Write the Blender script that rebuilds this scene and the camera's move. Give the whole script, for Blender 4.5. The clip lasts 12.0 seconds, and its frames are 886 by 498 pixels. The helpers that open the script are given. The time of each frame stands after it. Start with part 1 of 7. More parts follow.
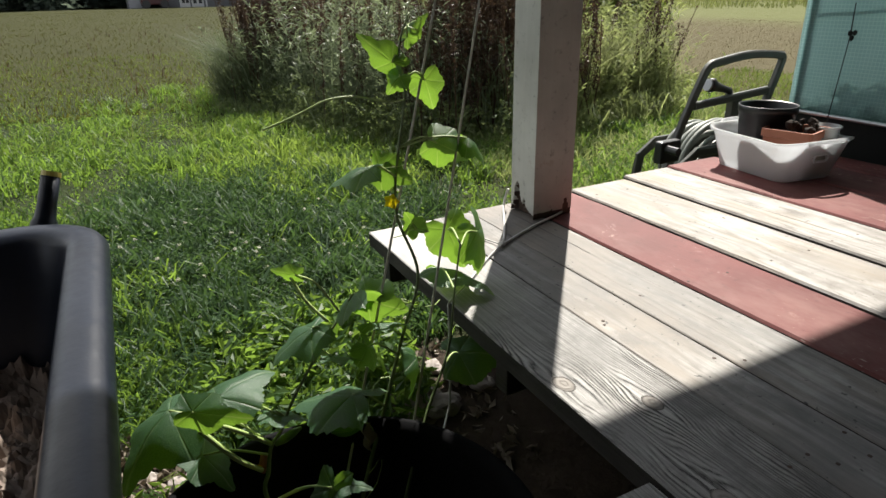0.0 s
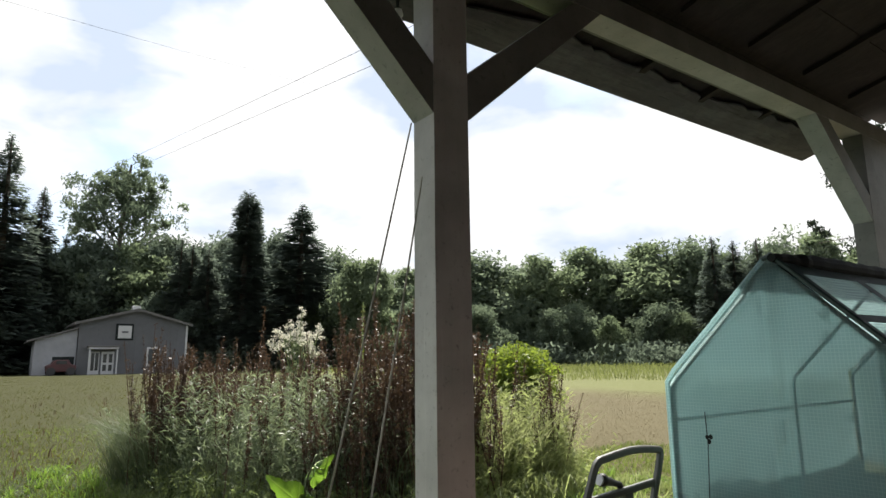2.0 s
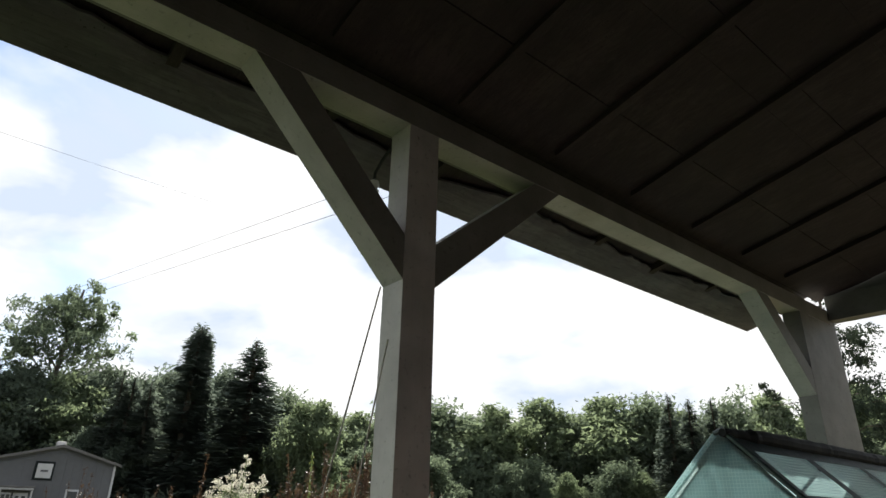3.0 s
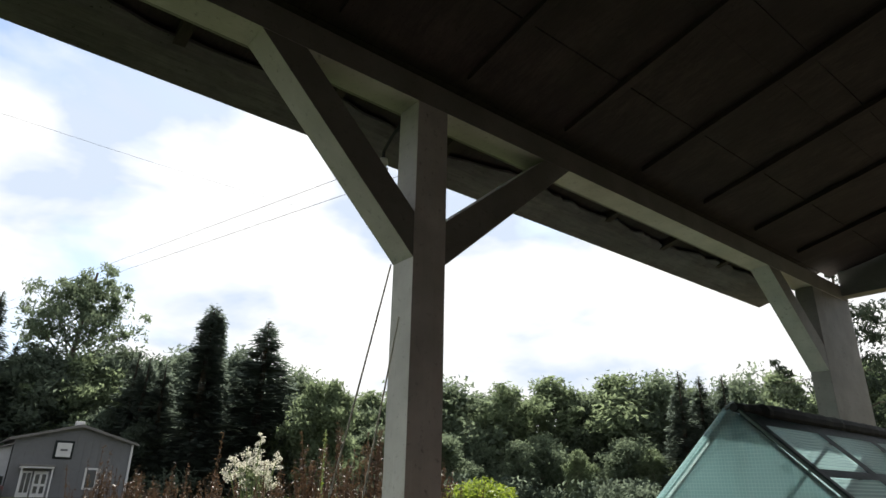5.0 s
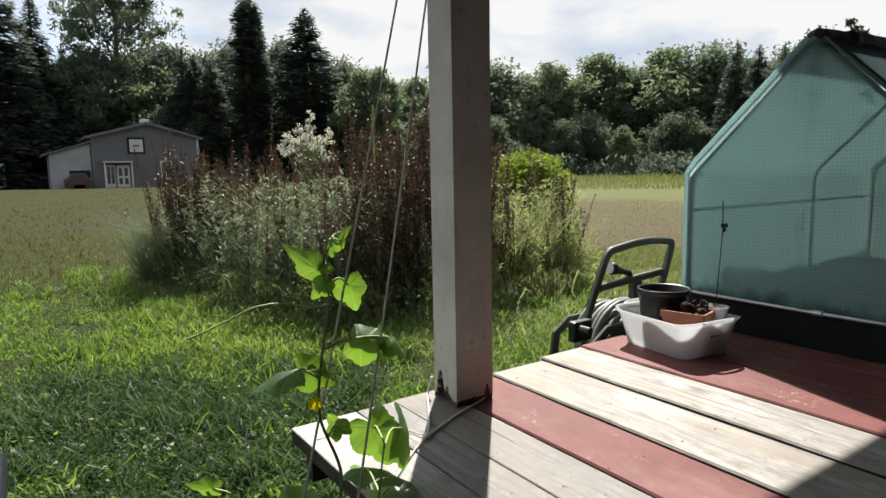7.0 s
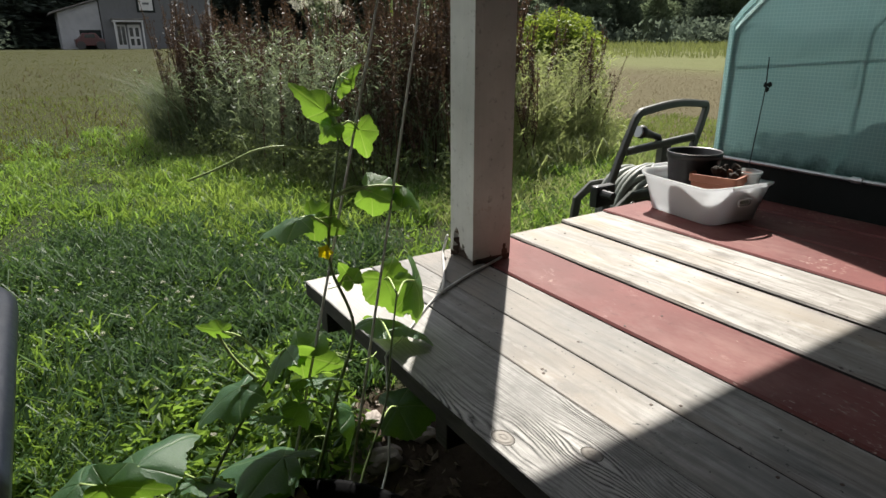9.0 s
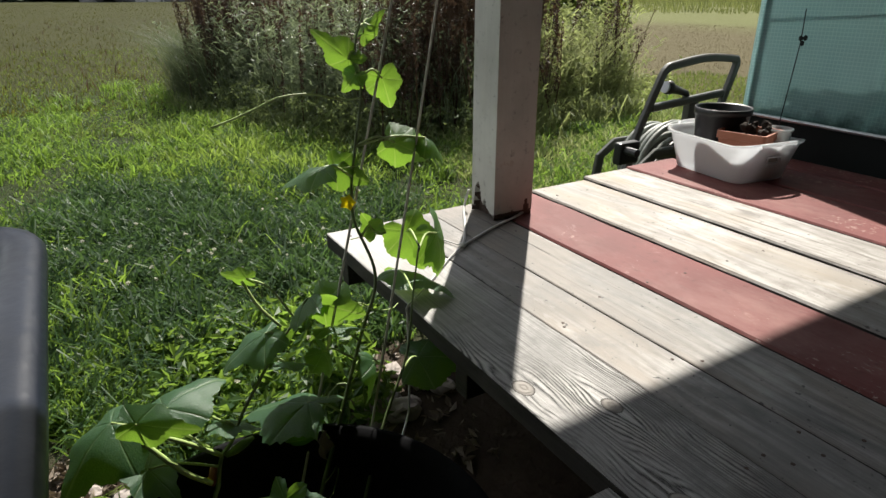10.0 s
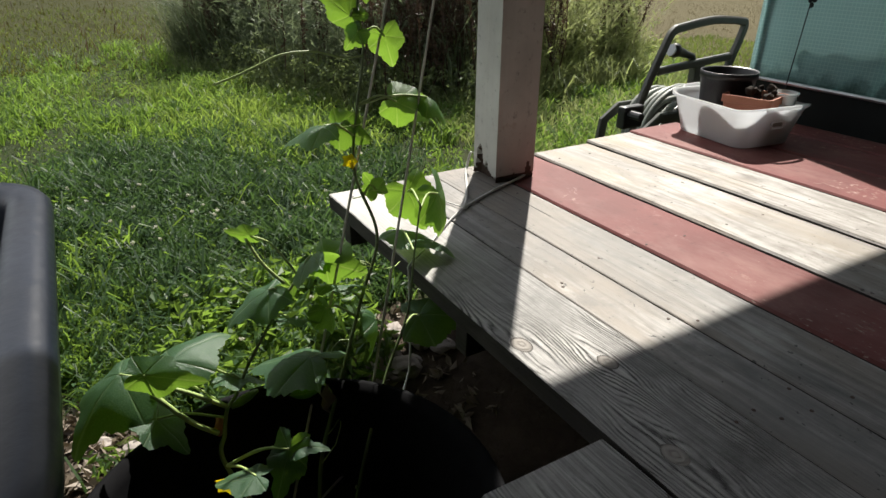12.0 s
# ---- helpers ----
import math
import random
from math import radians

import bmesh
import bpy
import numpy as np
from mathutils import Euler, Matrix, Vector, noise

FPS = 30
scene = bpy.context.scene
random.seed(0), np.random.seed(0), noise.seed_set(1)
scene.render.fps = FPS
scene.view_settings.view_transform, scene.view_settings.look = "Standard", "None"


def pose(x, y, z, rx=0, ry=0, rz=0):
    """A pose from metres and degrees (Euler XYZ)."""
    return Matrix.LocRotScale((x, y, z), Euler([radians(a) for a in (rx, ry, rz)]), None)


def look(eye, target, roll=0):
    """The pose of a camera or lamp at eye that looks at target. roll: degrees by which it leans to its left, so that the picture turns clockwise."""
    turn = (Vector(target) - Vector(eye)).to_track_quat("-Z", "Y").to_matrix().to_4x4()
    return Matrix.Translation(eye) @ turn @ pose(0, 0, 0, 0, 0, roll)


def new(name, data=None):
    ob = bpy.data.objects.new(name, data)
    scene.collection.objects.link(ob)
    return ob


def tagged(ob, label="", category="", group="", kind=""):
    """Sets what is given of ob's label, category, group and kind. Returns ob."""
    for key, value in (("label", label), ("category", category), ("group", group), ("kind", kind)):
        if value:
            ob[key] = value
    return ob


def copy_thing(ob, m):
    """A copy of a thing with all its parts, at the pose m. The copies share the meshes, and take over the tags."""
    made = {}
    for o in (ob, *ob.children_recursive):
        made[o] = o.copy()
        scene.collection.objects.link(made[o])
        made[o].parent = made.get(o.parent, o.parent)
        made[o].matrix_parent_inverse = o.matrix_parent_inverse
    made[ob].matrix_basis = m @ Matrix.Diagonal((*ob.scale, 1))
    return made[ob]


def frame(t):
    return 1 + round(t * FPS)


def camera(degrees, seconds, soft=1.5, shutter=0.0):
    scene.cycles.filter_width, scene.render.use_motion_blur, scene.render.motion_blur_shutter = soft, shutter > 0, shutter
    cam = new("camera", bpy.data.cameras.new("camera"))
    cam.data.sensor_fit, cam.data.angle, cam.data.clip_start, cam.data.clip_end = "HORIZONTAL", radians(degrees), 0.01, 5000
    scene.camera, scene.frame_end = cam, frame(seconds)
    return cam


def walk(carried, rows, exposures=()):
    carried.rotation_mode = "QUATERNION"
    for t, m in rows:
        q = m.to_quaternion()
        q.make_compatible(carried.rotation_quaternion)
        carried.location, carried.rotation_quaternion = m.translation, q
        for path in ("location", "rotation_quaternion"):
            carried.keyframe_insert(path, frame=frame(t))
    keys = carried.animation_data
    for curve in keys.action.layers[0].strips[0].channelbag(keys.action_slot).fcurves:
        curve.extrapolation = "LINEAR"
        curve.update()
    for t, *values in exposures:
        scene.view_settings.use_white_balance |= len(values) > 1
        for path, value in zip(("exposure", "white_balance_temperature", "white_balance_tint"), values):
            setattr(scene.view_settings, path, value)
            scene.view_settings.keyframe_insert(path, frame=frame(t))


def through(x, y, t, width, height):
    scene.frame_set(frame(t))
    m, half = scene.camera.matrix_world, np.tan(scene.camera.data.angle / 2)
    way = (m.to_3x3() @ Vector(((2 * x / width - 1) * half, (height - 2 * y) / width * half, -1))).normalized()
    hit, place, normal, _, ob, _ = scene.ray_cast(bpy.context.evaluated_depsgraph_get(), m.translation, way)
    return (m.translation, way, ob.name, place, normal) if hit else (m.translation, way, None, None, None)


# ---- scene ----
cam = camera(71.1, 12.0)
PATH = [
    (0, (1.485, -0.527, 0.595), (-0.163, 0.308, -0.172), -1.3),
    (0.5, (1.495, -0.526, 0.624), (-0.182, 0.377, 0.014), -1.4),
    (1, (1.526, -0.535, 0.678), (-0.163, 0.503, 0.407), -1.2),
    (1.5, (1.571, -0.554, 0.719), (-0.083, 0.569, 0.757), -1.0),
    (2, (1.608, -0.575, 0.753), (0.002, 0.565, 1.102), -0.7),
    (2.5, (1.648, -0.617, 0.777), (0.134, 0.542, 1.381), -0.1),
    (3, (1.666, -0.64, 0.798), (0.241, 0.52, 1.587), 1.3),
    (5, (1.662, -0.638, 0.79), (0.198, 0.515, 1.519), 1.1),
    (5.5, (1.633, -0.62, 0.77), (0.069, 0.507, 1.304), 0.3),
    (6, (1.606, -0.607, 0.722), (-0.037, 0.51, 0.95), -0.5),
    (6.5, (1.543, -0.551, 0.679), (-0.108, 0.574, 0.59), -0.5),
    (6.7, (1.534, -0.545, 0.672), (-0.112, 0.579, 0.506), -0.7),
    (8.5, (1.495, -0.505, 0.626), (-0.143, 0.518, 0.106), -1.1),
    (9, (1.474, -0.499, 0.604), (-0.127, 0.51, -0.042), -0.3),
    (9.5, (1.469, -0.497, 0.599), (-0.125, 0.512, -0.067), 0.3),
    (10, (1.469, -0.507, 0.589), (-0.122, 0.43, -0.179), -0.1),
    (10.5, (1.475, -0.507, 0.583), (-0.088, 0.411, -0.263), -0.0),
    (11, (1.477, -0.508, 0.578), (-0.074, 0.393, -0.308), 0.1),
    (11.5, (1.478, -0.51, 0.578), (-0.072, 0.39, -0.309), 0.2),
    (12, (1.484, -0.513, 0.583), (-0.072, 0.395, -0.285), 0.3),
]

# ---- exposure follows the phone's own metering ----
EXPOSURES = [(0, 0.72), (1.2, 0.89), (2.3, 1.0), (5.3, 0.98), (6.3, 0.79), (8.5, 0.65), (12, 0.62)]
walk(cam, [(t, look(eye, target, roll)) for t, eye, target, roll in PATH], EXPOSURES)

# ---- world and sun ----
SUN_EL, SUN_AZ = radians(51.4), math.atan2(0.64, -0.768)
world = bpy.data.worlds.new("sky")
scene.world = world
world.use_nodes = True
wt = world.node_tree
wt.nodes.clear()


def wnode(kind, **values):
    n = wt.nodes.new(kind)
    for key, value in values.items():
        n.inputs[key].default_value = value
    return n


sky = wt.nodes.new("ShaderNodeTexSky")
sky.sky_type = "NISHITA"
sky.sun_disc = False
sky.sun_elevation = SUN_EL
sky.sun_rotation = radians(-50.2)
bg_sky = wnode("ShaderNodeBackground", Strength=0.1)
wt.links.new(sky.outputs[0], bg_sky.inputs[0])
coord = wt.nodes.new("ShaderNodeTexCoord")
wmap = wnode("ShaderNodeMapping")
wmap.inputs["Scale"].default_value = (1.0, 1.0, 2.4)
wmap.inputs["Location"].default_value = (0.35, 0.1, 0.0)
wt.links.new(coord.outputs["Generated"], wmap.inputs[0])
cloud_a = wnode("ShaderNodeTexNoise", Scale=2.1, Detail=6.0, Roughness=0.52, Distortion=0.25)
cloud_b = wnode("ShaderNodeTexNoise", Scale=3.4, Detail=5.0, Roughness=0.5, Distortion=0.2)
for n in (cloud_a, cloud_b):
    wt.links.new(wmap.outputs[0], n.inputs[0])
ramp_a = wt.nodes.new("ShaderNodeValToRGB")
ramp_a.color_ramp.elements[0].position, ramp_a.color_ramp.elements[1].position = 0.33, 0.47
wt.links.new(cloud_a.outputs[0], ramp_a.inputs[0])
ramp_b = wt.nodes.new("ShaderNodeValToRGB")
ramp_b.color_ramp.elements[0].position, ramp_b.color_ramp.elements[1].position = 0.38, 0.50
ramp_b.color_ramp.elements[0].color = (0.64, 0.73, 0.87, 1)
ramp_b.color_ramp.elements[1].color = (1.0, 1.0, 1.0, 1)
wt.links.new(cloud_b.outputs[0], ramp_b.inputs[0])
bg_cloud = wnode("ShaderNodeBackground", Strength=0.58)
wt.links.new(ramp_b.outputs[0], bg_cloud.inputs[0])
wmix = wt.nodes.new("ShaderNodeMixShader")
wt.links.new(ramp_a.outputs[0], wmix.inputs[0])
wt.links.new(bg_sky.outputs[0], wmix.inputs[1])
wt.links.new(bg_cloud.outputs[0], wmix.inputs[2])
wout = wt.nodes.new("ShaderNodeOutputWorld")
wt.links.new(wmix.outputs[0], wout.inputs[0])

sun = new("sun", bpy.data.lights.new("sun", "SUN"))
sun.data.energy, sun.data.angle, sun.data.color = 5.0 * 1.2, radians(0.6), (1.0, 0.95, 0.86)
to_sun = Vector((math.cos(SUN_AZ) * math.cos(SUN_EL), math.sin(SUN_AZ) * math.cos(SUN_EL), math.sin(SUN_EL)))
sun.matrix_world = look(to_sun * 30, (0, 0, 0))


# ---- materials ----
class Nodes:
    """A small node-tree writer: each call makes a node and returns its first output."""

    def __init__(self, name):
        self.m = bpy.data.materials.new(name)
        self.m.use_nodes = True
        self.t = self.m.node_tree
        self.t.nodes.clear()
        self.out = self.t.nodes.new("ShaderNodeOutputMaterial")

    def node(self, kind, **values):
        n = self.t.nodes.new(kind)
        for key, value in values.items():
            self.put(n.inputs[key.replace("_", " ")], value)
        return n

    def put(self, socket, value):
        if isinstance(value, bpy.types.NodeSocket):
            self.t.links.new(value, socket)
        elif isinstance(value, (tuple, list)) and len(value) == 3 and socket.type == "RGBA":
            socket.default_value = (*value, 1)
        else:
            socket.default_value = value

    def coords(self, scale=(1, 1, 1), which="Object", vary=0.0):
        c = self.t.nodes.new("ShaderNodeTexCoord").outputs[which]
        if vary:
            info = self.t.nodes.new("ShaderNodeObjectInfo")
            c = self.vec("ADD", c, self.math("MULTIPLY", info.outputs["Random"], vary))
        mp = self.node("ShaderNodeMapping")
        mp.inputs["Scale"].default_value = scale
        self.put(mp.inputs[0], c)
        return mp.outputs[0]

    def noise(self, vector, scale=5.0, detail=4.0, rough=0.55, distort=0.0):
        n = self.node("ShaderNodeTexNoise", Scale=scale, Detail=detail, Roughness=rough, Distortion=distort)
        self.put(n.inputs["Vector"], vector)
        return n.outputs[0]

    def math(self, op, a, b=0.0, clamp=False):
        n = self.node("ShaderNodeMath")
        n.operation, n.use_clamp = op, clamp
        self.put(n.inputs[0], a)
        self.put(n.inputs[1], b)
        return n.outputs[0]

    def vec(self, op, a, b):
        n = self.node("ShaderNodeVectorMath")
        n.operation = op
        self.put(n.inputs[0], a)
        self.put(n.inputs[1], b)
        return n.outputs[0]

    def ramp(self, value, *stops):
        n = self.node("ShaderNodeValToRGB")
        ramp = n.color_ramp
        while len(ramp.elements) < len(stops):
            ramp.elements.new(0.5)
        for e, (at, colour) in zip(ramp.elements, stops):
            e.position = at
            e.color = (*colour, 1) if isinstance(colour, tuple) else (colour, colour, colour, 1)
        self.put(n.inputs[0], value)
        return n.outputs[0]

    def mix(self, fac, a, b, blend="MIX"):
        n = self.node("ShaderNodeMix")
        n.data_type, n.blend_type = "RGBA", blend
        self.put(n.inputs[0], fac)
        self.put(n.inputs[6], a)
        self.put(n.inputs[7], b)
        return n.outputs[2]

    def bump(self, height, strength=0.4, distance=0.01):
        n = self.node("ShaderNodeBump", Strength=strength, Distance=distance, Height=height)
        return n.outputs[0]

    def island(self):
        return self.t.nodes.new("ShaderNodeNewGeometry").outputs["Random Per Island"]

    def random(self):
        return self.t.nodes.new("ShaderNodeObjectInfo").outputs["Random"]

    def principled(self, colour, rough=0.6, normal=None, metal=0.0, spec=0.5):
        n = self.node("ShaderNodeBsdfPrincipled", Base_Color=colour, Roughness=rough, Metallic=metal)
        self.put(n.inputs["Specular IOR Level"], spec)
        if normal is not None:
            self.put(n.inputs["Normal"], normal)
        return n.outputs[0]

    def leafy(self, colour, through, rough=0.5, share=0.45, normal=None, spec=0.35):
        a = self.principled(colour, rough, normal, spec=spec)
        b = self.node("ShaderNodeBsdfTranslucent", Color=through).outputs[0]
        return self.blend(share, a, b)

    def blend(self, fac, a, b):
        n = self.node("ShaderNodeMixShader")
        self.put(n.inputs[0], fac)
        self.put(n.inputs[1], a)
        self.put(n.inputs[2], b)
        return n.outputs[0]

    def done(self, shader):
        self.put(self.out.inputs[0], shader)
        return self.m


def plain(name, colour, rough=0.5, grain=30.0, depth=0.15, metal=0.0, vary=0.25, spec=0.5):
    """A surface of one colour with mottling, grime and a fine relief."""
    n = Nodes(name)
    c = n.coords()
    fine, wide = n.noise(c, grain, 5), n.noise(c, grain / 9, 3)
    dark = tuple(x * (1 - vary) for x in colour)
    light = tuple(min(1, x * (1 + vary * 0.6)) for x in colour)
    col = n.mix(n.ramp(wide, (0.3, 0.0), (0.7, 1.0)), dark, light)
    col = n.mix(n.ramp(fine, (0.45, 0.0), (0.75, 0.5)), col, dark)
    ro = n.math("ADD", n.math("MULTIPLY", fine, 0.25), rough - 0.12)
    return n.done(n.principled(col, ro, n.bump(fine, depth, 0.004), metal, spec))


def plank_wood(name, dark, mid, light, contrast=1.0, relief=0.5, rough=0.75, along=0, rings=30.0, cracks=0.70, tan=None):
    """Sawn wood: long uneven streaks, fine fibres, drying cracks, stains and worn patches."""
    n = Nodes(name)
    c = n.coords(vary=7.0)

    def run(across, length, shift):
        scale = [across] * 3
        scale[along] = length
        return n.coords(tuple(scale), vary=shift)

    sep = n.node("ShaderNodeSeparateXYZ")
    n.put(sep.inputs[0], c)
    side = sep.outputs[1 if along == 0 else 0]
    wander = n.noise(run(1.6, 0.5, 7.0), 3.2, 3)
    line = n.math("ADD", n.math("MULTIPLY", side, rings), n.math("MULTIPLY", wander, 9.0))
    wave = n.math("ABSOLUTE", n.math("SINE", n.math("MULTIPLY", line, 3.14)))
    broad = n.noise(run(6.0, 1.2, 7.0), 1.0, 6, 0.68, 0.4)
    streak = n.noise(run(48.0, 2.2, 9.0), 1.0, 4, 0.62)
    mottle = n.noise(c, 7.0, 6, 0.7)
    fibre = n.noise(run(170.0, 4.0, 7.0), 1.0, 4, 0.65)
    grain = n.math("ADD", n.math("MULTIPLY", broad, 0.34), n.math("MULTIPLY", streak, 0.20))
    grain = n.math("ADD", grain, n.math("MULTIPLY", fibre, 0.22))
    grain = n.math("ADD", grain, n.math("MULTIPLY", mottle, 0.32))
    grain = n.math("ADD", grain, n.math("MULTIPLY", n.math("SUBTRACT", wave, 0.62), 0.10 * contrast))
    col = n.ramp(grain, (0.44, dark), (0.54, mid), (0.635, light))
    if tan is not None:
        warm = n.noise(run(5.0, 0.9, 3.0), 1.0, 4, 0.6)
        col = n.mix(n.ramp(warm, (0.43, 0.0), (0.58, 0.9)), col, n.mix(grain, tuple(x * 0.55 for x in tan), tuple(x * 1.35 for x in tan)))
    stain = n.noise(c, 2.6, 5, 0.6)
    col = n.mix(n.ramp(stain, (0.38, 0.7), (0.60, 0.0)), col, tuple((a + b) / 2 for a, b in zip(dark, mid)))
    blotch = n.noise(c, 8.0, 6, 0.72)
    col = n.mix(n.ramp(blotch, (0.53, 0.0), (0.66, 0.55)), col, tuple((a * 1.3 + b) / 2.3 for a, b in zip(dark, mid)))
    worn = n.noise(run(4.0, 1.4, 11.0), 2.2, 6, 0.72)
    col = n.mix(n.ramp(worn, (0.55, 0.0), (0.66, 0.6)), col, light)
    crack = n.ramp(n.noise(run(80.0, 0.7, 5.0), 1.0, 3, 0.6), (cracks, 0.0), (cracks + 0.025, 0.9))
    col = n.mix(crack, col, tuple(x * 0.4 for x in dark))
    specks = n.noise(c, 75.0, 2)
    col = n.mix(n.ramp(specks, (0.69, 0.0), (0.73, 0.8)), col, tuple(x * 0.3 for x in dark))
    height = n.math("ADD", n.math("MULTIPLY", streak, 0.7), n.math("MULTIPLY", fibre, 0.8))
    height = n.math("SUBTRACT", height, n.math("MULTIPLY", crack, 1.3))
    return n, col, height, n.principled(col, rough, n.bump(height, relief, 0.004), spec=0.45)


def knotted_plank():
    """The front plank: strong dark grain that parts round its known knots."""
    n = Nodes("knotted_grey_wood")
    c = n.coords()
    sep = n.node("ShaderNodeSeparateXYZ")
    n.put(sep.inputs[0], c)
    x, y = sep.outputs[0], sep.outputs[1]
    flow = n.math("ADD", y, n.math("MULTIPLY", n.math("SUBTRACT", n.noise(n.coords((0.9, 3.0, 3.0)), 2.2, 3), 0.5), 0.10))
    near = 0.0
    for kx, ky, sx, sy in KNOTS:
        dx, dy = n.math("SUBTRACT", x, kx), n.math("SUBTRACT", y, ky)
        ex, ey = n.math("MULTIPLY", dx, 1 / sx), n.math("MULTIPLY", dy, 1 / sy)
        r2 = n.math("ADD", n.math("MULTIPLY", ex, ex), n.math("MULTIPLY", ey, ey))
        g = n.math("POWER", 2.718, n.math("MULTIPLY", r2, -1.0))
        flow = n.math("SUBTRACT", flow, n.math("MULTIPLY", n.math("MULTIPLY", dy, g), 0.88))
        near = n.math("ADD", near, g)
    wave = n.math("ABSOLUTE", n.math("SINE", n.math("ADD", n.math("MULTIPLY", flow, 480.0), n.math("MULTIPLY", n.noise(n.coords((0.5, 3.0, 3.0)), 9.0, 5, 0.65), 9.0))))
    fibre = n.noise(n.coords((4.0, 190.0, 190.0)), 1.0, 4, 0.65)
    strong = n.math("ADD", n.ramp(n.noise(n.coords((0.7, 3.0, 3.0)), 3.0, 4, 0.6), (0.47, 0.08), (0.62, 0.9)), n.math("MULTIPLY", near, 1.3), True)
    strong = n.math("MULTIPLY", strong, n.ramp(n.math("ADD", x, n.math("MULTIPLY", n.noise(c, 5.0, 3), 0.3)), (0.55, 0.22), (0.85, 0.8)))
    strong = n.math("MULTIPLY", strong, n.ramp(n.noise(n.coords((2.5, 16.0, 16.0)), 1.0, 5, 0.65), (0.38, 0.15), (0.58, 1.15)))
    grain = n.math("ADD", n.math("MULTIPLY", n.math("SUBTRACT", n.math("POWER", wave, 0.6), 0.70), n.math("MULTIPLY", strong, 0.76)), n.math("MULTIPLY", fibre, 0.55))
    col = n.ramp(grain, (0.0, (0.035, 0.033, 0.031)), (0.24, (0.20, 0.194, 0.186)), (0.52, (0.48, 0.465, 0.445)))
    stain = n.noise(c, 4.5, 6, 0.68)
    col = n.mix(n.ramp(stain, (0.48, 0.0), (0.64, 0.7)), col, (0.075, 0.071, 0.067))
    col = n.mix(n.ramp(stain, (0.30, 0.4), (0.42, 0.0)), col, (0.50, 0.485, 0.46))
    # Paler outer end: bleached wood plus the sunlit corner's brightness put into colour.
    worn = n.ramp(n.math("ADD", x, n.math("MULTIPLY", stain, 0.5)), (0.40, 0.65), (0.85, 0.0))
    col = n.mix(worn, col, n.mix(fibre, (0.34, 0.33, 0.31), (0.60, 0.585, 0.56)))
    height = n.math("ADD", n.math("MULTIPLY", n.math("MULTIPLY", wave, strong), 0.9), n.math("MULTIPLY", fibre, 0.5))
    return n.done(n.principled(col, 0.6, n.bump(height, 0.9, 0.004), spec=0.4))


KNOTS = ((0.816, 0.027, 0.10, 0.050), (0.922, 0.116, 0.09, 0.040), (1.114, 0.050, 0.11, 0.050), (0.30, 0.12, 0.07, 0.03))
GREY_STRONG = knotted_plank()
n, _, _, shader = plank_wood("smooth_grey_wood", (0.080, 0.078, 0.077), (0.208, 0.202, 0.195), (0.40, 0.387, 0.37), 0.6, 0.7, 0.6, cracks=0.685, tan=(0.22, 0.19, 0.16))
GREY_WOOD = n.done(shader)
n, _, _, shader = plank_wood("pale_raw_wood", (0.145, 0.130, 0.114), (0.295, 0.275, 0.254), (0.44, 0.426, 0.408), 0.8, 0.5, 0.62, rings=18.0, cracks=0.675, tan=(0.29, 0.228, 0.155))
PALE_WOOD = n.done(shader)
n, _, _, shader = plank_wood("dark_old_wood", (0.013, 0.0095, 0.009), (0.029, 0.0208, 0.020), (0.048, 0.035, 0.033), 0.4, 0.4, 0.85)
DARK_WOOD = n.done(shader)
# Near-black for plank sides and under-frame: the shade there is in its colour.
n, _, _, shader = plank_wood("shade_dark_frame_wood", (0.012, 0.010, 0.009), (0.036, 0.032, 0.029), (0.068, 0.060, 0.054), 0.8, 0.5)
FRAME_SHADE_WOOD = n.done(shader)
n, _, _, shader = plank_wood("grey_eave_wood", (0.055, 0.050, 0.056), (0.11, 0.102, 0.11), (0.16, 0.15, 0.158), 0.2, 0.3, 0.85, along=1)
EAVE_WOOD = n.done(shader)


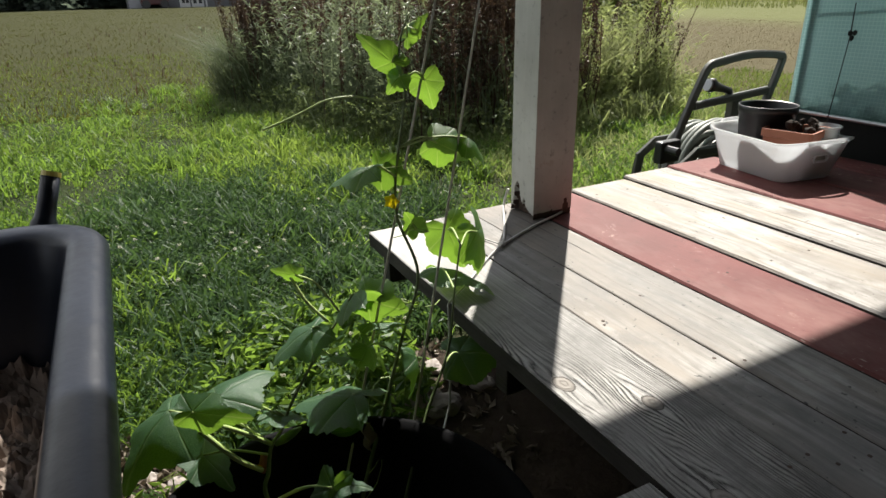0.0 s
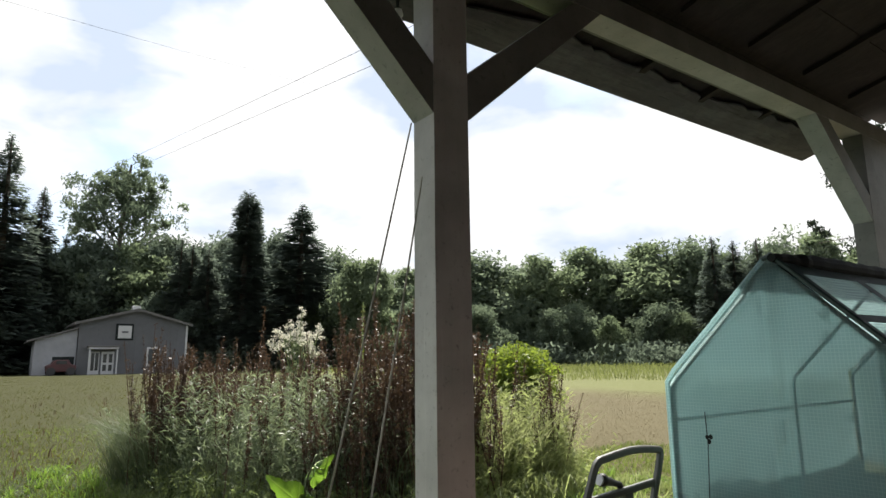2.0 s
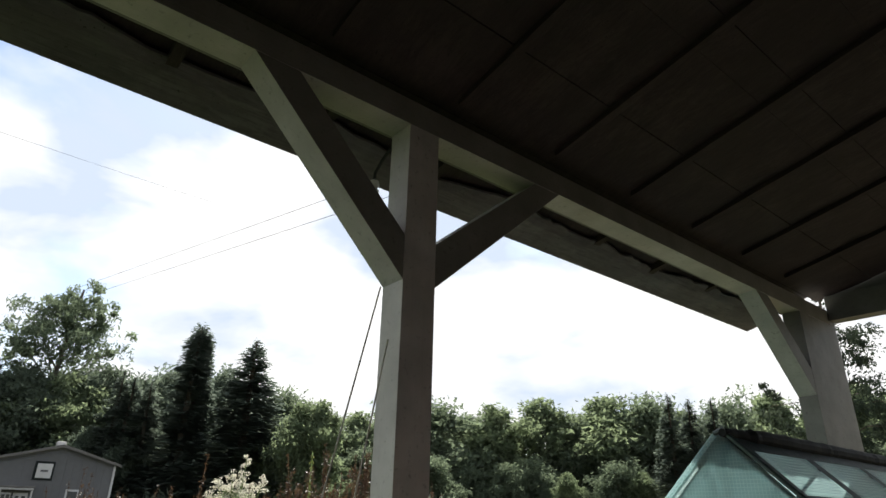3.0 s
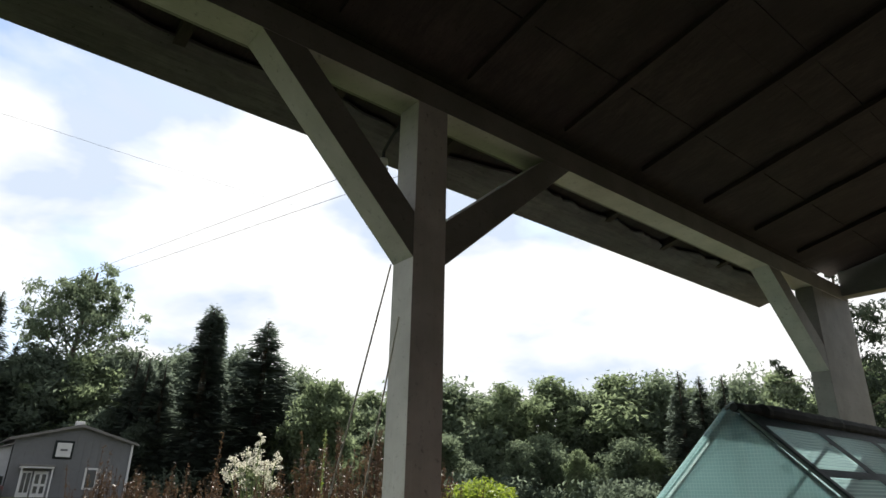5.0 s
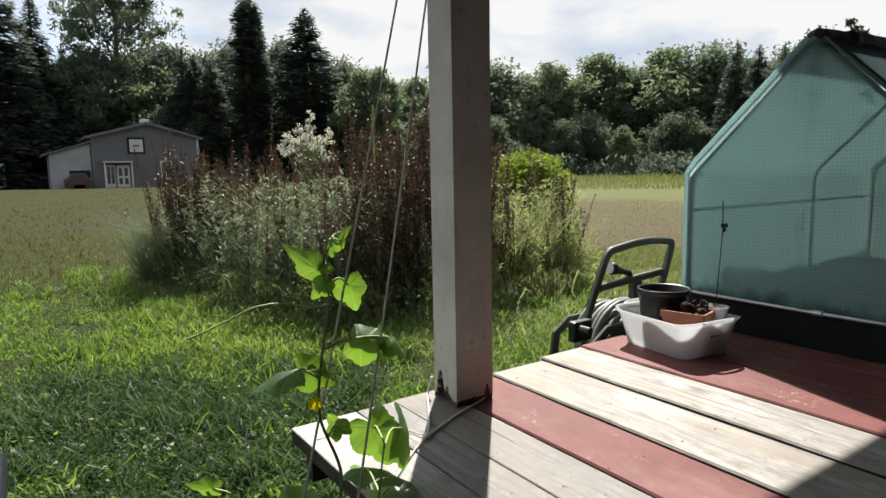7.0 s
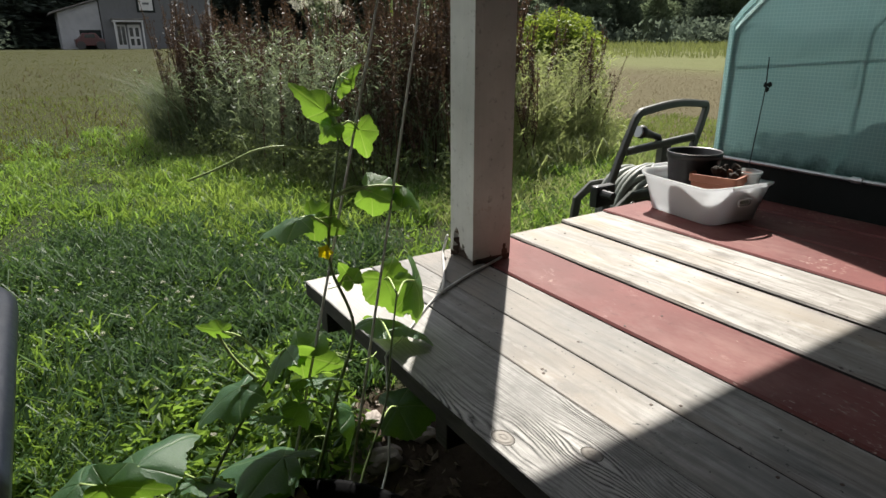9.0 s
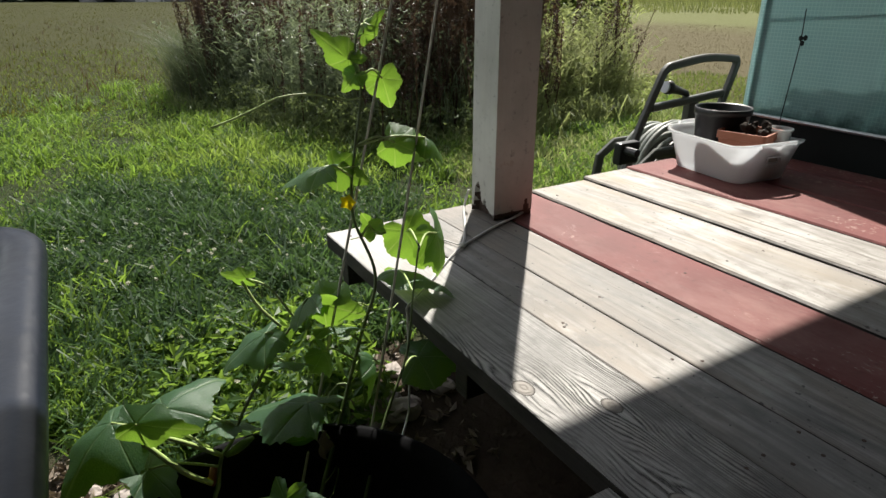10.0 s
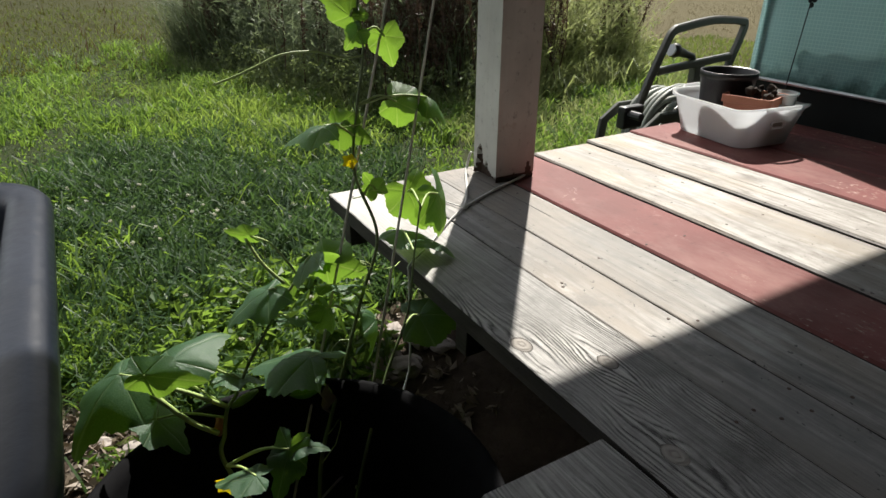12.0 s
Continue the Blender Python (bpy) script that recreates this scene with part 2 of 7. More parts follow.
def worn_paint(name, paint, under, amount=0.5, along=0, rough=0.5, chips=26.0):
    """Brushed paint over wood, rubbed and flaked off along the grain."""
    n, wood, height, _ = plank_wood(name, tuple(x * 0.35 for x in under), under, tuple(min(1, x * 1.5) for x in under), 0.7, 0.4, along=along)
    c = n.coords(vary=7.0)
    stretch = [1.0, 1.0, 1.0]
    stretch[along] = 0.5
    flake = n.noise(n.coords(tuple(stretch), vary=7.0), chips, 6, 0.68)
    wide = n.noise(c, 2.2, 3)
    gone = n.math("ADD", flake, n.math("MULTIPLY", wide, 0.5))
    lost = n.ramp(gone, (amount + 0.30, 0.0), (amount + 0.36, 1.0))
    tint = n.mix(n.ramp(n.noise(c, 5.0, 5), (0.3, 0.0), (0.7, 1.0)), tuple(x * 0.72 for x in paint), tuple(min(1, x * 1.12) for x in paint))
    tint = n.mix(n.math("MULTIPLY", height, 0.28), tint, tuple(x * 0.5 for x in paint))
    dirt = n.noise(c, 46.0, 5, 0.7)
    tint = n.mix(n.ramp(dirt, (0.58, 0.0), (0.72, 0.65)), tint, tuple(x * 0.3 for x in paint))
    rub = n.noise(n.coords(tuple(stretch), vary=9.0), 3.4, 6, 0.75)
    tint = n.mix(n.ramp(rub, (0.50, 0.0), (0.72, 0.45)), tint, tuple((a + b) / 2 for a, b in zip(paint, under)))
    scuff = n.math("MULTIPLY", n.ramp(n.noise(c, 58.0, 4, 0.7), (0.56, 0.0), (0.62, 1.0)), n.ramp(n.noise(c, 4.2, 3), (0.58, 0.0), (0.68, 0.75)))
    tint = n.mix(scuff, tint, tuple(min(1, x * 1.2) for x in under))
    col = n.mix(lost, tint, wood)
    ro = n.math("ADD", n.math("MULTIPLY", lost, 0.25), rough)
    h = n.math("SUBTRACT", n.math("MULTIPLY", height, 0.35), n.math("MULTIPLY", lost, 0.5))
    return n.done(n.principled(col, ro, n.bump(h, 0.5, 0.004), spec=0.22))


RED_PAINT = worn_paint("worn_red_paint", (0.190, 0.060, 0.056), (0.42, 0.32, 0.28), 0.60, 0, 0.6, 110.0)
WHITE_PAINT = worn_paint("old_white_paint", (0.60, 0.60, 0.56), (0.34, 0.30, 0.26), 0.70, 2, 0.5)
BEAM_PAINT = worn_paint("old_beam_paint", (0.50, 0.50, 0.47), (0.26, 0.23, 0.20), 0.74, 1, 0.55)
# Darker copy of the beam paint: shade on inward faces put into the colour.
SHADED_PAINT = worn_paint("shaded_side_paint", (0.235, 0.237, 0.215), (0.16, 0.15, 0.13), 0.74, 1, 0.6)
# Duller, less chipped copy of the white paint, for the shaded right face.
POST_PAINT = worn_paint("dull_white_paint", (0.56, 0.55, 0.52), (0.34, 0.30, 0.26), 0.76, 2, 0.55)
ROT_WOOD = plain("rotten_wood", (0.085, 0.058, 0.045), 0.9, 70, 0.9)
PLANTER_BLACK = plain("matt_black_planter", (0.008, 0.008, 0.009), 0.8, 45, 0.2, spec=0.05)
BLACK_PLASTIC = plain("black_plastic", (0.018, 0.018, 0.02), 0.38, 45, 0.12)
CART_PLASTIC = plain("scuffed_dark_plastic", (0.010, 0.014, 0.025), 0.36, 38, 0.2, vary=0.35, spec=0.38)
REEL_PLASTIC = plain("dark_green_grey_plastic", (0.075, 0.078, 0.066), 0.34, 40, 0.12)
HOSE_RUBBER = plain("grey_green_hose", (0.28, 0.30, 0.27), 0.5, 30, 0.15)
WHITE_PLASTIC = plain("white_plastic", (0.74, 0.74, 0.73), 0.35, 18, 0.06, vary=0.12)
TERRACOTTA = plain("terracotta_plastic", (0.36, 0.13, 0.075), 0.6, 30, 0.2)
DRY_SOIL = plain("dry_crumbly_soil", (0.30, 0.245, 0.21), 0.95, 34, 1.0, vary=0.55, spec=0.1)
POT_SOIL = plain("potting_soil", (0.03, 0.02, 0.014), 0.95, 55, 1.0, vary=0.5)
STEEL = plain("galvanised_steel", (0.42, 0.43, 0.44), 0.4, 40, 0.1, metal=0.8)
RUSTY_NAIL = plain("rusty_nail", (0.06, 0.035, 0.025), 0.7, 90, 0.3)
ROPE = plain("white_cord", (0.62, 0.61, 0.58), 0.8, 160, 0.6)
TWINE = plain("jute_twine", (0.60, 0.57, 0.48), 0.85, 160, 0.6)
YELLOW = plain("yellow_plastic", (0.75, 0.62, 0.16), 0.4, 25, 0.1)
WIRE = plain("dark_wire", (0.05, 0.053, 0.058), 0.9, 60, 0.1, spec=0.0)
STONE = plain("pale_stone", (0.40, 0.35, 0.32), 0.85, 22, 0.8, vary=0.4)
SIDING_GREY = plain("grey_siding", (0.10, 0.102, 0.108), 0.7, 3, 0.2, vary=0.15)
SIDING_WHITE = plain("chalky_white_wall", (0.28, 0.285, 0.30), 0.7, 3, 0.2, vary=0.3)
TRIM_WHITE = plain("white_trim", (0.44, 0.44, 0.44), 0.5, 8, 0.1, vary=0.1)
DARK_GLASS = plain("dark_window_glass", (0.03, 0.033, 0.038), 0.12, 4, 0.02)
SHINGLE = plain("grey_shingle", (0.12, 0.115, 0.11), 0.85, 12, 0.6)
CAR_RED = plain("faded_red_paint", (0.06, 0.014, 0.016), 0.35, 6, 0.05)
BARK = plain("grey_bark", (0.10, 0.08, 0.065), 0.9, 14, 1.0, vary=0.4)
UNSEEN_WALL = plain("dark_unseen_wall", (0.11, 0.09, 0.08), 0.7, 12, 0.3)
DARK_TARP = plain("black_tarp", (0.015, 0.019, 0.019), 0.7, 22, 0.35, spec=0.12)
GREEN_TRIM = plain("dark_green_trim", (0.022, 0.05, 0.045), 0.55, 30, 0.2)
STEM = plain("pale_green_stem", (0.38, 0.50, 0.17), 0.5, 40, 0.3)
STEM_DARK = plain("green_brown_stem", (0.15, 0.20, 0.075), 0.55, 40, 0.3)
PETAL = plain("yellow_petal", (0.95, 0.78, 0.04), 0.6, 40, 0.2)
FRUIT = plain("young_fruit_green", (0.16, 0.26, 0.05), 0.5, 60, 0.5)


def foliage(name, low, high, through, share=0.4, rough=0.55, spec=0.3, patch=0.35):
    n = Nodes(name)
    pick = n.island()
    col = n.mix(pick, low, high)
    hue = n.noise(n.coords(), patch, 3)
    col = n.mix(n.ramp(hue, (0.35, 0.6), (0.62, 0.0)), col, low)
    thr = n.mix(pick, tuple(x * 0.6 for x in through), through)
    thr = n.mix(n.ramp(hue, (0.38, 0.55), (0.58, 0.0)), thr, tuple(x * 0.5 for x in through))
    return n.done(n.leafy(col, thr, rough, share, spec=spec))


LAWN = foliage("lawn_blades", (0.026, 0.060, 0.022), (0.095, 0.172, 0.050), (0.31, 0.49, 0.070), 0.48, 0.48, 0.28, 1.6)
# Darker, less see-through lawn green for one oval patch.
DARK_LAWN = foliage("dark_lawn_blades", (0.020, 0.050, 0.020), (0.062, 0.120, 0.046), (0.13, 0.235, 0.062), 0.38, 0.5, 0.28, 2.0)
FIELD_GRASS = foliage("dry_field_grass", (0.046, 0.053, 0.012), (0.088, 0.088, 0.021), (0.155, 0.16, 0.033), 0.38, 0.7, 0.06, 0.5)
BROWN_GRASS = foliage("brown_field_grass", (0.102, 0.087, 0.045), (0.18, 0.15, 0.086), (0.19, 0.16, 0.085), 0.3, 0.7, 0.1)
BANK_GREEN = foliage("rank_green_weeds", (0.06, 0.088, 0.038), (0.145, 0.19, 0.085), (0.34, 0.42, 0.14), 0.44)
FIELD_GREEN = foliage("green_field_grass", (0.09, 0.108, 0.034), (0.175, 0.185, 0.072), (0.28, 0.32, 0.10), 0.4)
DEAD_STALK = foliage("dead_brown_stalks", (0.023, 0.015, 0.011), (0.105, 0.067, 0.045), (0.145, 0.088, 0.050), 0.26, 0.5, 0.3)
OLIVE_GRASS = foliage("olive_rough_grass", (0.046, 0.076, 0.021), (0.105, 0.140, 0.044), (0.25, 0.32, 0.068), 0.46, 0.6, 0.12, 0.6)
LIME_GRASS = foliage("lime_grass_clumps", (0.046, 0.094, 0.028), (0.125, 0.19, 0.055), (0.37, 0.52, 0.085), 0.5, 0.5, 0.25, 2.6)
TUFT_GRASS = foliage("dull_green_tuft", (0.042, 0.060, 0.034), (0.11, 0.14, 0.08), (0.20, 0.25, 0.12), 0.4, 0.55, 0.25)
SUNNY_WEED = foliage("sunny_weed_leaves", (0.12, 0.155, 0.06), (0.25, 0.29, 0.13), (0.46, 0.53, 0.19), 0.5, 0.5, 0.25)
PALE_GRASS = foliage("pale_grass", (0.14, 0.17, 0.07), (0.30, 0.31, 0.16), (0.46, 0.50, 0.23), 0.48)
SILVER_WEED = foliage("silvery_weed", (0.060, 0.088, 0.046), (0.21, 0.25, 0.17), (0.31, 0.38, 0.20), 0.42, 0.42, 0.35)
WHITE_BLOOM = foliage("cream_bloom", (0.60, 0.59, 0.50), (0.80, 0.79, 0.70), (0.75, 0.73, 0.60), 0.42)
DRY_LEAF = foliage("dry_curled_leaves", (0.09, 0.07, 0.05), (0.30, 0.25, 0.20), (0.20, 0.15, 0.09), 0.2)
BRIGHT_BUSH = foliage("bright_bush_leaves", (0.055, 0.10, 0.02), (0.14, 0.21, 0.04), (0.36, 0.46, 0.06), 0.45)
TREE_LEAF = foliage("broad_tree_leaves", (0.072, 0.096, 0.070), (0.108, 0.138, 0.098), (0.23, 0.29, 0.185), 0.5, 0.9, 0.03)
TREE_LIGHT = foliage("light_tree_leaves", (0.085, 0.112, 0.074), (0.125, 0.158, 0.098), (0.27, 0.34, 0.19), 0.5, 0.9, 0.03)
TREE_DARK = foliage("shaded_tree_leaves", (0.068, 0.090, 0.070), (0.105, 0.132, 0.098), (0.20, 0.25, 0.18), 0.5, 0.9, 0.03)
PINE_NEEDLE = foliage("pine_needles", (0.030, 0.042, 0.032), (0.060, 0.078, 0.060), (0.07, 0.09, 0.06), 0.35, 0.9, 0.03)
NEEDLE = foliage("conifer_needles", (0.066, 0.086, 0.074), (0.12, 0.148, 0.124), (0.22, 0.27, 0.22), 0.48, 0.9, 0.03)


def ground_material():
    n = Nodes("field_ground")
    c = n.coords()
    sep = n.node("ShaderNodeSeparateXYZ")
    n.put(sep.inputs[0], c)
    near = n.math("ADD", n.math("MULTIPLY", sep.outputs[0], -1.0), n.math("MULTIPLY", n.noise(c, 0.35, 3), 5.0))
    lawn = n.mix(n.noise(c, 3.0, 5), (0.016, 0.024, 0.009), (0.04, 0.055, 0.018))
    field = n.mix(n.noise(c, 0.7, 6, 0.65), (0.023, 0.027, 0.0062), (0.039, 0.039, 0.010))
    field = n.mix(n.ramp(n.noise(c, 0.11, 4), (0.45, 0.0), (0.6, 0.65)), field, (0.031, 0.032, 0.0085))
    col = n.mix(n.ramp(n.math("MULTIPLY", near, 0.05), (0.36, 0.0), (0.52, 1.0)), lawn, field)
    beyond = n.math("ADD", sep.outputs[1], n.math("MULTIPLY", sep.outputs[0], 0.5))
    right = n.ramp(n.math("MULTIPLY", n.math("ADD", beyond, n.math("MULTIPLY", n.noise(c, 0.5, 3), 3.0)), 0.1), (0.20, 0.0), (0.42, 1.0))
    brown = n.mix(n.noise(c, 1.3, 6, 0.7), (0.070, 0.059, 0.029), (0.105, 0.089, 0.046))
    col = n.mix(right, col, brown)
    far = n.ramp(n.math("MULTIPLY", n.math("ADD", sep.outputs[1], n.math("MULTIPLY", n.noise(c, 0.3, 3), 5.0)), 0.02), (0.30, 0.0), (0.40, 1.0))
    col = n.mix(far, col, n.mix(n.noise(c, 0.6, 5, 0.7), (0.085, 0.092, 0.030), (0.13, 0.137, 0.055)))
    soil = n.mix(n.noise(c, 14.0, 6), (0.022, 0.016, 0.012), (0.085, 0.064, 0.048))
    spot = n.node("ShaderNodeTexGradient")
    spot.gradient_type = "SPHERICAL"
    mp = n.node("ShaderNodeMapping")
    mp.inputs["Location"].default_value = (-0.65 * 0.85, 0.25 * 0.85, 0.34)
    mp.inputs["Scale"].default_value = (0.85, 0.85, 0.85)
    n.put(mp.inputs[0], c)
    n.put(spot.inputs[0], mp.outputs[0])
    bare = n.ramp(n.math("ADD", spot.outputs[1], n.math("MULTIPLY", n.noise(c, 6.0, 4), 0.3)), (0.42, 0.0), (0.56, 1.0))
    col = n.mix(bare, col, soil)
    h = n.noise(c, 24.0, 6, 0.7)
    return n.done(n.principled(col, 0.95, n.bump(h, 0.9, 0.03), spec=0.15))


GROUND = ground_material()


def big_leaf_material():
    n = Nodes("cucumber_leaf")
    c = n.coords(vary=3.0)
    vein = n.node("ShaderNodeAttribute")
    vein.attribute_name = "vein"
    v = n.ramp(vein.outputs["Fac"], (0.55, 0.0), (1.0, 1.0))
    mottle = n.noise(c, 38.0, 5)
    col = n.mix(n.ramp(mottle, (0.3, 0.0), (0.7, 1.0)), (0.032, 0.080, 0.042), (0.066, 0.135, 0.07))
    col = n.mix(n.math("MULTIPLY", v, 0.55), col, (0.20, 0.28, 0.14))
    thr = n.mix(n.ramp(mottle, (0.3, 0.0), (0.7, 1.0)), (0.22, 0.42, 0.035), (0.31, 0.53, 0.055))
    thr = n.mix(n.math("MULTIPLY", v, 0.6), thr, (0.45, 0.62, 0.14))
    h = n.math("SUBTRACT", n.math("MULTIPLY", mottle, 0.8), n.math("MULTIPLY", v, 0.9))
    return n.done(n.leafy(col, thr, 0.4, 0.36, n.bump(h, 0.5, 0.003), 0.42))


BIG_LEAF = big_leaf_material()


def cover_material(name, tint, clear, weave):
    """Woven see-through sheeting: a grid of threads in a milky film."""
    n = Nodes(name)
    c = n.coords()
    fine = n.noise(c, 7.0, 4)
    col = n.mix(n.ramp(fine, (0.3, 0.0), (0.7, 1.0)), tuple(x * 0.75 for x in tint), tint)
    sep = n.node("ShaderNodeSeparateXYZ")
    n.put(sep.inputs[0], c)
    waves = [n.math("ABSOLUTE", n.math("SINE", n.math("MULTIPLY", sep.outputs[i], weave))) for i in (0, 1, 2)]
    grid = n.math("MINIMUM", n.math("MINIMUM", n.math("ADD", waves[0], 0.0), waves[2]), 1.0)
    thread = n.ramp(grid, (0.12, 1.0), (0.34, 0.0))
    col = n.mix(n.math("MULTIPLY", thread, 0.42), col, (0.70, 0.78, 0.75))
    # darker, greener film towards the bottom hem, with a ragged upper edge
    hem_fade = n.math("ADD", sep.outputs[2], n.math("MULTIPLY", n.noise(c, 9.0, 6, 0.7), -0.22))
    hem_dark = n.ramp(hem_fade, (0.02, 0.85), (0.09, 0.0))
    col = n.mix(hem_dark, col, (0.045, 0.075, 0.066))
    body = n.leafy(col, n.mix(hem_dark, tint, (0.06, 0.10, 0.09)), 0.35, 0.62, n.bump(fine, 0.3, 0.02), 0.4)
    see = n.node("ShaderNodeBsdfTransparent", Color=tuple(min(1, 0.35 + x) for x in tint)).outputs[0]
    fac = n.math("SUBTRACT", clear, n.math("MULTIPLY", thread, clear * 0.4))
    return n.done(n.blend(fac, body, see))


GREEN_COVER = cover_material("green_woven_cover", (0.40, 0.545, 0.55), 0.22, 240.0)
CLEAR_COVER = cover_material("clear_cover_pane", (0.62, 0.68, 0.68), 0.5, 240.0)
n = Nodes("thin_white_plastic")
spots = n.noise(n.coords(), 16.0, 5)
tub_white = n.mix(n.ramp(spots, (0.35, 0.0), (0.7, 1.0)), (0.70, 0.70, 0.69), (0.78, 0.78, 0.77))
TUB_PLASTIC = n.done(n.leafy(tub_white, (0.78, 0.80, 0.82), 0.35, 0.66, n.bump(spots, 0.08, 0.004), 0.5))
n = Nodes("clear_plastic_cup")
g = n.node("ShaderNodeBsdfTransparent", Color=(0.86, 0.88, 0.88)).outputs[0]
CUP_PLASTIC = n.done(n.blend(0.5, n.principled((0.7, 0.72, 0.72), 0.2), g))


# ---- mesh helpers ----
def empty(name, label="", category="", group="", kind="", at=(0, 0, 0)):
    ob = new(name)
    ob.empty_display_size = 0.05
    ob.location = at
    return tagged(ob, label, category, group, kind)


def mesh_of(name, bm, material):
    me = bpy.data.meshes.new(name)
    bm.to_mesh(me)
    bm.free()
    for m in material if isinstance(material, (list, tuple)) else (material,):
        me.materials.append(m)
    return me


def part(name, bm, material, parent, label="", smooth=False):
    """Links a bmesh (or mesh) as one object under a thing or a part."""
    me = bm if isinstance(bm, bpy.types.Mesh) else mesh_of(name, bm, material)
    if smooth:
        me.polygons.foreach_set("use_smooth", [True] * len(me.polygons))
    ob = new(name, me)
    ob.parent = parent
    if parent is not None and label:
        ob["label"] = label
    return ob


def from_arrays(name, verts, faces, material):
    me = bpy.data.meshes.new(name)
    me.from_pydata([tuple(v) for v in verts], [], faces)
    me.materials.append(material)
    return me


def box(bm, lo, hi, bevel=0.0, m=None):
    """Adds a box between two corners, its edges rounded."""
    lo, hi = Vector(lo), Vector(hi)
    made = bmesh.ops.create_cube(bm, size=1.0)["verts"]
    for v in made:
        v.co = Vector(((v.co[i] + 0.5) * (hi[i] - lo[i]) + lo[i]) for i in range(3))
    if bevel:
        edges = {e for v in made for e in v.link_edges}
        res = bmesh.ops.bevel(bm, geom=list(edges), offset=bevel, segments=2, affect="EDGES", profile=0.6)
        made = list({v for f in res["faces"] for v in f.verts} | {v for v in made if v.is_valid})
    if m is not None:
        for v in made:
            v.co = m @ v.co
    return made


def boxed(lo, hi, bevel=0.0, m=None):
    bm = bmesh.new()
    box(bm, lo, hi, bevel, m)
    return bm


def tube(bm, points, radius, seg=8, caps=True):
    """A round rod along points; radius is a number or one per point."""
    pts = [Vector(p) for p in points]
    rad = radius if isinstance(radius, (list, tuple)) else [radius] * len(pts)
    side = None
    rings = []
    for i, p in enumerate(pts):
        d = (pts[min(i + 1, len(pts) - 1)] - pts[max(i - 1, 0)]).normalized()
        if side is None:
            side = d.orthogonal().normalized()
        side = (side - d * side.dot(d)).normalized()
        up = d.cross(side)
        rings.append([bm.verts.new(p + (side * math.cos(a) + up * math.sin(a)) * rad[i]) for a in (k * math.tau / seg for k in range(seg))])
    for a, b in zip(rings, rings[1:]):
        for k in range(seg):
            bm.faces.new((a[k], a[(k + 1) % seg], b[(k + 1) % seg], b[k]))
    if caps:
        bm.faces.new(rings[0][::-1])
        bm.faces.new(rings[-1])
    return bm


def curve_points(points, steps=6):
    """Catmull-Rom points through the given ones."""
    p = [Vector(q) for q in points]
    p = [p[0] * 2 - p[1], *p, p[-1] * 2 - p[-2]]
    out = []
    for a, b, c, d in zip(p, p[1:], p[2:], p[3:]):
        for k in range(steps):
            t = k / steps
            out.append(0.5 * (2 * b + (c - a) * t + (2 * a - 5 * b + 4 * c - d) * t * t + (3 * b - a - 3 * c + d) * t ** 3))
    out.append(p[-2])
    return out


def rod(points, radius, seg=8):
    return tube(bmesh.new(), points, radius, seg)


def lathe(bm, profile, seg=32, at=(0, 0, 0)):
    """Turns (radius, height) pairs round the z axis."""
    rings = []
    for r, z in profile:
        rings.append([bm.verts.new((at[0] + r * math.cos(k * math.tau / seg), at[1] + r * math.sin(k * math.tau / seg), at[2] + z)) for k in range(seg)])
    for a, b in zip(rings, rings[1:]):
        for k in range(seg):
            bm.faces.new((a[k], a[(k + 1) % seg], b[(k + 1) % seg], b[k]))
    bm.faces.new(rings[-1])
    return bm


def prism(outline, x0, x1):
    """A plate with the outline (y, z) between two x."""
    bm = bmesh.new()
    a = [bm.verts.new((x0, y, z)) for y, z in outline]
    b = [bm.verts.new((x1, y, z)) for y, z in outline]
    k = len(outline)
    bm.faces.new(a)
    bm.faces.new(b[::-1])
    for i in range(k):
        bm.faces.new((a[i], b[i], b[(i + 1) % k], a[(i + 1) % k]))
    bmesh.ops.recalc_face_normals(bm, faces=bm.faces)
    return bm


def soften(bm, size, segments=2):
    bmesh.ops.bevel(bm, geom=list(bm.edges), offset=size, segments=segments, affect="EDGES", profile=0.6)
    return bm


def lay(x, y):
    """Height of the ground."""
    d = math.hypot(x, y)
    s = min(1, max(0, (d - 6) / 44))
    far = max(0.0, d - 75)
    return -0.4 + 0.30 * s * s * (3 - 2 * s) + 0.018 * far + 0.012 * math.sin(x * 1.7 + 0.4) * math.cos(y * 1.3) * min(1.0, d / 3)


# ---- ground ----
def build_ground():
    radii = [0.0]
    while radii[-1] < 900:
        radii.append(radii[-1] + max(0.16, radii[-1] * 0.09))
    seg = 96
    verts, faces = [(0, 0, lay(0, 0))], []
    for r in radii[1:]:
        for k in range(seg):
            x, y = r * math.cos(k * math.tau / seg), r * math.sin(k * math.tau / seg)
            verts.append((x, y, min(lay(x, y), 6.0)))
    faces += [(0, 1 + k, 1 + (k + 1) % seg) for k in range(seg)]
    for i in range(len(radii) - 2):
        a, b = 1 + i * seg, 1 + (i + 1) * seg
        faces += [(a + k, b + k, b + (k + 1) % seg, a + (k + 1) % seg) for k in range(seg)]
    me = from_arrays("ground", verts, faces, GROUND)
    me.polygons.foreach_set("use_smooth", [True] * len(me.polygons))
    tagged(new("ground", me), "mown lawn running into a dry hay field", "ground", kind="structure")


build_ground()

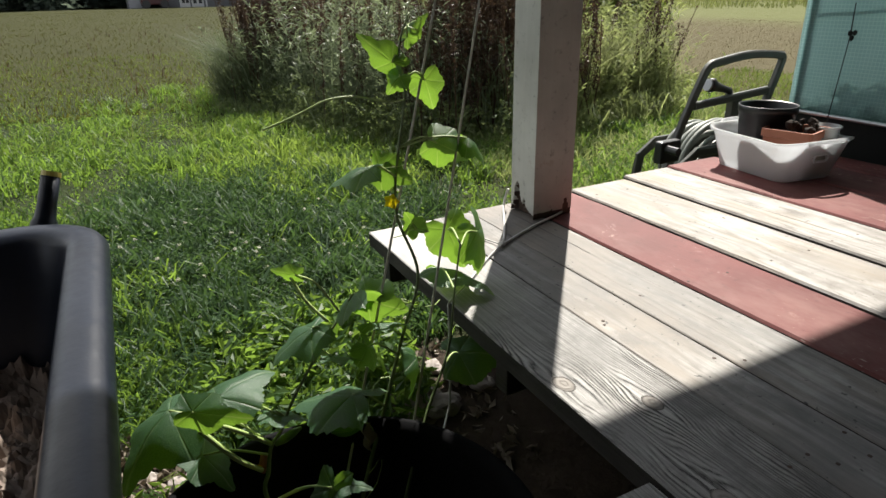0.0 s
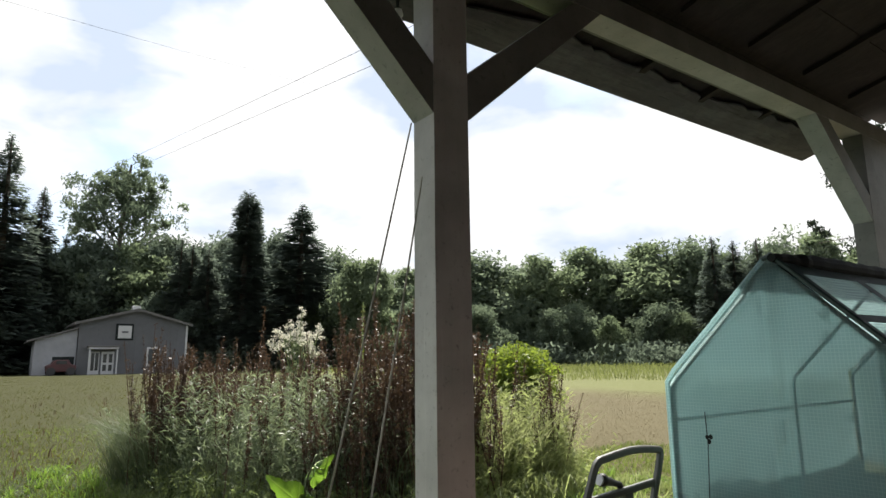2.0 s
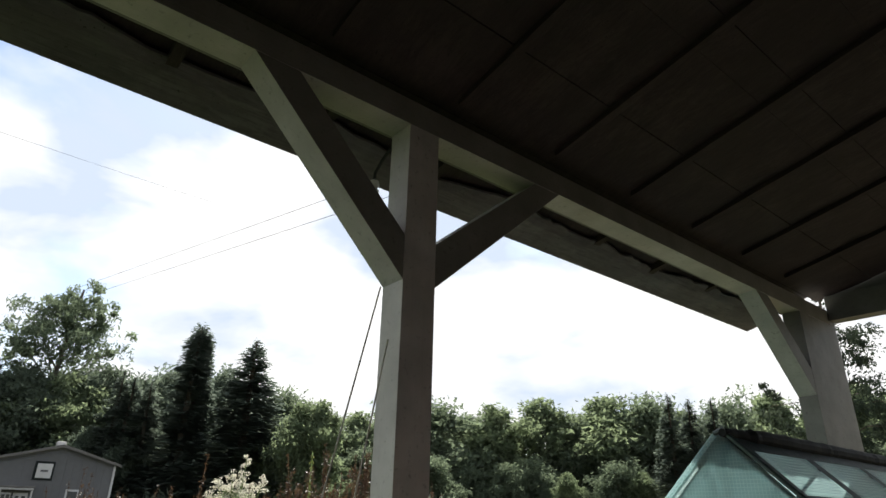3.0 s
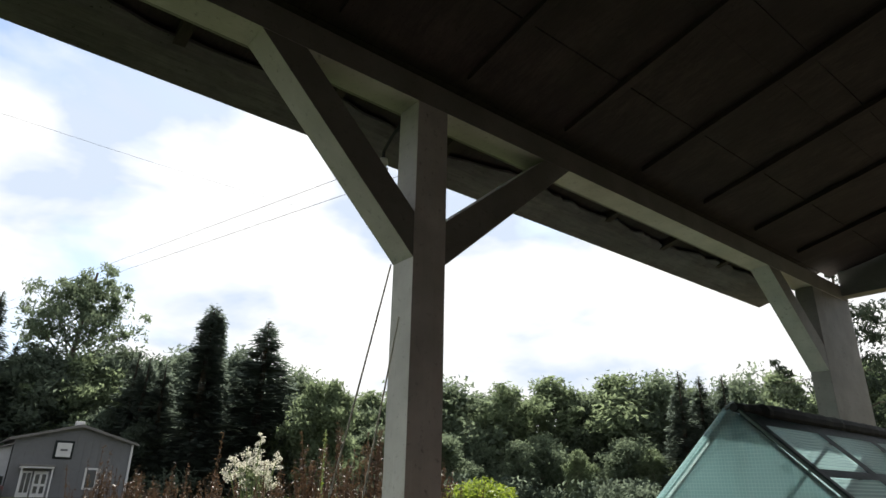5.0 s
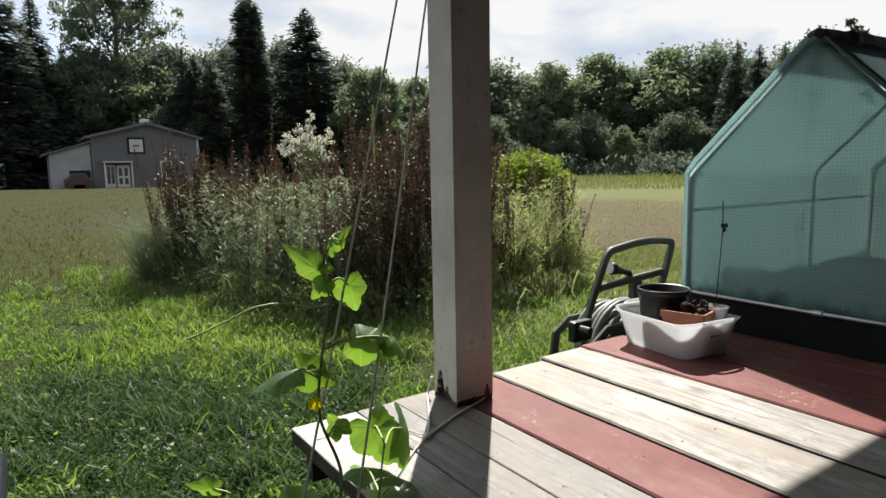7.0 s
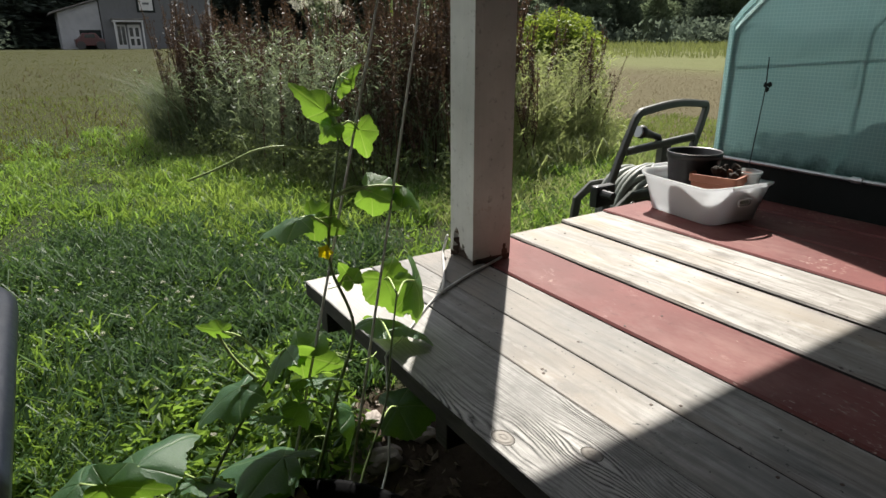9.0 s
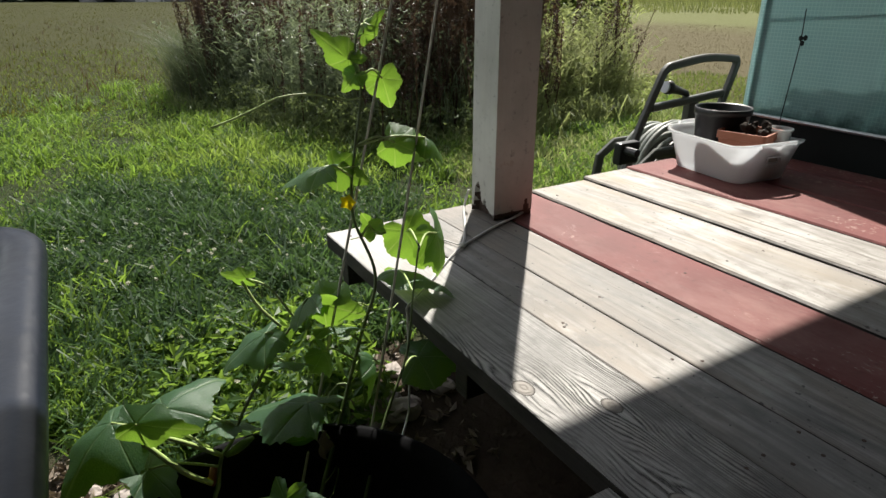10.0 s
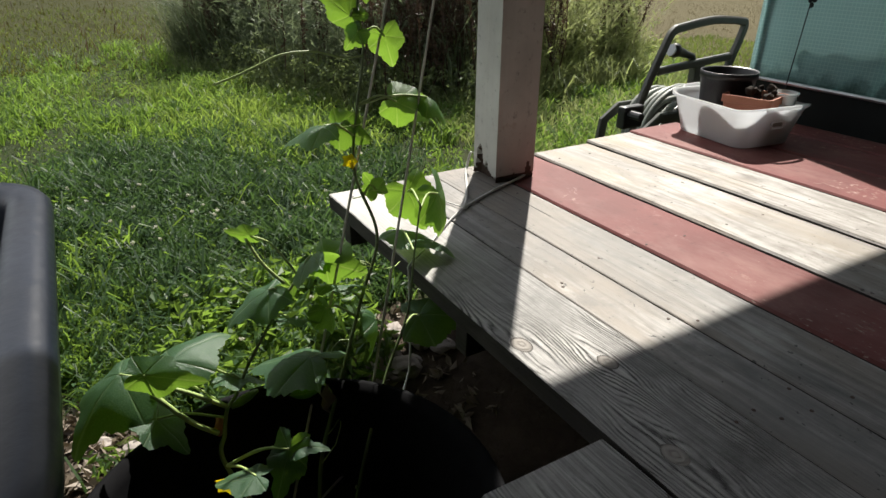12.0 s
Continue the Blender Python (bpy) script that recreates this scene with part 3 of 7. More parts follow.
# ---- deck ----
# across the planks: start, end, paint, and where each plank's outer end lies
deck = empty("floor", "weathered porch deck of grey, raw and red planks", "deck", kind="structure")
DECK_ROWS = [
    (0.000, 0.1925, GREY_STRONG, 0.0, 2.8), (0.1935, 0.3165, GREY_WOOD, -0.004, 2.8), (0.3175, 0.475, GREY_WOOD, -0.012, 2.8),
    (0.485, 0.692, RED_PAINT, -0.02, 2.8), (0.704, 0.936, PALE_WOOD, -0.03, 2.8), (0.956, 1.166, PALE_WOOD, -0.06, 2.8),
    (1.178, 1.427, RED_PAINT, -0.085, 2.8), (1.440, 1.652, RED_PAINT, -0.07, 2.8), (1.667, 1.90, RED_PAINT, -0.08, 2.8),
    (1.912, 2.15, GREY_WOOD, -0.08, 2.8), (2.162, 2.40, GREY_WOOD, -0.08, 2.8), (2.412, 2.65, GREY_WOOD, -0.08, 2.8),
    (2.662, 2.90, GREY_WOOD, -0.08, 2.8), (2.912, 3.15, GREY_WOOD, -0.08, 2.8), (3.162, 3.40, GREY_WOOD, -0.08, 2.8),
    (3.412, 3.65, GREY_WOOD, -0.08, 2.8), (3.662, 3.90, GREY_WOOD, -0.08, 2.8), (3.912, 4.22, GREY_WOOD, -0.08, 2.8),
    (-0.205, -0.004, GREY_STRONG, 1.048, 2.8), (-0.44, -0.21, GREY_WOOD, 1.046, 2.8), (-0.675, -0.445, GREY_WOOD, 1.045, 2.8),
    (-0.91, -0.68, GREY_WOOD, 1.046, 2.8), (-1.145, -0.915, GREY_WOOD, 1.046, 2.8), (-1.38, -1.15, GREY_WOOD, 1.046, 2.8),
]


def plank(y0, y1, x0, x1, rng):
    """One plank with slightly wavering, rounded edges and a worn outer end."""
    bm = bmesh.new()
    cuts = 20
    rows = []
    for i in range(cuts + 1):
        x = x0 + (x1 - x0) * (i / cuts) ** 1.5
        snug = 0.0 <= y0 < 0.4
        play = 0.0006 if snug else 0.0022
        a, b = y0 + rng.uniform(0, play), y1 - rng.uniform(0, play)
        if snug and ((y0 < 0.25 and x < 0.5) or (y0 > 0.25 and x > 0.4)):
            a += 0.002
        dz = rng.uniform(-0.0012, 0.0012) * (0.5 if snug else 1)
        e = 0.002 if snug else 0.005
        prof = [(a, -0.038), (a, -e + dz), (a + e, dz), (b - e, dz), (b, -e + dz), (b, -0.038)]
        jag = rng.uniform(-0.004, 0.004) if i == 0 else 0
        rows.append([bm.verts.new((x + jag, y, z)) for y, z in prof])
    for p, q in zip(rows, rows[1:]):
        for k in range(6):
            bm.faces.new((p[k], q[k], q[(k + 1) % 6], p[(k + 1) % 6]))
    bm.faces.new(rows[0])
    bm.faces.new(rows[-1][::-1])
    bmesh.ops.recalc_face_normals(bm, faces=bm.faces)
    # side faces take the near-black wood, painting dirt and shade into the gaps
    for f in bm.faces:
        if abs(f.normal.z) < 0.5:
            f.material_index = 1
    return bm


# ---- porch posts, beam, braces, roof ----
POST_X, POST_Y = (0.036, 0.148), (0.434, 0.564)
BRACE_Z, BEAM_Z = 1.487, (2.078, 2.182)


def rotten_post():
    """The near post: its foot gouged and rotten, paint gone in ragged tongues."""
    bm = bmesh.new()
    rng = random.Random(4)
    zs = [0.001 + 0.0052 * k for k in range(28)] + [0.16, 0.2, 0.4, 0.8, 1.3, 1.8, BEAM_Z[0] - 0.0005]
    nx, ny = 30, 26
    tongue = ((0.0, 0.012), (0.10, 0.02), (0.17, 0.075), (0.24, 0.092), (0.33, 0.086), (0.42, 0.04), (0.5, 0.028), (0.57, 0.052), (0.63, 0.03), (0.8, 0.014), (1.0, 0.01))
    deep = [0.0] * (nx + 1)
    for k in range(nx + 1):
        u = k / nx
        for (a, p), (b, q) in zip(tongue, tongue[1:]):
            if a <= u <= b:
                deep[k] = p + (q - p) * (u - a) / (b - a) + 0.010 * noise.noise(Vector((u * 19, 0, 0)))
    side_top = [0.014 + 0.016 * abs(noise.noise(Vector((k * 0.43, 3, 0)))) + (0.03 if 20 < k < 24 else 0) for k in range(ny + 1)]
    front, right, back = [], [], []
    for z in zs:
        row = []
        for k in range(nx + 1):
            x = POST_X[0] + (POST_X[1] - POST_X[0]) * k / nx
            hole = 0.0
            if z < deep[k] and 0 < k < nx:
                hole = min(0.016, (deep[k] - z) * 0.8 + 0.003) + rng.uniform(0, 0.004)
            row.append(bm.verts.new((x, POST_Y[0] + hole, z)))
        front.append(row)
        right.append([row[-1]] + [bm.verts.new((POST_X[1] - (rng.uniform(0.0005, 0.003) if z < side_top[k] else 0), POST_Y[0] + (POST_Y[1] - POST_Y[0]) * k / ny, z)) for k in range(1, ny + 1)])
        back.append(bm.verts.new((POST_X[0], POST_Y[1], z)))
    for i in range(len(zs) - 1):
        zm = (zs[i] + zs[i + 1]) / 2
        for k in range(nx):
            f = bm.faces.new((front[i][k], front[i][k + 1], front[i + 1][k + 1], front[i + 1][k]))
            f.material_index = 1 if zm < (deep[k] + deep[k + 1]) / 2 else 0
        for k in range(ny):
            f = bm.faces.new((right[i][k], right[i][k + 1], right[i + 1][k + 1], right[i + 1][k]))
            f.material_index = 1 if zm < (side_top[k] + side_top[k + 1]) / 2 else 2
        bm.faces.new((right[i][ny], back[i], back[i + 1], right[i + 1][ny]))
        bm.faces.new((back[i], front[i][0], front[i + 1][0], back[i + 1]))
    bmesh.ops.recalc_face_normals(bm, faces=bm.faces)
    return bm


porch_frame = empty("porch_frame", "white-painted timber porch posts with braces and beam", "porch frame", kind="structure")
part("post", rotten_post(), [WHITE_PAINT, ROT_WOOD, POST_PAINT], porch_frame, "flaking white post with a rotten foot")
FAR_POST = (3.61, 3.74)
part("post", boxed((0.036, FAR_POST[0], 0.001), (0.148, FAR_POST[1], BEAM_Z[0] - 0.0005), 0.002), SHADED_PAINT, porch_frame)
part("corner_board", boxed((0.06, FAR_POST[1] + 0.003, 0.001), (0.145, 4.2, BEAM_Z[0] - 0.0005), 0.003), SHADED_PAINT, porch_frame, "broad painted corner board")
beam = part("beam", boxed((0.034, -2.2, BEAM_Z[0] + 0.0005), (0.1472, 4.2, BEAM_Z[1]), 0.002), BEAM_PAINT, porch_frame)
beam.data.materials.append(SHADED_PAINT)
# upright sides get the darker copy, so their shade is painted on
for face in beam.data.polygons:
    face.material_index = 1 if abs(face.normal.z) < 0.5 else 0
part("beam_trim", boxed((0.018, -2.2, BEAM_Z[0] + 0.004), (0.0335, 4.2, BEAM_Z[0] + 0.03), 0.002), SHADED_PAINT, porch_frame)
part("end_beam", boxed((0.150, 4.09, BEAM_Z[0] + 0.025), (2.74, 4.2, BEAM_Z[1] + 0.10), 0.004), SHADED_PAINT, porch_frame)


def brace(y_post, y_beam, z_post=BRACE_Z):
    rise = BEAM_Z[0] - z_post
    t = 0.158
    s = 1 if y_beam > y_post else -1
    out = [(y_post, z_post), (y_beam, z_post + rise), (y_beam - s * t * 0.95, z_post + rise), (y_post, z_post + t)]
    return soften(prism(out, 0.035, 0.1468), 0.0018)


part("gable_panel", prism([(4.14, 0), (4.17, 0), (4.17, 1), (4.14, 1)], 0.15, 2.74), SHADED_PAINT, porch_frame)
for v in bpy.data.objects["gable_panel"].data.vertices:
    v.co.z = BEAM_Z[1] + 0.101 if v.co.z < 0.5 else 2.258 + (v.co.x - 0.07) * math.tan(math.atan2(0.105, 0.46)) + 0.03
gusset = bmesh.new()
tri = [[gusset.verts.new(q) for q in ((0.059, y, 1.50), (0.059, y, BEAM_Z[0] - 0.02), (-0.16, y, BEAM_Z[0] - 0.02))] for y in (3.93, 3.96)]
gusset.faces.new(tri[0])
gusset.faces.new(tri[1][::-1])
for i in range(3):
    gusset.faces.new((tri[0][i], tri[1][i], tri[1][(i + 1) % 3], tri[0][(i + 1) % 3]))
bmesh.ops.recalc_face_normals(gusset, faces=gusset.faces)
part("corner_gusset", gusset, SHADED_PAINT, porch_frame)
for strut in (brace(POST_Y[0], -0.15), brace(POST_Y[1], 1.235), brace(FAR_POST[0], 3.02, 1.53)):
    ob = part("brace", strut, [BEAM_PAINT, SHADED_PAINT], porch_frame)
    # faces across x get the darker copy, their shade painted on
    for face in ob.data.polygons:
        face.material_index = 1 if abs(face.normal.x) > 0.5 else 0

ROOF_PITCH = math.atan2(0.105, 0.46)


def roof_z(x):
    """Underside of the roof boards."""
    return 2.262 + (x - 0.07) * math.tan(ROOF_PITCH)


def build_roof():
    bm = bmesh.new()
    rng = random.Random(9)
    x = -0.375
    while x < 2.74:
        w = rng.choice((0.135, 0.14, 0.185))
        z = rng.uniform(-0.003, 0.003)
        prof = [(x, roof_z(x) + z), (x + w - 0.0015, roof_z(x + w) + z), (x + w - 0.0015, roof_z(x + w) + 0.02 + z), (x, roof_z(x) + 0.02 + z)]
        a = [bm.verts.new((px, -2.2, pz)) for px, pz in prof]
        b = [bm.verts.new((px, 3.97 if x < 0 else 4.13, pz)) for px, pz in prof]
        bm.faces.new(a)
        bm.faces.new(b[::-1])
        for i in range(4):
            bm.faces.new((a[i], b[i], b[(i + 1) % 4], a[(i + 1) % 4]))
        x += w
    # rafters under the boards
    y = -2.15
    while y < 3.93:
        d = 0.034
        a, b = 0.16, 2.74
        made = [bm.verts.new(v) for v in (
            (a, y, roof_z(a) - d * 0.75), (b, y, roof_z(b) - d), (b, y + 0.04, roof_z(b) - d), (a, y + 0.04, roof_z(a) - d * 0.75),
            (a, y, roof_z(a) - 0.002), (b, y, roof_z(b) - 0.002), (b, y + 0.04, roof_z(b) - 0.002), (a, y + 0.04, roof_z(a) - 0.002))]
        for f in ((0, 1, 2, 3), (4, 7, 6, 5), (0, 4, 5, 1), (1, 5, 6, 2), (2, 6, 7, 3), (3, 7, 4, 0)):
            bm.faces.new([made[i] for i in f])
        y += 0.56
    bmesh.ops.recalc_face_normals(bm, faces=bm.faces)
    # outer boards take the lighter eave wood, putting the sky glow into colour
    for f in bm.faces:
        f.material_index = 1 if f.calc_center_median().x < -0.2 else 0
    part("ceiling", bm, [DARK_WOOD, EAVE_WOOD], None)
    tagged(bpy.data.objects["ceiling"], "dark bare roof boards on rafters under the porch roof", "ceiling", kind="structure")
    roof = empty("porch_roof", "shingled porch roof with an aged wooden eave board", "roof", kind="structure")
    bm = bmesh.new()
    x0, x1 = -0.40, 2.78
    prof = [(x0, roof_z(x0) + 0.026), (x1, roof_z(x1) + 0.026), (x1, roof_z(x1) + 0.05), (x0, roof_z(x0) + 0.05)]
    a = [bm.verts.new((px, -2.25, pz)) for px, pz in prof]
    b = [bm.verts.new((px, 3.97, pz)) for px, pz in prof]
    bm.faces.new(a)
    bm.faces.new(b[::-1])
    for i in range(4):
        bm.faces.new((a[i], b[i], b[(i + 1) % 4], a[(i + 1) % 4]))
    bmesh.ops.recalc_face_normals(bm, faces=bm.faces)
    part("roofing", bm, SHINGLE, roof)
    part("eave_board", boxed((-0.385, -2.23, 2.118), (-0.368, 3.985, roof_z(-0.37) + 0.022), 0.003), EAVE_WOOD, roof)
    # soffit board nailed under the rafter tails, its inner edge broken and sagging
    rng = random.Random(14)
    bm = bmesh.new()
    rows = []
    cuts = 150
    for i in range(cuts + 1):
        y = -2.2 + 6.17 * i / cuts
        inner = -0.175 + 0.05 * noise.noise(Vector((y * 1.7, 0.4, 0))) + 0.03 * noise.noise(Vector((y * 6.3, 2.0, 0))) + 0.018 * noise.noise(Vector((y * 23.0, 4.0, 0)))
        row = []
        for k in range(5):
            x = -0.367 + (inner + 0.367) * k / 4
            z = roof_z(x) - 0.052 - 0.004 * noise.noise(Vector((y * 6, x * 9, 1))) + (0.016 if k == 4 else 0)
            row.append((bm.verts.new((x, y, z)), bm.verts.new((x, y, z + 0.012))))
        rows.append(row)
    for p, q in zip(rows, rows[1:]):
        for k in range(4):
            bm.faces.new((p[k][0], p[k + 1][0], q[k + 1][0], q[k][0]))
            bm.faces.new((p[k][1], q[k][1], q[k + 1][1], p[k + 1][1]))
        bm.faces.new((p[4][0], p[4][1], q[4][1], q[4][0]))
    bmesh.ops.recalc_face_normals(bm, faces=bm.faces)
    part("soffit_board", bm, EAVE_WOOD, roof, "grey broken soffit board")
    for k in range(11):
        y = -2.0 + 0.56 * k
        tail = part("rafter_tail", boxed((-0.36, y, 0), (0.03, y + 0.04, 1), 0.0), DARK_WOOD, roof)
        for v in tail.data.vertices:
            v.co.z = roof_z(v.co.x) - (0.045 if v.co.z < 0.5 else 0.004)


build_roof()

# unseen house wall behind the camera closes the porch; sized to block sky light
wall = empty("wall_house", "unseen dark house wall, sized to keep sky light off the porch", "wall", kind="structure")
part("wall_body", boxed((2.80, -7.5, -0.45), (2.95, 6.5, 5.2)), UNSEEN_WALL, wall)

# unseen wall added across the porch's end to cut sky light on the deck
sky_block_wall = empty("wall_end", "unseen dark wall added to cut sky light under the porch", "wall", kind="structure")
part("wall_body", boxed((0.9, -2.42, -0.45), (2.795, -2.30, 2.3)), UNSEEN_WALL, sky_block_wall)

# ---- deck frame under the planks ----
deck_frame = empty("deck_frame", "grey timber joists and short posts carrying the deck", "deck frame", kind="structure")
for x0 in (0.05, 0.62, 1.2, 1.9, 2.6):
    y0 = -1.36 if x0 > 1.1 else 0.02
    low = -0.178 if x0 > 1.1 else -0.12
    part("joist", boxed((x0, y0, low), (x0 + 0.04, 4.12, -0.0395), 0.003), FRAME_SHADE_WOOD, deck_frame)
part("rim_joist", boxed((0.095, 0.30, -0.12), (0.615, 0.338, -0.0395), 0.003), FRAME_SHADE_WOOD, deck_frame)
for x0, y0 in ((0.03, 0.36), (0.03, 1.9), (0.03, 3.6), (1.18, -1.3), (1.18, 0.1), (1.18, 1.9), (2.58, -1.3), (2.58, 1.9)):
    part("short_post", boxed((x0, y0, lay(x0, y0) - 0.04), (x0 + 0.09, y0 + 0.09, -0.179 if x0 > 1.1 else -0.121), 0.004), FRAME_SHADE_WOOD, deck_frame)


# ---- trees ----
def leaf_cloud(centres, sizes, count, leaf, rng, flat=0.0):
    """Many small bent leaf sprays round the given centres."""
    k = len(centres)
    pick = rng.integers(0, k, count)
    off = rng.normal(size=(count, 3))
    off *= (rng.random(count) ** 0.33 / np.linalg.norm(off, axis=1))[:, None]
    p = np.asarray(centres)[pick] + off * np.asarray(sizes)[pick][:, None] * np.array([1, 1, 0.75])
    a = rng.normal(size=(count, 3))
    a[:, 2] *= 1 - flat
    a /= np.linalg.norm(a, axis=1)[:, None]
    b = np.cross(a, rng.normal(size=(count, 3)))
    b /= np.linalg.norm(b, axis=1)[:, None]
    s = leaf * rng.uniform(0.5, 1.25, count)[:, None]
    up = np.cross(a, b) * s * 0.25
    quad = np.stack([p - a * s, p - b * s * 0.45 + up, p + a * s, p + b * s * 0.45 + up], 1)
    verts = quad.reshape(-1, 3)
    return verts, [(4 * i, 4 * i + 1, 4 * i + 2, 4 * i + 3) for i in range(count)]


def leaf_tris(centres, sizes, count, leaf, rng):
    """Small single leaf blades in loose clumps."""
    pick = rng.integers(0, len(centres), count)
    off = np.clip(rng.normal(size=(count, 3)), -1.7, 1.7) * 0.62
    p = np.asarray(centres)[pick] + off * np.asarray(sizes)[pick][:, None] * np.array([1, 1, 0.75])
    a = rng.normal(size=(count, 3))
    a /= np.linalg.norm(a, axis=1)[:, None]
    b = np.cross(a, rng.normal(size=(count, 3)))
    b /= np.linalg.norm(b, axis=1)[:, None]
    s = leaf * rng.uniform(0.5, 1.3, count)[:, None]
    verts = np.stack([p - a * s, p + b * s * 0.62, p + a * s - b * s * 0.3], 1).reshape(-1, 3)
    return verts, [(3 * i, 3 * i + 1, 3 * i + 2) for i in range(count)]


def broad_tree(seed, height, width, lean=0.0, bare=0.25, leaves=3600, leaf=0.30, material=None, rise=(0.1, 0.7), clump=1.0):
    rng = np.random.default_rng(seed)
    ob = empty("broadleaf_tree")
    bm = bmesh.new()
    top = Vector((lean, 0, height * 0.86))
    trunk = curve_points([(0, 0, -0.3), (rng.normal() * 0.15, rng.normal() * 0.15, height * 0.3), (lean * 0.5, rng.normal() * 0.3, height * 0.6), top], 4)
    r0 = height * 0.015
    tube(bm, trunk, [r0 * (1 - 0.9 * i / len(trunk)) + 0.02 for i in range(len(trunk))], 8)
    centres, sizes = [], []
    limbs = int(20 + height * 0.8)
    for i in range(limbs):
        f = bare + (1 - bare) * (i + rng.random()) / limbs
        base = trunk[min(len(trunk) - 1, int(f * 0.92 * (len(trunk) - 1)))]
        ang = i * 2.4 + rng.random()
        reach = width * 0.5 * math.sin(math.pi * (0.16 + 0.78 * f) ** 0.9) * rng.uniform(0.55, 1.12)
        tip = Vector((base.x + math.cos(ang) * reach, base.y + math.sin(ang) * reach, base.z + reach * rng.uniform(*rise) + 0.3))
        mid = base.lerp(tip, 0.5) + Vector((0, 0, reach * 0.12))
        tube(bm, [base, mid, tip], [r0 * 0.4 * (1.1 - f), r0 * 0.22 * (1.1 - f), 0.012], 5)
        for q, s in ((0.45, 0.13), (0.72, 0.13), (1.0, 0.11), (0.9, 0.08), (1.05, 0.07), (0.8, 0.08)):
            jump = width * (0.045 if s > 0.07 else 0.10)
            centres.append(tuple(base.lerp(tip, q) + Vector(rng.normal(size=3)) * jump))
            sizes.append(width * s * clump * rng.uniform(0.6, 1.3))
    if bare < 0.4:
        centres.append(tuple(top))
        sizes.append(width * 0.10)
    part("trunk", bm, BARK, ob)
    v, f = leaf_tris(centres, sizes, leaves, leaf, rng)
    part("crown", from_arrays("crown", v, f, material or TREE_LEAF), None, ob)
    return ob


def conifer(seed, height, width, limbs=420, slim=0.8, leaf=0.16, ragged=0.25, bare=0.04, sprays=13000, sway_by=0.11):
    """A conifer: limbs set all the way up the trunk, hung with short needle sprays."""
    rng = np.random.default_rng(seed)
    ob = empty("spruce_tree")
    part("trunk", tube(bmesh.new(), [(0, 0, -0.3), (0.05, 0, height * 0.5), (0, 0, height)], [height * 0.016, height * 0.01, 0.02], 7), BARK, ob)
    f = bare + (1 - bare) * rng.random(limbs) ** 1.15
    reach = (width * 0.5 * np.maximum(0.0, 1 - f) ** slim + 0.05) * rng.uniform(1 - ragged * 1.6, 1 + ragged * 0.5, limbs)
    ang = np.arange(limbs) * 2.39996 + rng.normal(size=limbs) * 0.15
    fall = rng.uniform(0.05, 0.45, limbs) * (1 - f * 0.9)
    share = reach ** 0.7 + 0.08
    pick = rng.choice(limbs, sprays, p=share / share.sum())
    q = rng.random(sprays) ** 0.6
    r, a = reach[pick], ang[pick]
    out = np.column_stack([np.cos(a), np.sin(a), np.zeros(sprays)])
    side = np.column_stack([-np.sin(a), np.cos(a), np.zeros(sprays)])
    s = leaf * rng.uniform(0.5, 1.35, sprays) * (1.2 - 0.5 * q) * np.minimum(1.0, 0.35 + r)
    sway = rng.normal(size=sprays) * r * sway_by * (0.4 + q)
    p = out * (r * q)[:, None] + side * sway[:, None]
    p[:, 2] += height * f[pick] - r * fall[pick] * q ** 1.5 + r * 0.18 * q ** 3 - np.abs(sway) * 0.35
    p[:, 2] += rng.normal(size=sprays) * leaf * 0.55
    droop = np.column_stack([np.zeros((sprays, 2)), -s * rng.uniform(0.2, 1.1, sprays)])
    turn = rng.normal(size=(sprays, 1)) * 0.8
    wing = (side * np.cos(turn) + out * np.sin(turn)) * s[:, None]
    verts = np.stack([p - wing * 0.55 + droop * 0.6, p + wing * 0.55 + droop * 0.6, p + out * (s * 0.95)[:, None] + droop], 1).reshape(-1, 3)
    faces = [(3 * i, 3 * i + 1, 3 * i + 2) for i in range(sprays)]
    part("crown", from_arrays("crown", verts, faces, NEEDLE), None, ob)
    return ob


def put_tree(ob, x, y, sx, sz, turn, label, group=""):
    c = copy_thing(ob, Matrix.LocRotScale((x, y, lay(x, y)), Euler((0, 0, turn)), (sx, sx, sz)))
    return tagged(c, label, "tree", group)


def drop_template(ob):
    for o in (*ob.children_recursive, ob):
        bpy.data.objects.remove(o)


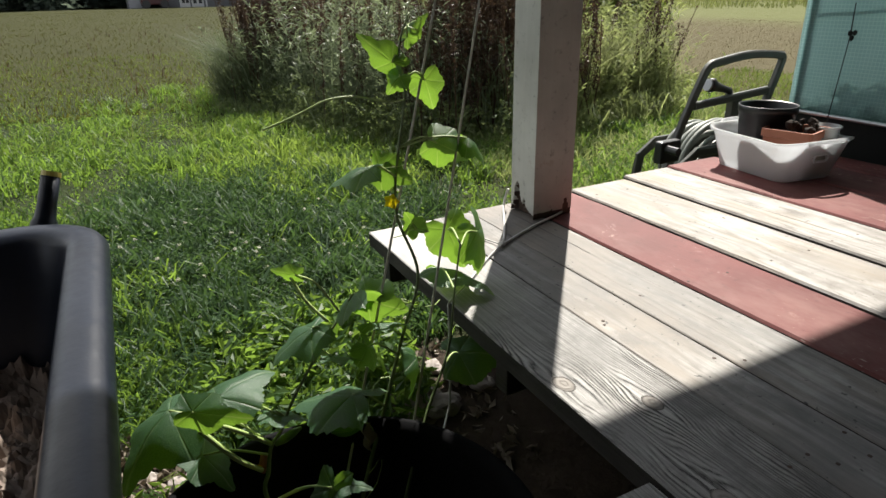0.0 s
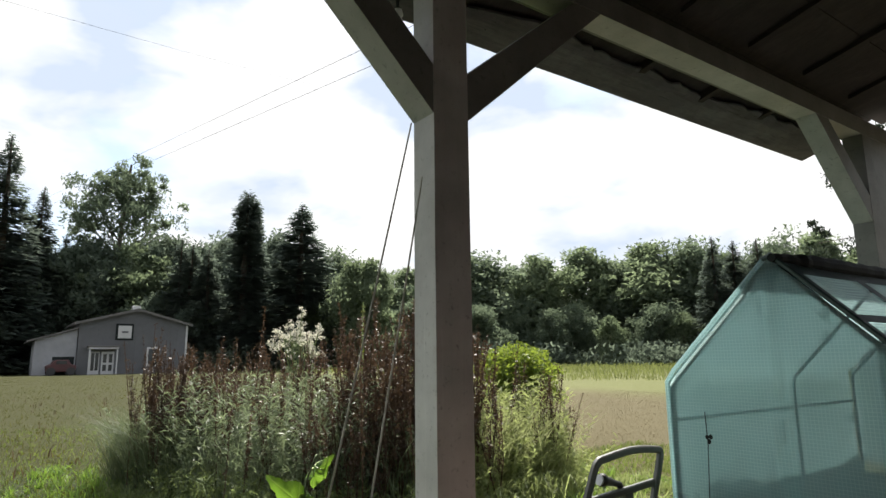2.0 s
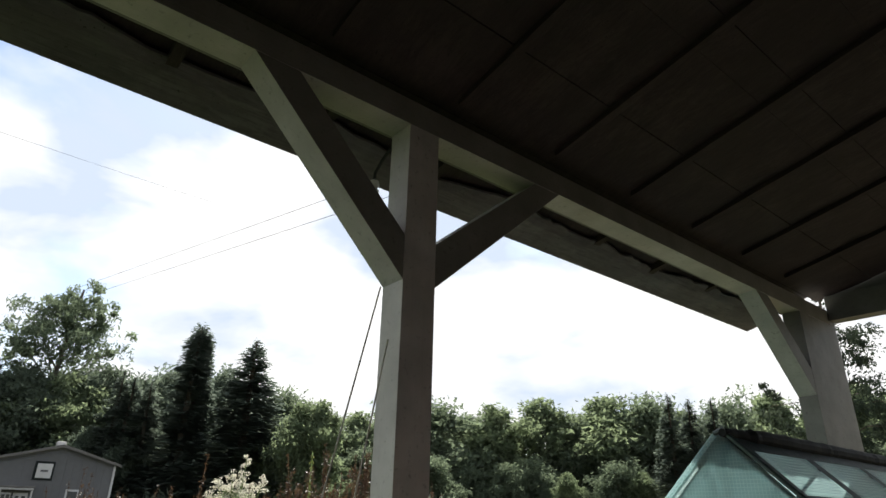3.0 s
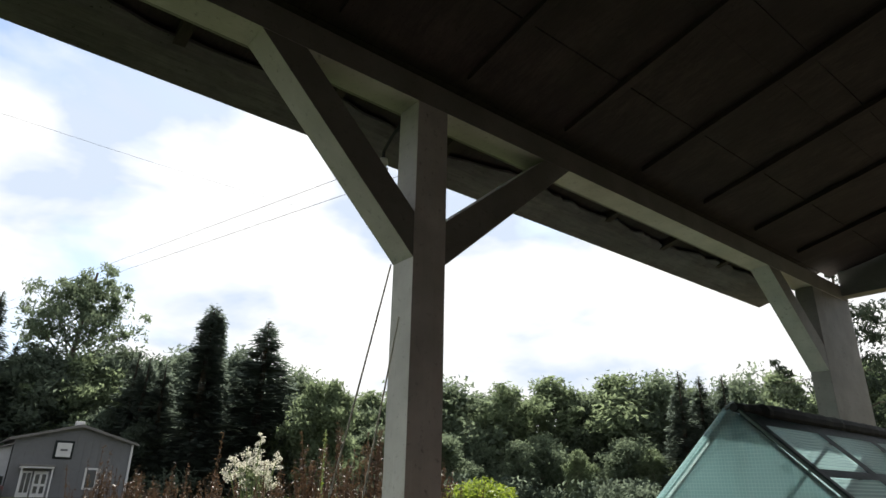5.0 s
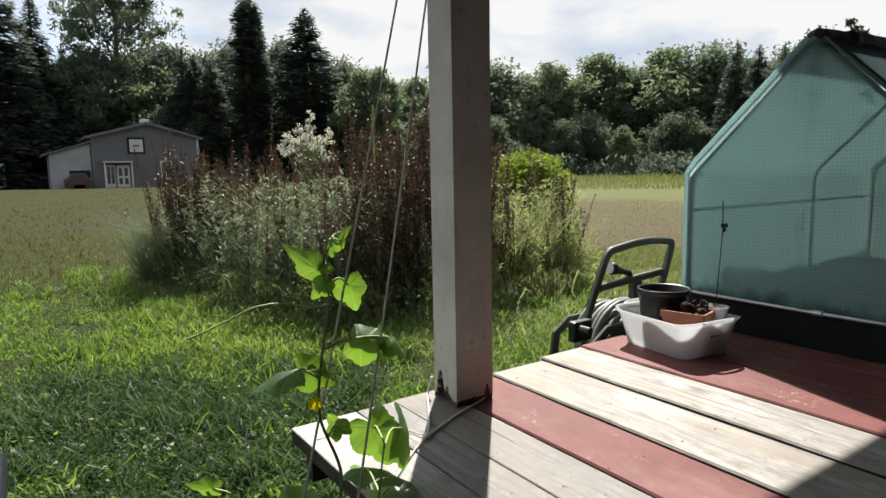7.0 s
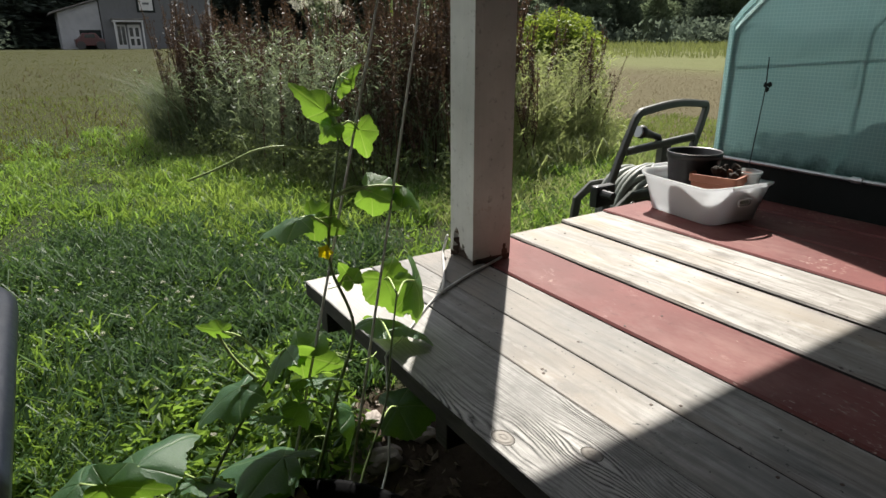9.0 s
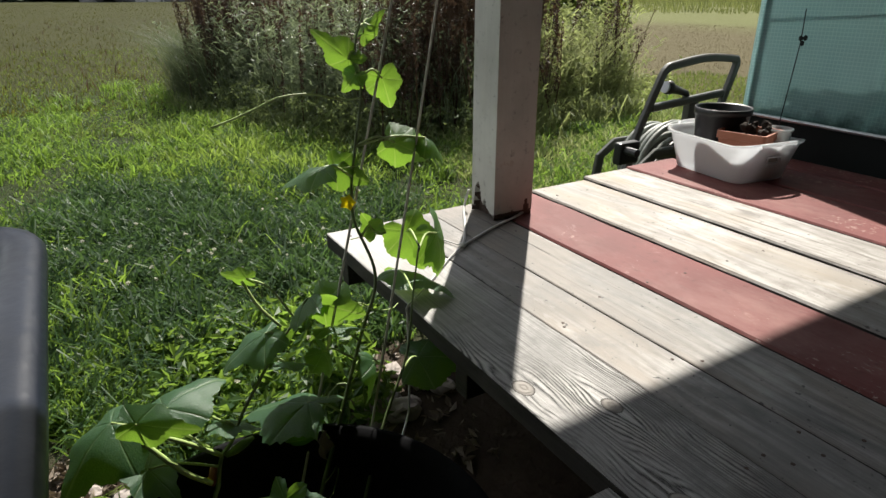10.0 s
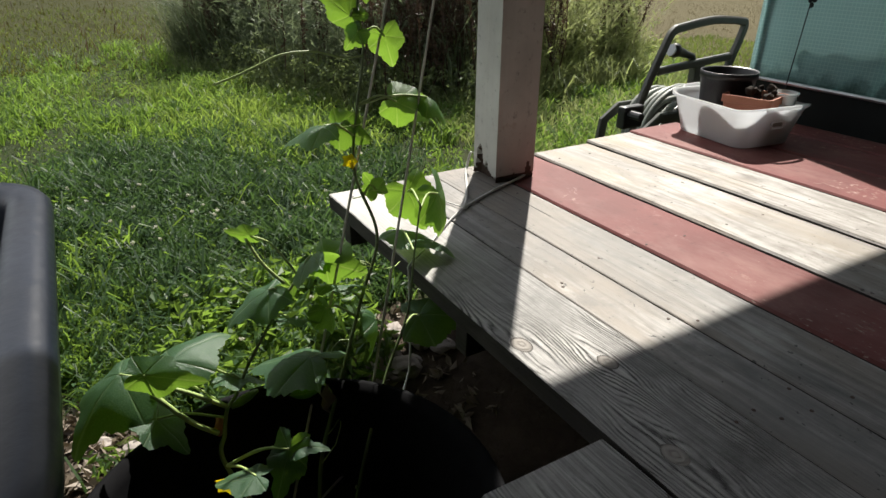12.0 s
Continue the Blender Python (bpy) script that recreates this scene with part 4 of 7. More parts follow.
def build_trees():
    rng = random.Random(21)
    # unit templates, 10 m high
    broads = [broad_tree(s, 10, w, l, b, n, 0.19, m, clump=1.3) for s, w, l, b, n, m in (
        (1, 6.5, 0.4, 0.16, 15000, TREE_LEAF), (2, 5.5, -0.3, 0.12, 14000, TREE_LIGHT), (3, 7.2, 0.2, 0.10, 16000, TREE_LEAF), (4, 6.0, 0.0, 0.08, 15000, TREE_LIGHT))]
    darks = [broad_tree(s, 10, w, 0.2, 0.10, 15000, 0.18, TREE_DARK, clump=1.3) for s, w in ((5, 6.4), (6, 5.6))]
    tall = broad_tree(27, 10, 5.2, 0.5, 0.46, 13000, 0.10, TREE_LEAF, (0.25, 0.95), 0.64)
    spruce = [conifer(s, 10, w, 520, b, 0.22, ragged=0.16) for s, w, b in ((11, 3.4, 0.85), (12, 1.5, 0.34), (13, 3.0, 0.75))]

    def at(az, dist):
        a = radians(az)
        return 1.5 + dist * math.cos(a), -0.55 + dist * math.sin(a)

    # azimuth, distance, top's elevation, template, width factor
    rows = [(180.7, 64, 17.2, spruce[0], 1.45), (178.2, 67, 13.6, spruce[2], 1.25), (183.5, 62, 15.2, spruce[0], 1.5), (176.4, 70, 10.2, spruce[2], 1.2),
            (173.1, 71, 16.4, tall, 0.92), (166.9, 62, 10.0, spruce[2], 1.8), (162.5, 60, 14.7, spruce[1], 1.75), (162.1, 60.5, 14.2, spruce[1], 1.55), (157.7, 60, 13.9, spruce[2], 2.4),
            (160.2, 74, 10.9, darks[1], 0.9), (164.4, 76, 10.5, darks[0], 1.0), (154.8, 76, 9.6, broads[0], 0.85), (167.8, 63, 10.4, spruce[0], 1.6), (165.6, 61, 9.6, spruce[2], 1.9),
            (171.6, 67, 9.4, broads[1], 1.0), (169.6, 66, 8.4, broads[3], 1.0), (173.6, 68, 8.6, darks[0], 1.0), (175.5, 69, 8.2, darks[1], 1.0), (153.4, 58, 8.6, broads[3], 0.85), (151.4, 57, 8.9, broads[1], 0.8),
            (120.8, 62, 10.0, spruce[0], 1.5), (119.2, 64, 9.5, spruce[2], 1.6), (117.4, 62, 9.5, spruce[0], 1.6)]
    for az, dist, el, ob, wide in rows:
        x, y = at(az, dist)
        h = 0.72 + dist * math.tan(radians(el)) - lay(x, y)
        s = h / (10.0 if ob in spruce else 8.7)
        put_tree(ob, x, y, s * wide, s, rng.uniform(0, 6), "dark tall spruce at the wood's edge" if ob in spruce else "tall broadleaf tree with an open crown", "trees at the wood's edge")
    # the closed edge of the wood: full crowns down to the field
    az = 188.0
    while az > 99:
        for row, (dist, drop) in enumerate(((72, 0.0), (63, 3.6))):
            a = az + rng.uniform(-0.8, 0.8)
            if row and 170 < a < 181:
                dist += 8
            el = 9.2 + 0.8 * math.sin(a * 0.9) if a > 150 else 8.6 + 0.8 * math.sin(a * 1.3)
            if 150.6 < a < 154.4:
                el = 7.3
            if row:
                el -= drop + rng.uniform(0, 1.2)
            d = dist + rng.uniform(-3, 3)
            x, y = at(a, d)
            h = 0.72 + d * math.tan(radians(el)) - lay(x, y)
            s = h / 8.6
            put_tree(rng.choice(darks if 154.5 < a else broads), x, y, s * rng.uniform(1.0, 1.3), s, rng.uniform(0, 6), "leafy green tree at the wood's edge", "trees at the wood's edge")
        az -= 3.1
    # pine at the field's side
    x, y = at(107.8, 26)
    pine = broad_tree(31, 10, 5.0, 0.0, 0.12, 17000, 0.085, PINE_NEEDLE, (-0.12, 0.14), 0.55)
    pine.name = "pine_tree"
    put_tree(pine, x, y, 0.98, 1.02, 0.6, "ragged dark pine standing alone in the field", "")
    for ob in (*broads, *darks, tall, *spruce, pine):
        drop_template(ob)
    # dark thicket that closes the wood behind
    nr = np.random.default_rng(5)
    centres, sizes = [], []
    for i in range(900):
        a = nr.uniform(84, 192)
        d = nr.uniform(78, 92)
        x, y = at(a, d)
        top = 7.5 + 4.5 * (a > 156)
        centres.append((x, y, lay(x, y) + nr.uniform(0.2, top)))
        sizes.append(nr.uniform(1.5, 3.0))
    v, f = leaf_tris(centres, sizes, 70000, 0.65, nr)
    tagged(new("thicket", from_arrays("thicket", v, f, TREE_LEAF)), "dense dark green woods behind the field", "woods", kind="stuff")
    centres, sizes = [], []
    for i in range(200):
        a = nr.uniform(100, 190)
        d = nr.uniform(57, 62) + (9 if 168 < a < 182 else 0)
        x, y = at(a, d)
        s = nr.uniform(0.7, 1.7)
        centres.append((x, y, lay(x, y) + s * 0.6))
        sizes.append(s)
    v, f = leaf_tris(centres, sizes, 30000, 0.25, nr)
    tagged(new("undergrowth", from_arrays("undergrowth", v, f, TREE_DARK)), "shrubby undergrowth along the wood's edge", "shrubs", kind="stuff")


build_trees()


# ---- barn at the far side of the field ----
def build_barn():
    barn = empty("barn", "grey gabled barn with a white lean-to", "barn", at=(-53, 8.1, lay(-53, 8.1)))
    z0 = lay(-53, 8.1) - 0.15
    inv = Matrix.Translation(-barn.location)

    def piece(name, bm, material, parent=None, label=""):
        if parent is None:
            bmesh.ops.transform(bm, matrix=inv, verts=bm.verts)
            return part(name, bm, material, barn, label)
        bmesh.ops.transform(bm, matrix=inv, verts=bm.verts)
        ob = part(name, bm, material, parent, label)
        return ob

    y0, y1, ye = 4.25, 12.05, 8.25
    eave, ridge = 3.78, 4.85
    piece("wall", prism([(y0, z0), (y1, z0), (y1, eave), (ye, ridge), (y0, eave)], -60, -53), SIDING_GREY)
    for k in range(15):
        y = y0 + 0.26 + k * 0.52
        top = eave + (ridge - eave) * (1 - abs(y - ye) / 4.0) - 0.12
        piece("batten", boxed((-53.001, y, z0 + 0.1), (-52.975, y + 0.05, min(top, ridge - 0.2))), SIDING_GREY)
    for s, ya in ((-1, y0 - 0.35), (1, y1 + 0.35)):
        za = eave - 0.09
        piece("roof", prism([(ya, za), (ye, ridge + 0.02), (ye, ridge + 0.16), (ya, za + 0.13)], -60.3, -52.7), SHINGLE)
        piece("barge_board", prism([(ya, za - 0.06), (ye, ridge - 0.06), (ye, ridge + 0.05), (ya, za + 0.06)], -52.69, -52.65), SHINGLE)
    piece("roof_vent", boxed((-54.2, ye - 0.35, ridge + 0.1), (-53.6, ye + 0.25, ridge + 0.42), 0.04), TRIM_WHITE)
    piece("corner_board", boxed((-53.0, y1 - 0.12, z0), (-52.95, y1 + 0.03, eave - 0.05)), TRIM_WHITE)
    loft = piece("loft_window", boxed((-53.01, 6.74, 2.5), (-52.94, 8.0, 3.78), 0.02), DARK_TARP)
    piece("pane", boxed((-52.94, 6.9, 2.64), (-52.9, 7.86, 3.62), 0.02), TRIM_WHITE, loft)
    piece("crossbar", boxed((-52.9, 7.15, 3.05), (-52.88, 7.62, 3.2)), SIDING_GREY, loft)
    door = piece("door", boxed((-53.01, 5.88, z0), (-52.92, 6.76, 1.62), 0.02), TRIM_WHITE)
    for ya in (6.0, 6.4):
        for za, zb in ((0.15, 0.62), (0.78, 1.42)):
            piece("door_pane", boxed((-52.92, ya, za), (-52.9, ya + 0.24, zb), 0.01), DARK_GLASS, door)
    side = piece("side_window", boxed((-53.01, 5.12, z0 + 0.1), (-52.93, 5.76, 1.62), 0.02), TRIM_WHITE)
    for ya in (5.19, 5.47):
        piece("pane", boxed((-52.93, ya, 0.2), (-52.91, ya + 0.22, 1.5), 0.01), DARK_GLASS, side)
    piece("porch_roof", boxed((-53.0, 4.9, 1.80), (-52.2, 6.95, 1.93), 0.03), TRIM_WHITE)
    piece("porch_shingles", boxed((-53.0, 4.85, 1.932), (-52.15, 7.0, 2.06), 0.03), SHINGLE)
    for ya in (4.95, 6.82):
        piece("porch_post", boxed((-52.32, ya, z0), (-52.22, ya + 0.1, 1.78), 0.01), TRIM_WHITE)
    win = piece("window", boxed((-53.01, 9.05, 0.45), (-52.93, 9.95, 1.95), 0.02), TRIM_WHITE)
    piece("pane", boxed((-52.93, 9.18, 0.58), (-52.91, 9.82, 1.82), 0.01), DARK_GLASS, win)
    lean = piece("lean_to", prism([(1.5, z0), (4.2, z0), (4.2, 3.3), (1.5, 2.45)], -58, -53.2), SIDING_WHITE, None, "chalky white lean-to")
    piece("roof", prism([(1.0, 2.32), (4.24, 3.36), (4.24, 3.46), (1.0, 2.42)], -58.2, -52.9), SHINGLE, lean)
    # flat black panel on the wall paints in the unlit inside
    piece("opening", boxed((-53.2, 2.7, z0), (-53.17, 4.1, 1.25)), DARK_TARP, lean)
    car = empty("car", "old faded red car parked by the barn", "car", at=(-52.2, 3.2, lay(-52.2, 3.2)))
    prof = [(-0.9, 0.25), (0.9, 0.25), (0.95, 0.7), (0.62, 0.78), (0.42, 1.12), (-0.42, 1.12), (-0.68, 0.78), (-0.95, 0.68)]
    part("body", soften(prism(prof, -0.75, 0.75), 0.06), CAR_RED, car)
    part("windscreen", soften(prism([(-0.36, 0.8), (0.36, 0.8), (0.3, 1.05), (-0.3, 1.05)], 0.751, 0.765), 0.005), DARK_GLASS, car)
    for ya in (-0.62, 0.62):
        for xa in (-0.68, 0.68):
            wheel = tube(bmesh.new(), [(xa - 0.09, ya, 0.29), (xa + 0.09, ya, 0.29)], 0.29, 18)
            part("wheel", wheel, BLACK_PLASTIC, car)


build_barn()


# ---- overhead wires ----
for a, b, sag in (((-40.0, -0.826, 9.01), (-11.40, 3.515, 6.455), 0.05), ((-40.0, -0.826, 8.58), (-10.57, 3.642, 6.0), 0.05), ((-16.17, -1.25, 9.84), (-36.36, 14.41, 19.61), 0.2)):
    A, B = Vector(a), Vector(b)
    A, B = A + (A - B) * 0.6, B + (B - A) * 0.22
    pts = [A.lerp(B, k / 12) + Vector((0, 0, -sag * math.sin(math.pi * k / 12))) for k in range(13)]
    tagged(part("overhead_wire", rod(pts, 0.0045, 5), WIRE, None), "thin dark overhead wire across the sky", "wire", "overhead wires")


# ---- lawn and field grasses ----
def blades(xy, height, width, seed, lean=0.5, fine=False):
    """Bent grass blades; the fine ones arch over in three steps."""
    rng = np.random.default_rng(seed)
    k = len(xy)
    z = np.array([lay(x, y) for x, y in xy])
    h = height * rng.uniform(0.4, 1.3, k)
    ang, face = rng.uniform(0, math.tau, k), rng.uniform(0, math.tau, k)
    bend = h * lean * rng.uniform(0.1, 1.3, k)
    w = width * rng.uniform(0.6, 1.3, k)
    out = np.column_stack([np.cos(ang), np.sin(ang), np.zeros(k)])
    side = np.column_stack([np.cos(face) * w, np.sin(face) * w, np.zeros(k)])
    p = np.column_stack([xy, z - 0.01])
    up = np.array([0, 0, 1.0])
    steps = [(0.0, 0.0, 1.0), (0.16, 0.42, 0.95), (0.5, 0.76, 0.7)] if fine else [(0.0, 0.0, 1.0), (0.35, 0.6, 0.8)]
    droop = ((h * 0.97 - 0.5 * bend * fine) if fine else h * (0.95 - 0.30 * lean * rng.random(k)))[:, None]
    rows = []
    for a, b, c in steps:
        m = p + out * (bend * a)[:, None] + up * (h * b)[:, None]
        rows += [m - side * c, m + side * c]
    rows.append(p + out * bend[:, None] + up * droop)
    n = len(rows)
    verts = np.stack(rows, 1).reshape(-1, 3)
    quads = [(2 * i, 2 * i + 1, 2 * i + 3, 2 * i + 2) for i in range(len(steps) - 1)]
    faces = []
    for i in range(0, n * k, n):
        faces += [(i + q[0], i + q[1], i + q[2], i + q[3]) for q in quads]
        faces.append((i + n - 3, i + n - 2, i + n - 1))
    return verts.tolist(), faces


def scatter(count, x0, x1, y0, y1, seed, keep=None, power=1.0):
    rng = np.random.default_rng(seed)
    x = x1 - (x1 - x0) * rng.random(count) ** power
    y = rng.uniform(y0, y1, count)
    ok = np.ones(count, bool)
    ok &= ~((x > -0.02) & (y > -0.02) & (y < 3.95)) & ~(x > 1.0)
    ok &= ~((x - 0.85) ** 2 + (y + 0.38) ** 2 < 0.32 ** 2)
    ok &= ~((x > -0.02) & (x < 1.1) & (y < -0.66))
    if keep is not None:
        ok &= keep(x, y)
    return np.column_stack([x[ok], y[ok]])


def value_noise(x, y, scale):
    return np.array([noise.noise(Vector((a * scale, b * scale, 0.3))) for a, b in zip(x, y)])


def bare_zone(x, y):
    return ((x - 0.72) / 0.48) ** 2 + ((y + 0.2) / 0.62) ** 2 < 1


def grow(name, xy, height, width, seed, material, label, category, lean=0.5, fine=False):
    v, f = blades(xy, height, width, seed, lean, fine)
    return tagged(new(name, from_arrays(name, v, f, material)), label, category, kind="stuff")


def dark_share(x, y):
    """How much of the lawn is low dark grass at a place, 0 to 1."""
    d = ((x + 1.0) / 1.12) ** 2 + ((y + 0.06) / 0.84) ** 2 + 0.7 * value_noise(x, y, 1.3) + 0.4 * value_noise(x, y, 3.6)
    return np.clip((1.25 - d) / 1.0, 0, 0.92)


def tufts(count, per, x0, x1, y0, y1, seed, keep=None, power=1.0, spread=0.02):
    """Places of blades gathered in tufts."""
    c = scatter(count, x0, x1, y0, y1, seed, keep, power)
    rng = np.random.default_rng(seed + 500)
    return np.repeat(c, per, 0) + rng.normal(size=(len(c) * per, 2)) * spread


def split_lawn(xy, seed, dark):
    rng = np.random.default_rng(seed)
    is_dark = rng.random(len(xy)) < dark_share(xy[:, 0], xy[:, 1])
    return xy[is_dark if dark else ~is_dark]


def fades(x, seed):
    """The lawn thins out towards the field."""
    return x > -2.8 - 5.0 * np.random.default_rng(seed).random(len(x)) ** 1.3


def lumps(xy, low, high, scale=1.9):
    """Heights that rise and fall in uneven lumps over the lawn."""
    k = value_noise(xy[:, 0], xy[:, 1], scale) + 0.6 * value_noise(xy[:, 0] + 9, xy[:, 1], scale * 2.9)
    return low + (high - low) * np.clip(0.45 + 0.85 * k, 0, 1)


lawn_xy = scatter(84000, -7.8, 0.7, -3.4, 4.6, 1, lambda x, y: ~bare_zone(x, y) & fades(x, 77), 1.6)
lawn_xy = split_lawn(lawn_xy, 2, False)
grow("lawn_grass", lawn_xy, lumps(lawn_xy, 0.03, 0.065), 0.0034, 2, LAWN, "sunlit green lawn grass", "grass", 0.9)
tuft_xy = tufts(8200, 13, -6.4, 0.7, -3.0, 4.4, 31, lambda x, y: ~bare_zone(x, y) & (value_noise(x, y, 1.7) + 0.6 * value_noise(x, y, 5.0) > -0.12) & fades(x, 78), 1.5, 0.022)
tuft_xy = split_lawn(tuft_xy, 3, False)
grow("lawn_tufts", tuft_xy, lumps(tuft_xy, 0.06, 0.17), 0.0042, 32, LAWN, "longer sunlit grass tufts in the lawn", "grass", 1.15, True)
clump_xy = tufts(1050, 12, -4.2, -1.0, -0.5, 1.7, 131, lambda x, y: ((x + 2.4) / 1.25) ** 2 + ((y - 0.42) / 0.62) ** 2 + 0.9 * value_noise(x, y, 2.2) + 0.8 * value_noise(x, y, 5.2) < 0.75, 1.0, 0.03)
grow("lime_clumps", clump_xy, lumps(clump_xy, 0.09, 0.20, 2.6), 0.0042, 132, LIME_GRASS, "lush lime-green grass clumps before the weed bank", "grass", 1.1, True)
dark_xy = split_lawn(scatter(60000, -2.6, 0.5, -1.4, 1.4, 3, lambda x, y: ~bare_zone(x, y)), 4, True)
grow("clover_patch", dark_xy, lumps(dark_xy, 0.025, 0.06, 2.6), 0.003, 4, DARK_LAWN, "low dark green grass patch", "clover", 0.9)
dark_tuft_xy = split_lawn(tufts(3400, 15, -2.5, 0.4, -1.3, 1.3, 33, lambda x, y: ~bare_zone(x, y) & (value_noise(x, y, 6.0) > -0.22), 1.0, 0.026), 5, True)
grow("clover_tufts", dark_tuft_xy, lumps(dark_tuft_xy, 0.07, 0.17, 3.0), 0.0040, 34, DARK_LAWN, "dark grass tufts in the dark lawn patch", "grass", 1.25, True)
rng = np.random.default_rng(35)
tri_xy = split_lawn(scatter(9000, -2.2, 0.5, -1.2, 1.3, 36, lambda x, y: ~bare_zone(x, y)), 6, True)
v, f = leaf_cloud([(x, y, lay(x, y) + rng.uniform(0.03, 0.085)) for x, y in tri_xy], [0.022] * len(tri_xy), 11000, 0.0105, rng, 0.5)
tagged(new("clover_leaves", from_arrays("clover_leaves", v, f, DARK_LAWN)), "small leaves in the dark lawn patch", "clover", kind="stuff")
head_xy = split_lawn(scatter(80, -1.6, 0.3, -0.9, 0.9, 136, lambda x, y: ~bare_zone(x, y)), 7, True)
v, f = leaf_cloud([(x, y, lay(x, y) + 0.085) for x, y in head_xy], [0.007] * len(head_xy), 16 * len(head_xy), 0.006, rng)
tagged(new("clover_heads", from_arrays("clover_heads", v, f, WHITE_BLOOM)), "small white clover flower heads in the lawn", "clover", kind="stuff")
sparse_xy = tufts(900, 11, -0.35, 0.50, -0.72, 0.12, 5, lambda x, y: (x < 0.18 + 0.25 * (y < -0.12)) & ~((x > 0.12) & (y < -0.53)), 1.0, 0.016)
grow("weeds_by_deck", sparse_xy, 0.10, 0.0040, 6, LAWN, "bright rank weeds between the lawn and planter", "weeds", 1.0, True)
mid_xy = np.vstack([scatter(26000, -12, -3.6, -6, 5, 7, None, 2.0), scatter(12000, -4.0, 0.6, 4.2, 6.6, 71)])
grow("rough_lawn", mid_xy, 0.075, 0.0042, 8, OLIVE_GRASS, "rough olive-green grass beyond the lawn", "grass", 1.0)
pale_xy = tufts(1500, 10, -2.3, -0.1, 1.3, 4.6, 141, lambda x, y: value_noise(x, y, 2.0) > -0.25, 1.0, 0.03)
grow("pale_tufts", pale_xy, lumps(pale_xy, 0.07, 0.16, 2.4), 0.0034, 142, SUNNY_WEED, "sun-bleached yellow-green tufts beyond the deck", "grass", 1.0, True)
grow("brown_meadow", scatter(22000, -12, 0.6, 4.6, 16, 38, lambda x, y: y + 0.5 * x > 1.0, 1.3), 0.045, 0.0035, 40, BROWN_GRASS, "short dry brown meadow grass", "grass", 1.1)
dry_xy = scatter(64000, -46, -5.0, -14, 14, 37, lambda x, y: y + 0.5 * x < 1.2, 2.4)
grow("dry_meadow", dry_xy, 0.06, 0.007, 39, FIELD_GRASS, "short dry olive-brown meadow grass", "grass", 0.9)
seed_xy = tufts(260, 3, -22, -4.5, -9, 7, 138, lambda x, y: y + 0.5 * x < 0.6, 1.2, 0.05)
grow("meadow_seed_heads", seed_xy, 0.16, 0.006, 139, DEAD_STALK, "scattered dark seed heads in the dry meadow", "grass", 0.5)
strip_xy = scatter(30000, -50, -6, 18, 62, 11, lambda x, y: (np.hypot(x, y) < 60) & (np.hypot(x, y) > 27))
grow("green_strip", strip_xy, lumps(strip_xy, 0.15, 0.5, 0.5), 0.02, 12, FIELD_GREEN, "strip of tall green weeds before the wood", "weeds", 0.4)


# ---- overgrown weed bank ----
def bank_points(count, seed, depth=2.2, ends=(0.0, 1.0)):
    """Places in the weed bank, front edge first."""
    rng = np.random.default_rng(seed)
    front = [(-5.2, 0.42), (-4.05, 0.78), (-3.05, 1.05), (-2.45, 1.4), (-2.2, 1.9), (-2.35, 2.65), (-2.4, 3.5)]
    out = []
    for _ in range(count):
        q = (ends[0] + (ends[1] - ends[0]) * rng.random()) * (len(front) - 1)
        i = min(int(q), len(front) - 2)
        a, b = front[i], front[i + 1]
        x, y = a[0] + (b[0] - a[0]) * (q - i), a[1] + (b[1] - a[1]) * (q - i)
        d = depth * rng.random() ** 1.2
        out.append((x - 0.80 * d + rng.normal() * 0.08, y + 0.60 * d + rng.normal() * 0.08))
    return out, rng


